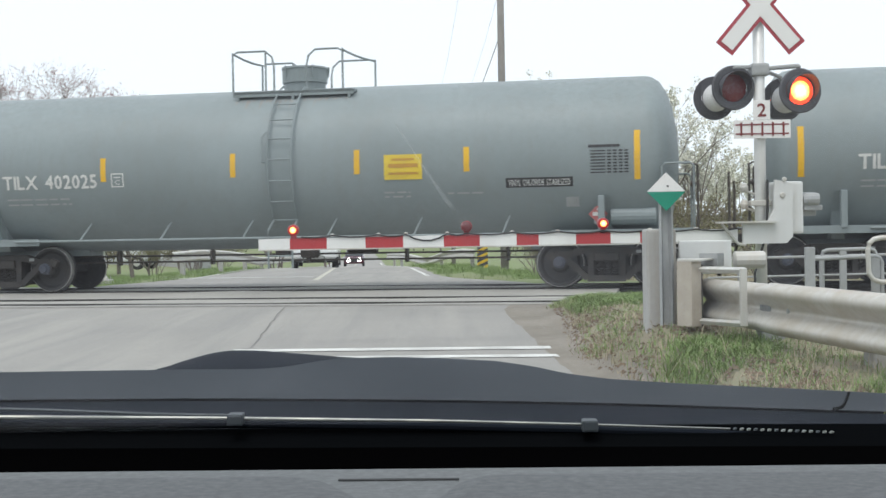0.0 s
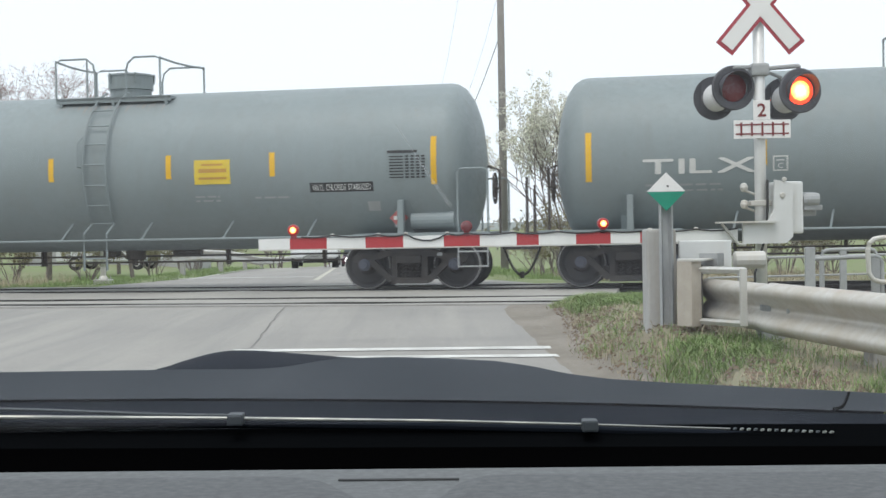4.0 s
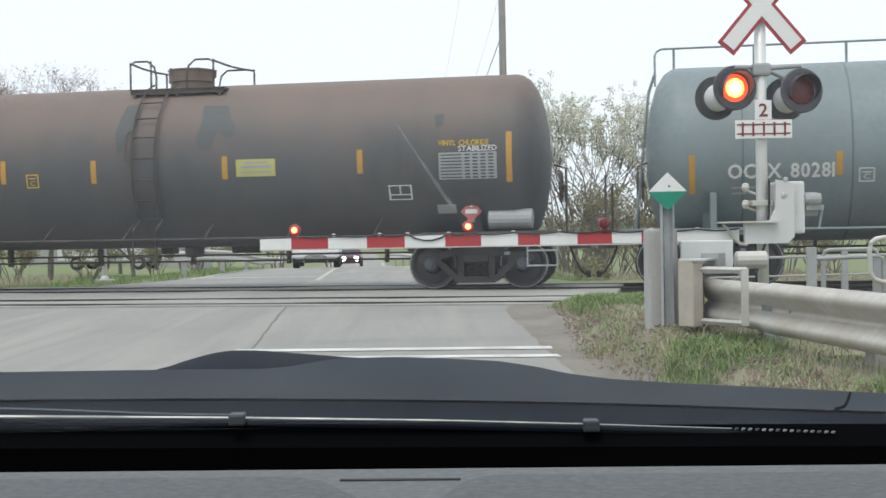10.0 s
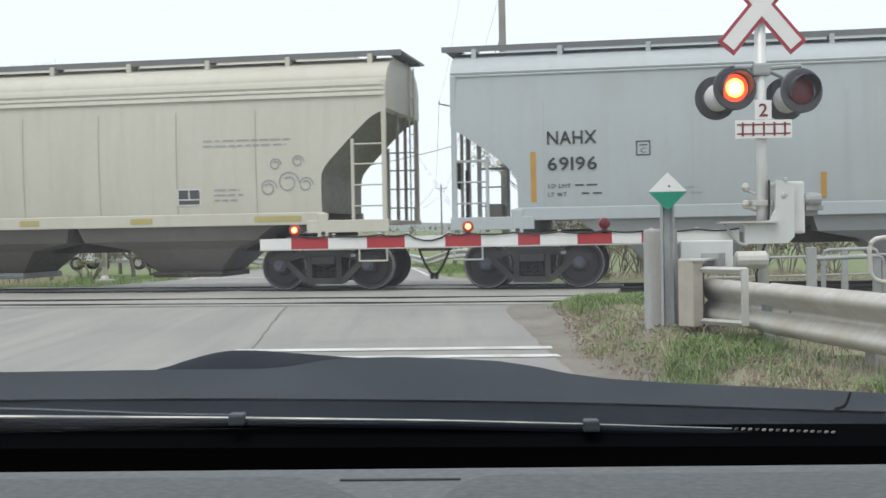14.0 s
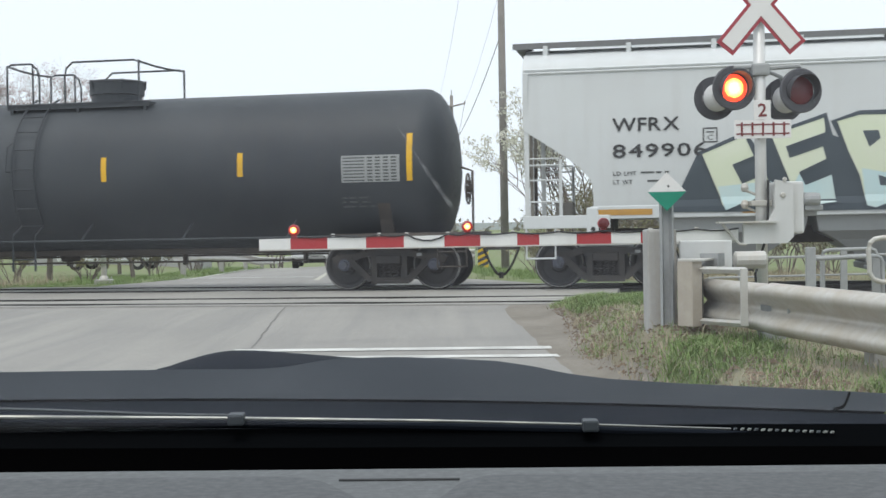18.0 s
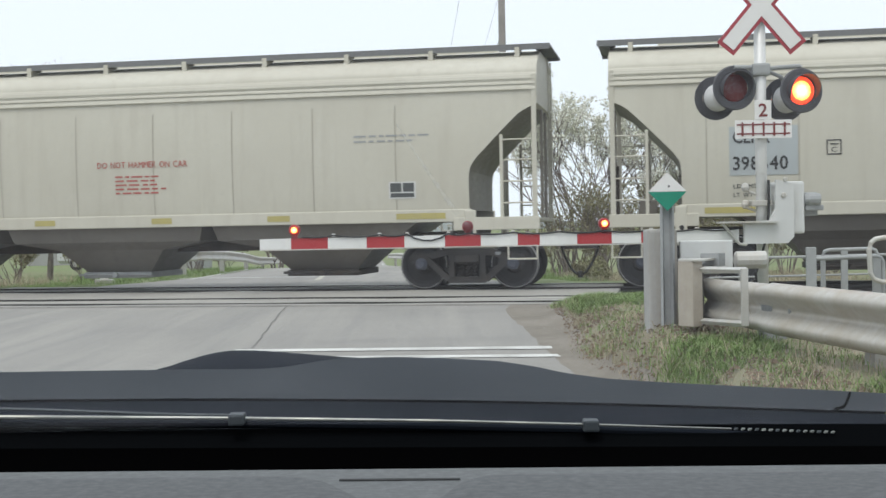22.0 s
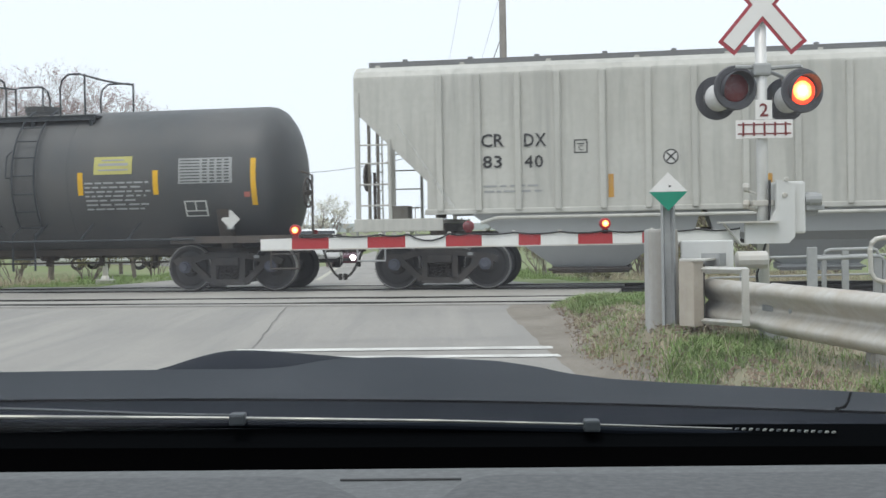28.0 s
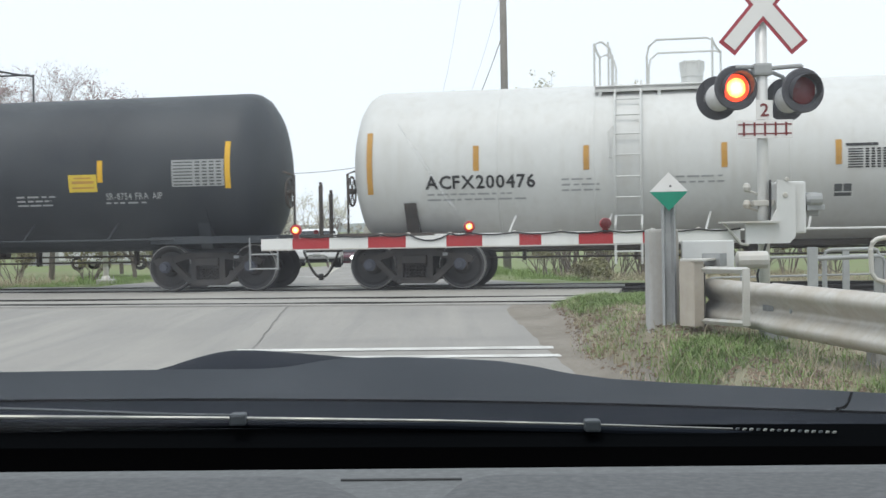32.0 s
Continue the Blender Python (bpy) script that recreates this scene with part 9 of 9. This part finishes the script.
for x, y, k in verge(2600, 5.0, 17.0, 0.10, 0.95, True, -0.6):
    z = ground_z(x, y) + 0.012
    r = rnd.uniform(0.006, 0.022)
    n = len(verts)
    for a in range(5):
        verts.append((x + r * 1.5 * math.cos(a * 1.257) * rnd.uniform(0.6, 1.2), y + r * math.sin(a * 1.257) * rnd.uniform(0.6, 1.2), z + r * rnd.uniform(-0.3, 0.4)))
    verts.append((x, y, z + r * rnd.uniform(0.7, 1.3)))
    faces += [(n + a, n + (a + 1) % 5, n + 5) for a in range(5)]
me = bpy.data.meshes.new("litter")
me.from_pydata(verts, [], faces)
me.materials.append(M["litter"])
tagged(new("litter", me), "brown clods and leaf litter on the bank", "soil", kind="stuff")

# woods along the horizon
verts, faces = [], []
rnd = random.Random(5)
for k in range(2600):
    a = rnd.uniform(-0.55, 0.55)
    d = rnd.uniform(330, 460)
    x, y = math.sin(a) * d, math.cos(a) * d
    top = 1.2 + 3.6 * (0.5 + 0.5 * noise.noise((a * 14, 0, 0))) + 2.5 * max(noise.noise((a * 40, 3, 0)), 0)
    z = rnd.uniform(-5, top)
    s = rnd.uniform(0.5, 1.5)
    u = Vector((rnd.uniform(-1, 1), rnd.uniform(-1, 1), rnd.uniform(-1, 1))).normalized() * s
    v = u.orthogonal().normalized() * s * rnd.uniform(0.4, 0.9)
    c = Vector((x, y, z))
    i = len(verts)
    verts += [c - u, c + v, c + u, c - v]
    faces.append((i, i + 1, i + 2, i + 3))
me = bpy.data.meshes.new("far_woods")
me.from_pydata(verts, [], faces)
me.materials.append(M["far_wood"])
tagged(new("far_woods", me), "hazy bare woods along the horizon", "woods", kind="stuff")
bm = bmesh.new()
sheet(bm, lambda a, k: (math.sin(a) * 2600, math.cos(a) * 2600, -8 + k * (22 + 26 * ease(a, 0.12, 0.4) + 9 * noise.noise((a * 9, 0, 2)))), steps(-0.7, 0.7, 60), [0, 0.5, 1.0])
# haze is painted in: the ridge itself is paled to blue-grey
M["far_ridge"] = surface("ridge_with_painted_haze", (0.42, 0.45, 0.47), (0.38, 0.41, 0.42), 0.95, scale=0.004, fine=0.03, bump=0)
tagged(part("far_ridge", bm, "far_ridge", None, "wooded ridge with haze put into its pale colour"), category="hill", kind="structure")

# ---- the car that carries the camera. It stands still on the road
own = thing("own_car", pose(0, 0, EYE_H), "dark car bonnet, cowl and dashboard seen from inside", "car")


# slopes of sight down to the bonnet's rear edge and to its crest, across the car
REAR_EDGE = ((-0.5, -0.18, 0.0, 0.135, 0.29, 0.45, 0.62), (-0.1278, -0.1311, -0.1357, -0.1406, -0.1484, -0.1558, -0.164))
CREST = ((-0.354, -0.219, -0.152, -0.129, -0.107, -0.084, -0.039, 0.006, 0.042, 0.073, 0.0955, 0.131, 0.185, 0.243, 0.311, 0.36), (-0.1078, -0.1081, -0.109, -0.1077, -0.104, -0.1013, -0.1011, -0.1034, -0.1058, -0.111, -0.1165, -0.1218, -0.1263, -0.130, -0.1345, -0.138))


def soft_curve(v, table, width):
    """A table read smoothly: the mean of a few readings round v."""
    return sum(np.interp(v + width * (k - 2) / 2, *table) for k in range(5)) / 5


def bonnet_z(x, y):
    """Height of the bonnet under the eye: a raised middle that runs forward, falling away to the right, and a rounded nose."""
    rear = 1.40 * soft_curve(x / 1.40, REAR_EDGE, 0.04)
    crest = 2.30 * soft_curve(x / 2.30, CREST, 0.006)
    k = min((y - 1.40) / 0.90, 1.0)
    z = rear + (crest - rear) * (k + 0.12 * math.sin(k * math.pi))
    return z - 0.62 * max((y - 2.30) / 0.55, 0.0) ** 2


bm = bmesh.new()
xs = steps(-0.86, 0.86, 120)
sheet(bm, lambda y, x: (x, y, bonnet_z(x, y)), steps(1.40, 2.30, 16) + steps(2.34, 2.86, 8), xs, True)
part("bonnet", bm, "hood", own, "dusty dark bonnet with a raised middle", True)
for sg in (-1, 1):
    bm = bmesh.new()
    sheet(bm, lambda y, k: (sg * (0.86 + 0.05 * math.sin(k * math.pi)), y, bonnet_z(sg * 0.86, y) * (1 - k) - 0.80 * k), steps(1.0, 2.30, 10) + steps(2.34, 2.75, 5), steps(0, 1, 6), sg > 0)
    part("wing", bm, "hood", own, "dark front wing", True)
bm = bmesh.new()
SCOOP = ((-0.232, -0.2258, -0.196, -0.1806, -0.165, -0.138, -0.1065, -0.07), (-0.110, -0.1066, -0.0978, -0.0942, -0.0936, -0.0957, -0.099, -0.104))
def blister(a, k):
    u = -0.232 + 0.165 * a
    y = 2.40 + 0.40 * k
    top = 2.60 * soft_curve(u, SCOOP, 0.012)
    foot = bonnet_z(u * 2.60, 2.42) - 0.03
    return (u * 2.60, y, foot + (top - foot) * math.sin(min(k, 1) * math.pi) ** 0.5)
sheet(bm, blister, steps(0, 1, 28), steps(0, 1, 14))
# the cowl's dark navy stands in for shade on the near face
part("bonnet_scoop", bm, "cowl_navy", own, "raised bonnet scoop, its near face's shade painted dark", True)
bm = bmesh.new()
sheet(bm, lambda x, k: (x, 1.402 - 0.17 * k, bonnet_z(x, 1.40) - 0.003 - 0.05 * math.sin(k * 1.57)), steps(-0.9, 0.9, 40), steps(0, 1, 5))
part("cowl", bm, "cowl_navy", own, "black cowl panel under the wipers", True)
bm = bmesh.new()
tube(bm, [(u * y, y, bonnet_z(u * y, y) + 0.001) for u, y in ((0.309, 1.405), (0.312, 1.5), (0.3155, 1.7), (0.318, 1.95), (0.3205, 2.25))], 0.0022, 6)
part("panel_gap", bm, "dash_black", own)
# resting wiper: bright edged blade with its serrated end, clips and arm
BLADE = ((-0.60, -0.4256, -0.21, -0.0024, 0.125, 0.271, 0.371), (-0.1700, -0.1720, -0.1768, -0.1830, -0.1884, -0.1954, -0.2006))
bm = bmesh.new()
tube(bm, [(x, 1.20, np.interp(x, *BLADE)) for x in steps(-0.6, 0.271, 24)], 0.0025, 8, 0.0010)
part("wiper_blade", bm, "chrome", own, "bright edge of the resting wiper blade")
for i in range(15):
    x = 0.274 + i * 0.0066
    z = np.interp(x, *BLADE)
    bm = bmesh.new()
    prism(bm, [(x, z - 0.0009), (x + 0.0024, z - 0.0009), (x + 0.0036, z + 0.0009), (x + 0.0012, z + 0.0009)], 1.199, 1.203)
    part("blade_tooth", bm, "chrome" if i % 3 else "clip_grey", own)
for x in (-0.20, 0.1365):
    bm = bmesh.new()
    z = np.interp(x, *BLADE)
    box(bm, x - 0.0075, x + 0.0075, 1.188, 1.206, z - 0.0055, z + 0.0055, 0.002)
    part("wiper_clip", bm, "clip_grey", own, "dark clip on the wiper blade")
for dz, r, mat, name in ((0.0065, 0.0016, "clip_grey", "blade_spine"), (-0.0068, 0.0040, "cowl_navy", "wiper_arm")):
    bm = bmesh.new()
    tube(bm, [(x, 1.21, np.interp(x, *BLADE) + dz * (1 if dz < 0 else 1 - 0.8 * ease(x, -0.45, -0.22))) for x in steps(-0.7, 0.4 if dz < 0 else -0.21, 16)], r, 8)
    part(name, bm, mat, own, "dark wiper arm" if dz < 0 else "")
# deep dark gap between the glass and the dashboard, its shade painted in
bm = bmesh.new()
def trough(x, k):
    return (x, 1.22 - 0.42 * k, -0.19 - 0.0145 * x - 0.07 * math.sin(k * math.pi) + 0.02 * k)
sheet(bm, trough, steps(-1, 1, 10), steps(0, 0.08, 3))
part("trough_lip", bm, "trough_grey", own, "lip of the trough, its shade painted dark grey", True)
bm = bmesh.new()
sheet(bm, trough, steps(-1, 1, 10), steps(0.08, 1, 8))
part("defrost_trough", bm, "dash_black", own, "trough under the windscreen, its shade painted near black", True)
bm = bmesh.new()
def dash_top(x, k):
    """The vinyl top, which falls off to the trough."""
    y = 0.80 - 0.42 * k
    z = -0.1480 - 0.0085 * x + 0.010 * math.sin(k * 1.57) - 0.008 * max(0, 0.06 - k) / 0.06
    return (x, y, z)
sheet(bm, dash_top, steps(-0.8, 0.8, 40), steps(0, 0.1, 6) + steps(0.15, 1, 16))
part("dashboard", bm, "dash", own, "grey grained vinyl dashboard top", True)
# two rounded pads on it, shade painted in, with a bay between them
def pad_point(u, k, sg):
    d = 0.36 * k
    y = 0.740 - d
    corner = 0.030 * (1 - math.sqrt(max(1 - (1 - min(d / 0.030, 1.0)) ** 2, 0.0)))
    edge = -0.078 + 0.43 * d - corner if sg < 0 else 0.012 - 0.24 * d + corner
    x = edge + sg * u * (0.8 - abs(edge))
    rise = math.sqrt(max(1 - (1 - min(d / 0.018, 1.0)) ** 2, 0.0)) * math.sqrt(max(1 - (1 - min(u * 0.75 / 0.016, 1.0)) ** 2, 0.0))
    return (x, y, dash_top(x, (0.80 - y) / 0.42)[2] - 0.001 + 0.0042 * rise)
for sg in (-1, 1):
    bm = bmesh.new()
    sheet(bm, lambda u, k: pad_point(u, k, sg), [0, 0.001, 0.003, 0.006, 0.010, 0.015, 0.02] + steps(0.03, 1, 20), [0, 0.001, 0.004, 0.008, 0.014, 0.02, 0.03, 0.04, 0.05, 0.06, 0.08, 0.1] + steps(0.14, 1, 12), sg > 0)
    part("dash_pad", bm, "dash_pad", own, "rounded vinyl pad, shade of its tilt painted in", True)
bm = bmesh.new()
tube(bm, [(x, 0.7275, dash_top(x, 0.1726)[2] + 0.0004) for x in steps(-0.063, 0.007, 16)], 0.0010, 6)
part("dash_seam", bm, "dash_seam", own, "dark seam in the dashboard top")
# front face in the same painted shade as the gap
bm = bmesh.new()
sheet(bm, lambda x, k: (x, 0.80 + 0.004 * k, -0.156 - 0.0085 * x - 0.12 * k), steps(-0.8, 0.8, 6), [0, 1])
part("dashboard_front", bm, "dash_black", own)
# plain unseen shell closing the cabin behind and above the eye; darkens the dashboard
bm = bmesh.new()
box(bm, -0.85, 0.85, -2.2, 0.25, 0.30, 0.34)
box(bm, -0.85, 0.85, -2.24, -2.2, -0.8, 0.34)
for sg in (-1, 1):
    box(bm, *sorted((sg * 0.85, sg * 0.88)), -2.2, 0.6, -0.8, -0.12)
    box(bm, *sorted((sg * 0.82, sg * 0.86)), -2.2, -0.9, -0.15, 0.34)
part("cabin_shell", bm, "cabin", own, "unseen dark cabin lining that keeps light off the dashboard")
for sg in (-1, 1):
    bm = bmesh.new()
    tube(bm, [(sg * 0.84, 0.25, 0.32), (sg * 0.98, 1.25, -0.18)], 0.035, 8)
    part("pillar", bm, "cabin", own)
bm = bmesh.new()
box(bm, -0.95, 0.95, -2.2, 2.5, -0.95, -0.80)
part("floor_pan", bm, "cabin", own)
for sg in (-1, 1):
    for y in (1.75, -1.3):
        bm = bmesh.new()
        lathe(bm, [(-0.1, 0.2), (-0.1, 0.29), (0.1, 0.29), (0.1, 0.2)], 20, "x", (sg * 0.82, y, -0.975))
        part("wheel", bm, "rubber", own)

# the windscreen, and a dried smear on its inside
bm = bmesh.new()
sheet(bm, lambda x, k: (x * (0.93 - 0.13 * k), 1.245 - 0.97 * k, -0.205 + 0.52 * k - 0.012 * x * x), steps(-1, 1, 8), steps(0, 1, 6), True)
pane = part("windscreen", bm, "windscreen", own, "windscreen glass whose thin dust film also stands in for haze", True)
pane.visible_shadow = False
bm = bmesh.new()
sheet(bm, lambda k, q: ((-0.036 + 0.053 * k + (q - 0.5) * 0.0050 * (0.2 + k)) * 0.75, 0.75, (0.084 - 0.085 * k + 0.004 * k * k) * 0.75), steps(0, 1, 12), steps(0, 1, 4))
ob = part("windscreen_smear", bm, "smear", own, "faint dried smear on the glass")
ob.visible_shadow = False


# ---- what moves
def rolled(t):
    """How far the train has run at t seconds."""
    return 13.3 * t - 0.46 * min(max((t - 3) / 3, 0.0), 1.0)


def motions():
    for car, centre in TRAIN:
        walk(car, [(t, Matrix.Translation(on_track(centre - rolled(t), 0.75)) @ pose(0, 0, 0, 0, 0, -TURN)) for t in (0, 1, 2, 3, 4.5, 6, 8, 12, 16, 20, 24, 28, 31, 32)])
    # wheels and bearing caps turn while their car runs past the crossing
    where = {car.name: centre for car, centre in TRAIN}
    for car, ob, at, rz in ROLLING:
        near = where[car.name] + at[0]
        begin = min(max((near - 17.0) / 13.3, 0.0), 31.9)
        end = min(max((near + 21.0) / 13.3, begin + 0.1), 32.0)
        sign = -1 if rz == 0 else 1
        begin, end = round(begin * FPS), round(end * FPS)
        rows = [(k / FPS, 0.0) for k in range(begin, end + 1)]
        begin, end = begin / FPS, end / FPS
        rows = [(t, sign * math.degrees((rolled(t) - rolled(begin)) / 0.457)) for t, _ in rows]
        if begin > 0:
            rows.insert(0, (0.0, 0.0))
        if end < 32:
            rows.append((32.0, rows[-1][1]))
        walk(ob, [(t, pose(*at, 0, a, rz)) for t, a in rows])
    # the lamps change over, left and right in turn
    half, first = 0.5242, 6.965
    for lamps, odd in ((FLASH_L, 1), (FLASH_R, 0), (FAR_L, 0), (FAR_R, 1)):
        for ob, at, rz in lamps:
            lit = (int(math.floor((0.0 - first) / half)) % 2) == odd
            turn = 0.0 if lit else 180.0
            rows = [(0.0, pose(*at, 0, 0, rz + turn))]
            k = int(math.floor((0.0 - first) / half)) + 1
            while first + k * half < 31.9:
                f = round((first + k * half) * FPS) / FPS
                whole = round(f)
                if f - 2 / FPS < whole < f + 0.8 / FPS:
                    f = whole + 2 / FPS
                # one changeover leaves both dark for a moment
                early = whole == 30 and abs(f - 30) < 0.1 and int(turn / 180) % 2 == 0
                begin = f - (5 if early else 2) / FPS
                for i, a in enumerate((0, 60, 120, 180)):
                    rows.append((begin + i / FPS, pose(*at, 0, 0, rz + turn + a)))
                turn += 180.0
                k += 1
            rows.append((32.0, pose(*at, 0, 0, rz + turn)))
            walk(ob, rows)
    # the maroon car comes up and stops behind the pickup
    def car_at(y):
        x = 0.82 * (-9.36 + (130 - y) * 0.0512)
        y *= 0.82
        return pose(x, y + 2.2, road_z(x, y + 2.2), 0, 0, 3.4)
    walk(SEDAN, [(t, car_at(y)) for t, y in ((0, 130), (2, 127), (6, 116), (9, 108), (12, 103), (16, 96), (19, 92), (24, 91.5), (32, 91.5))])


motions()
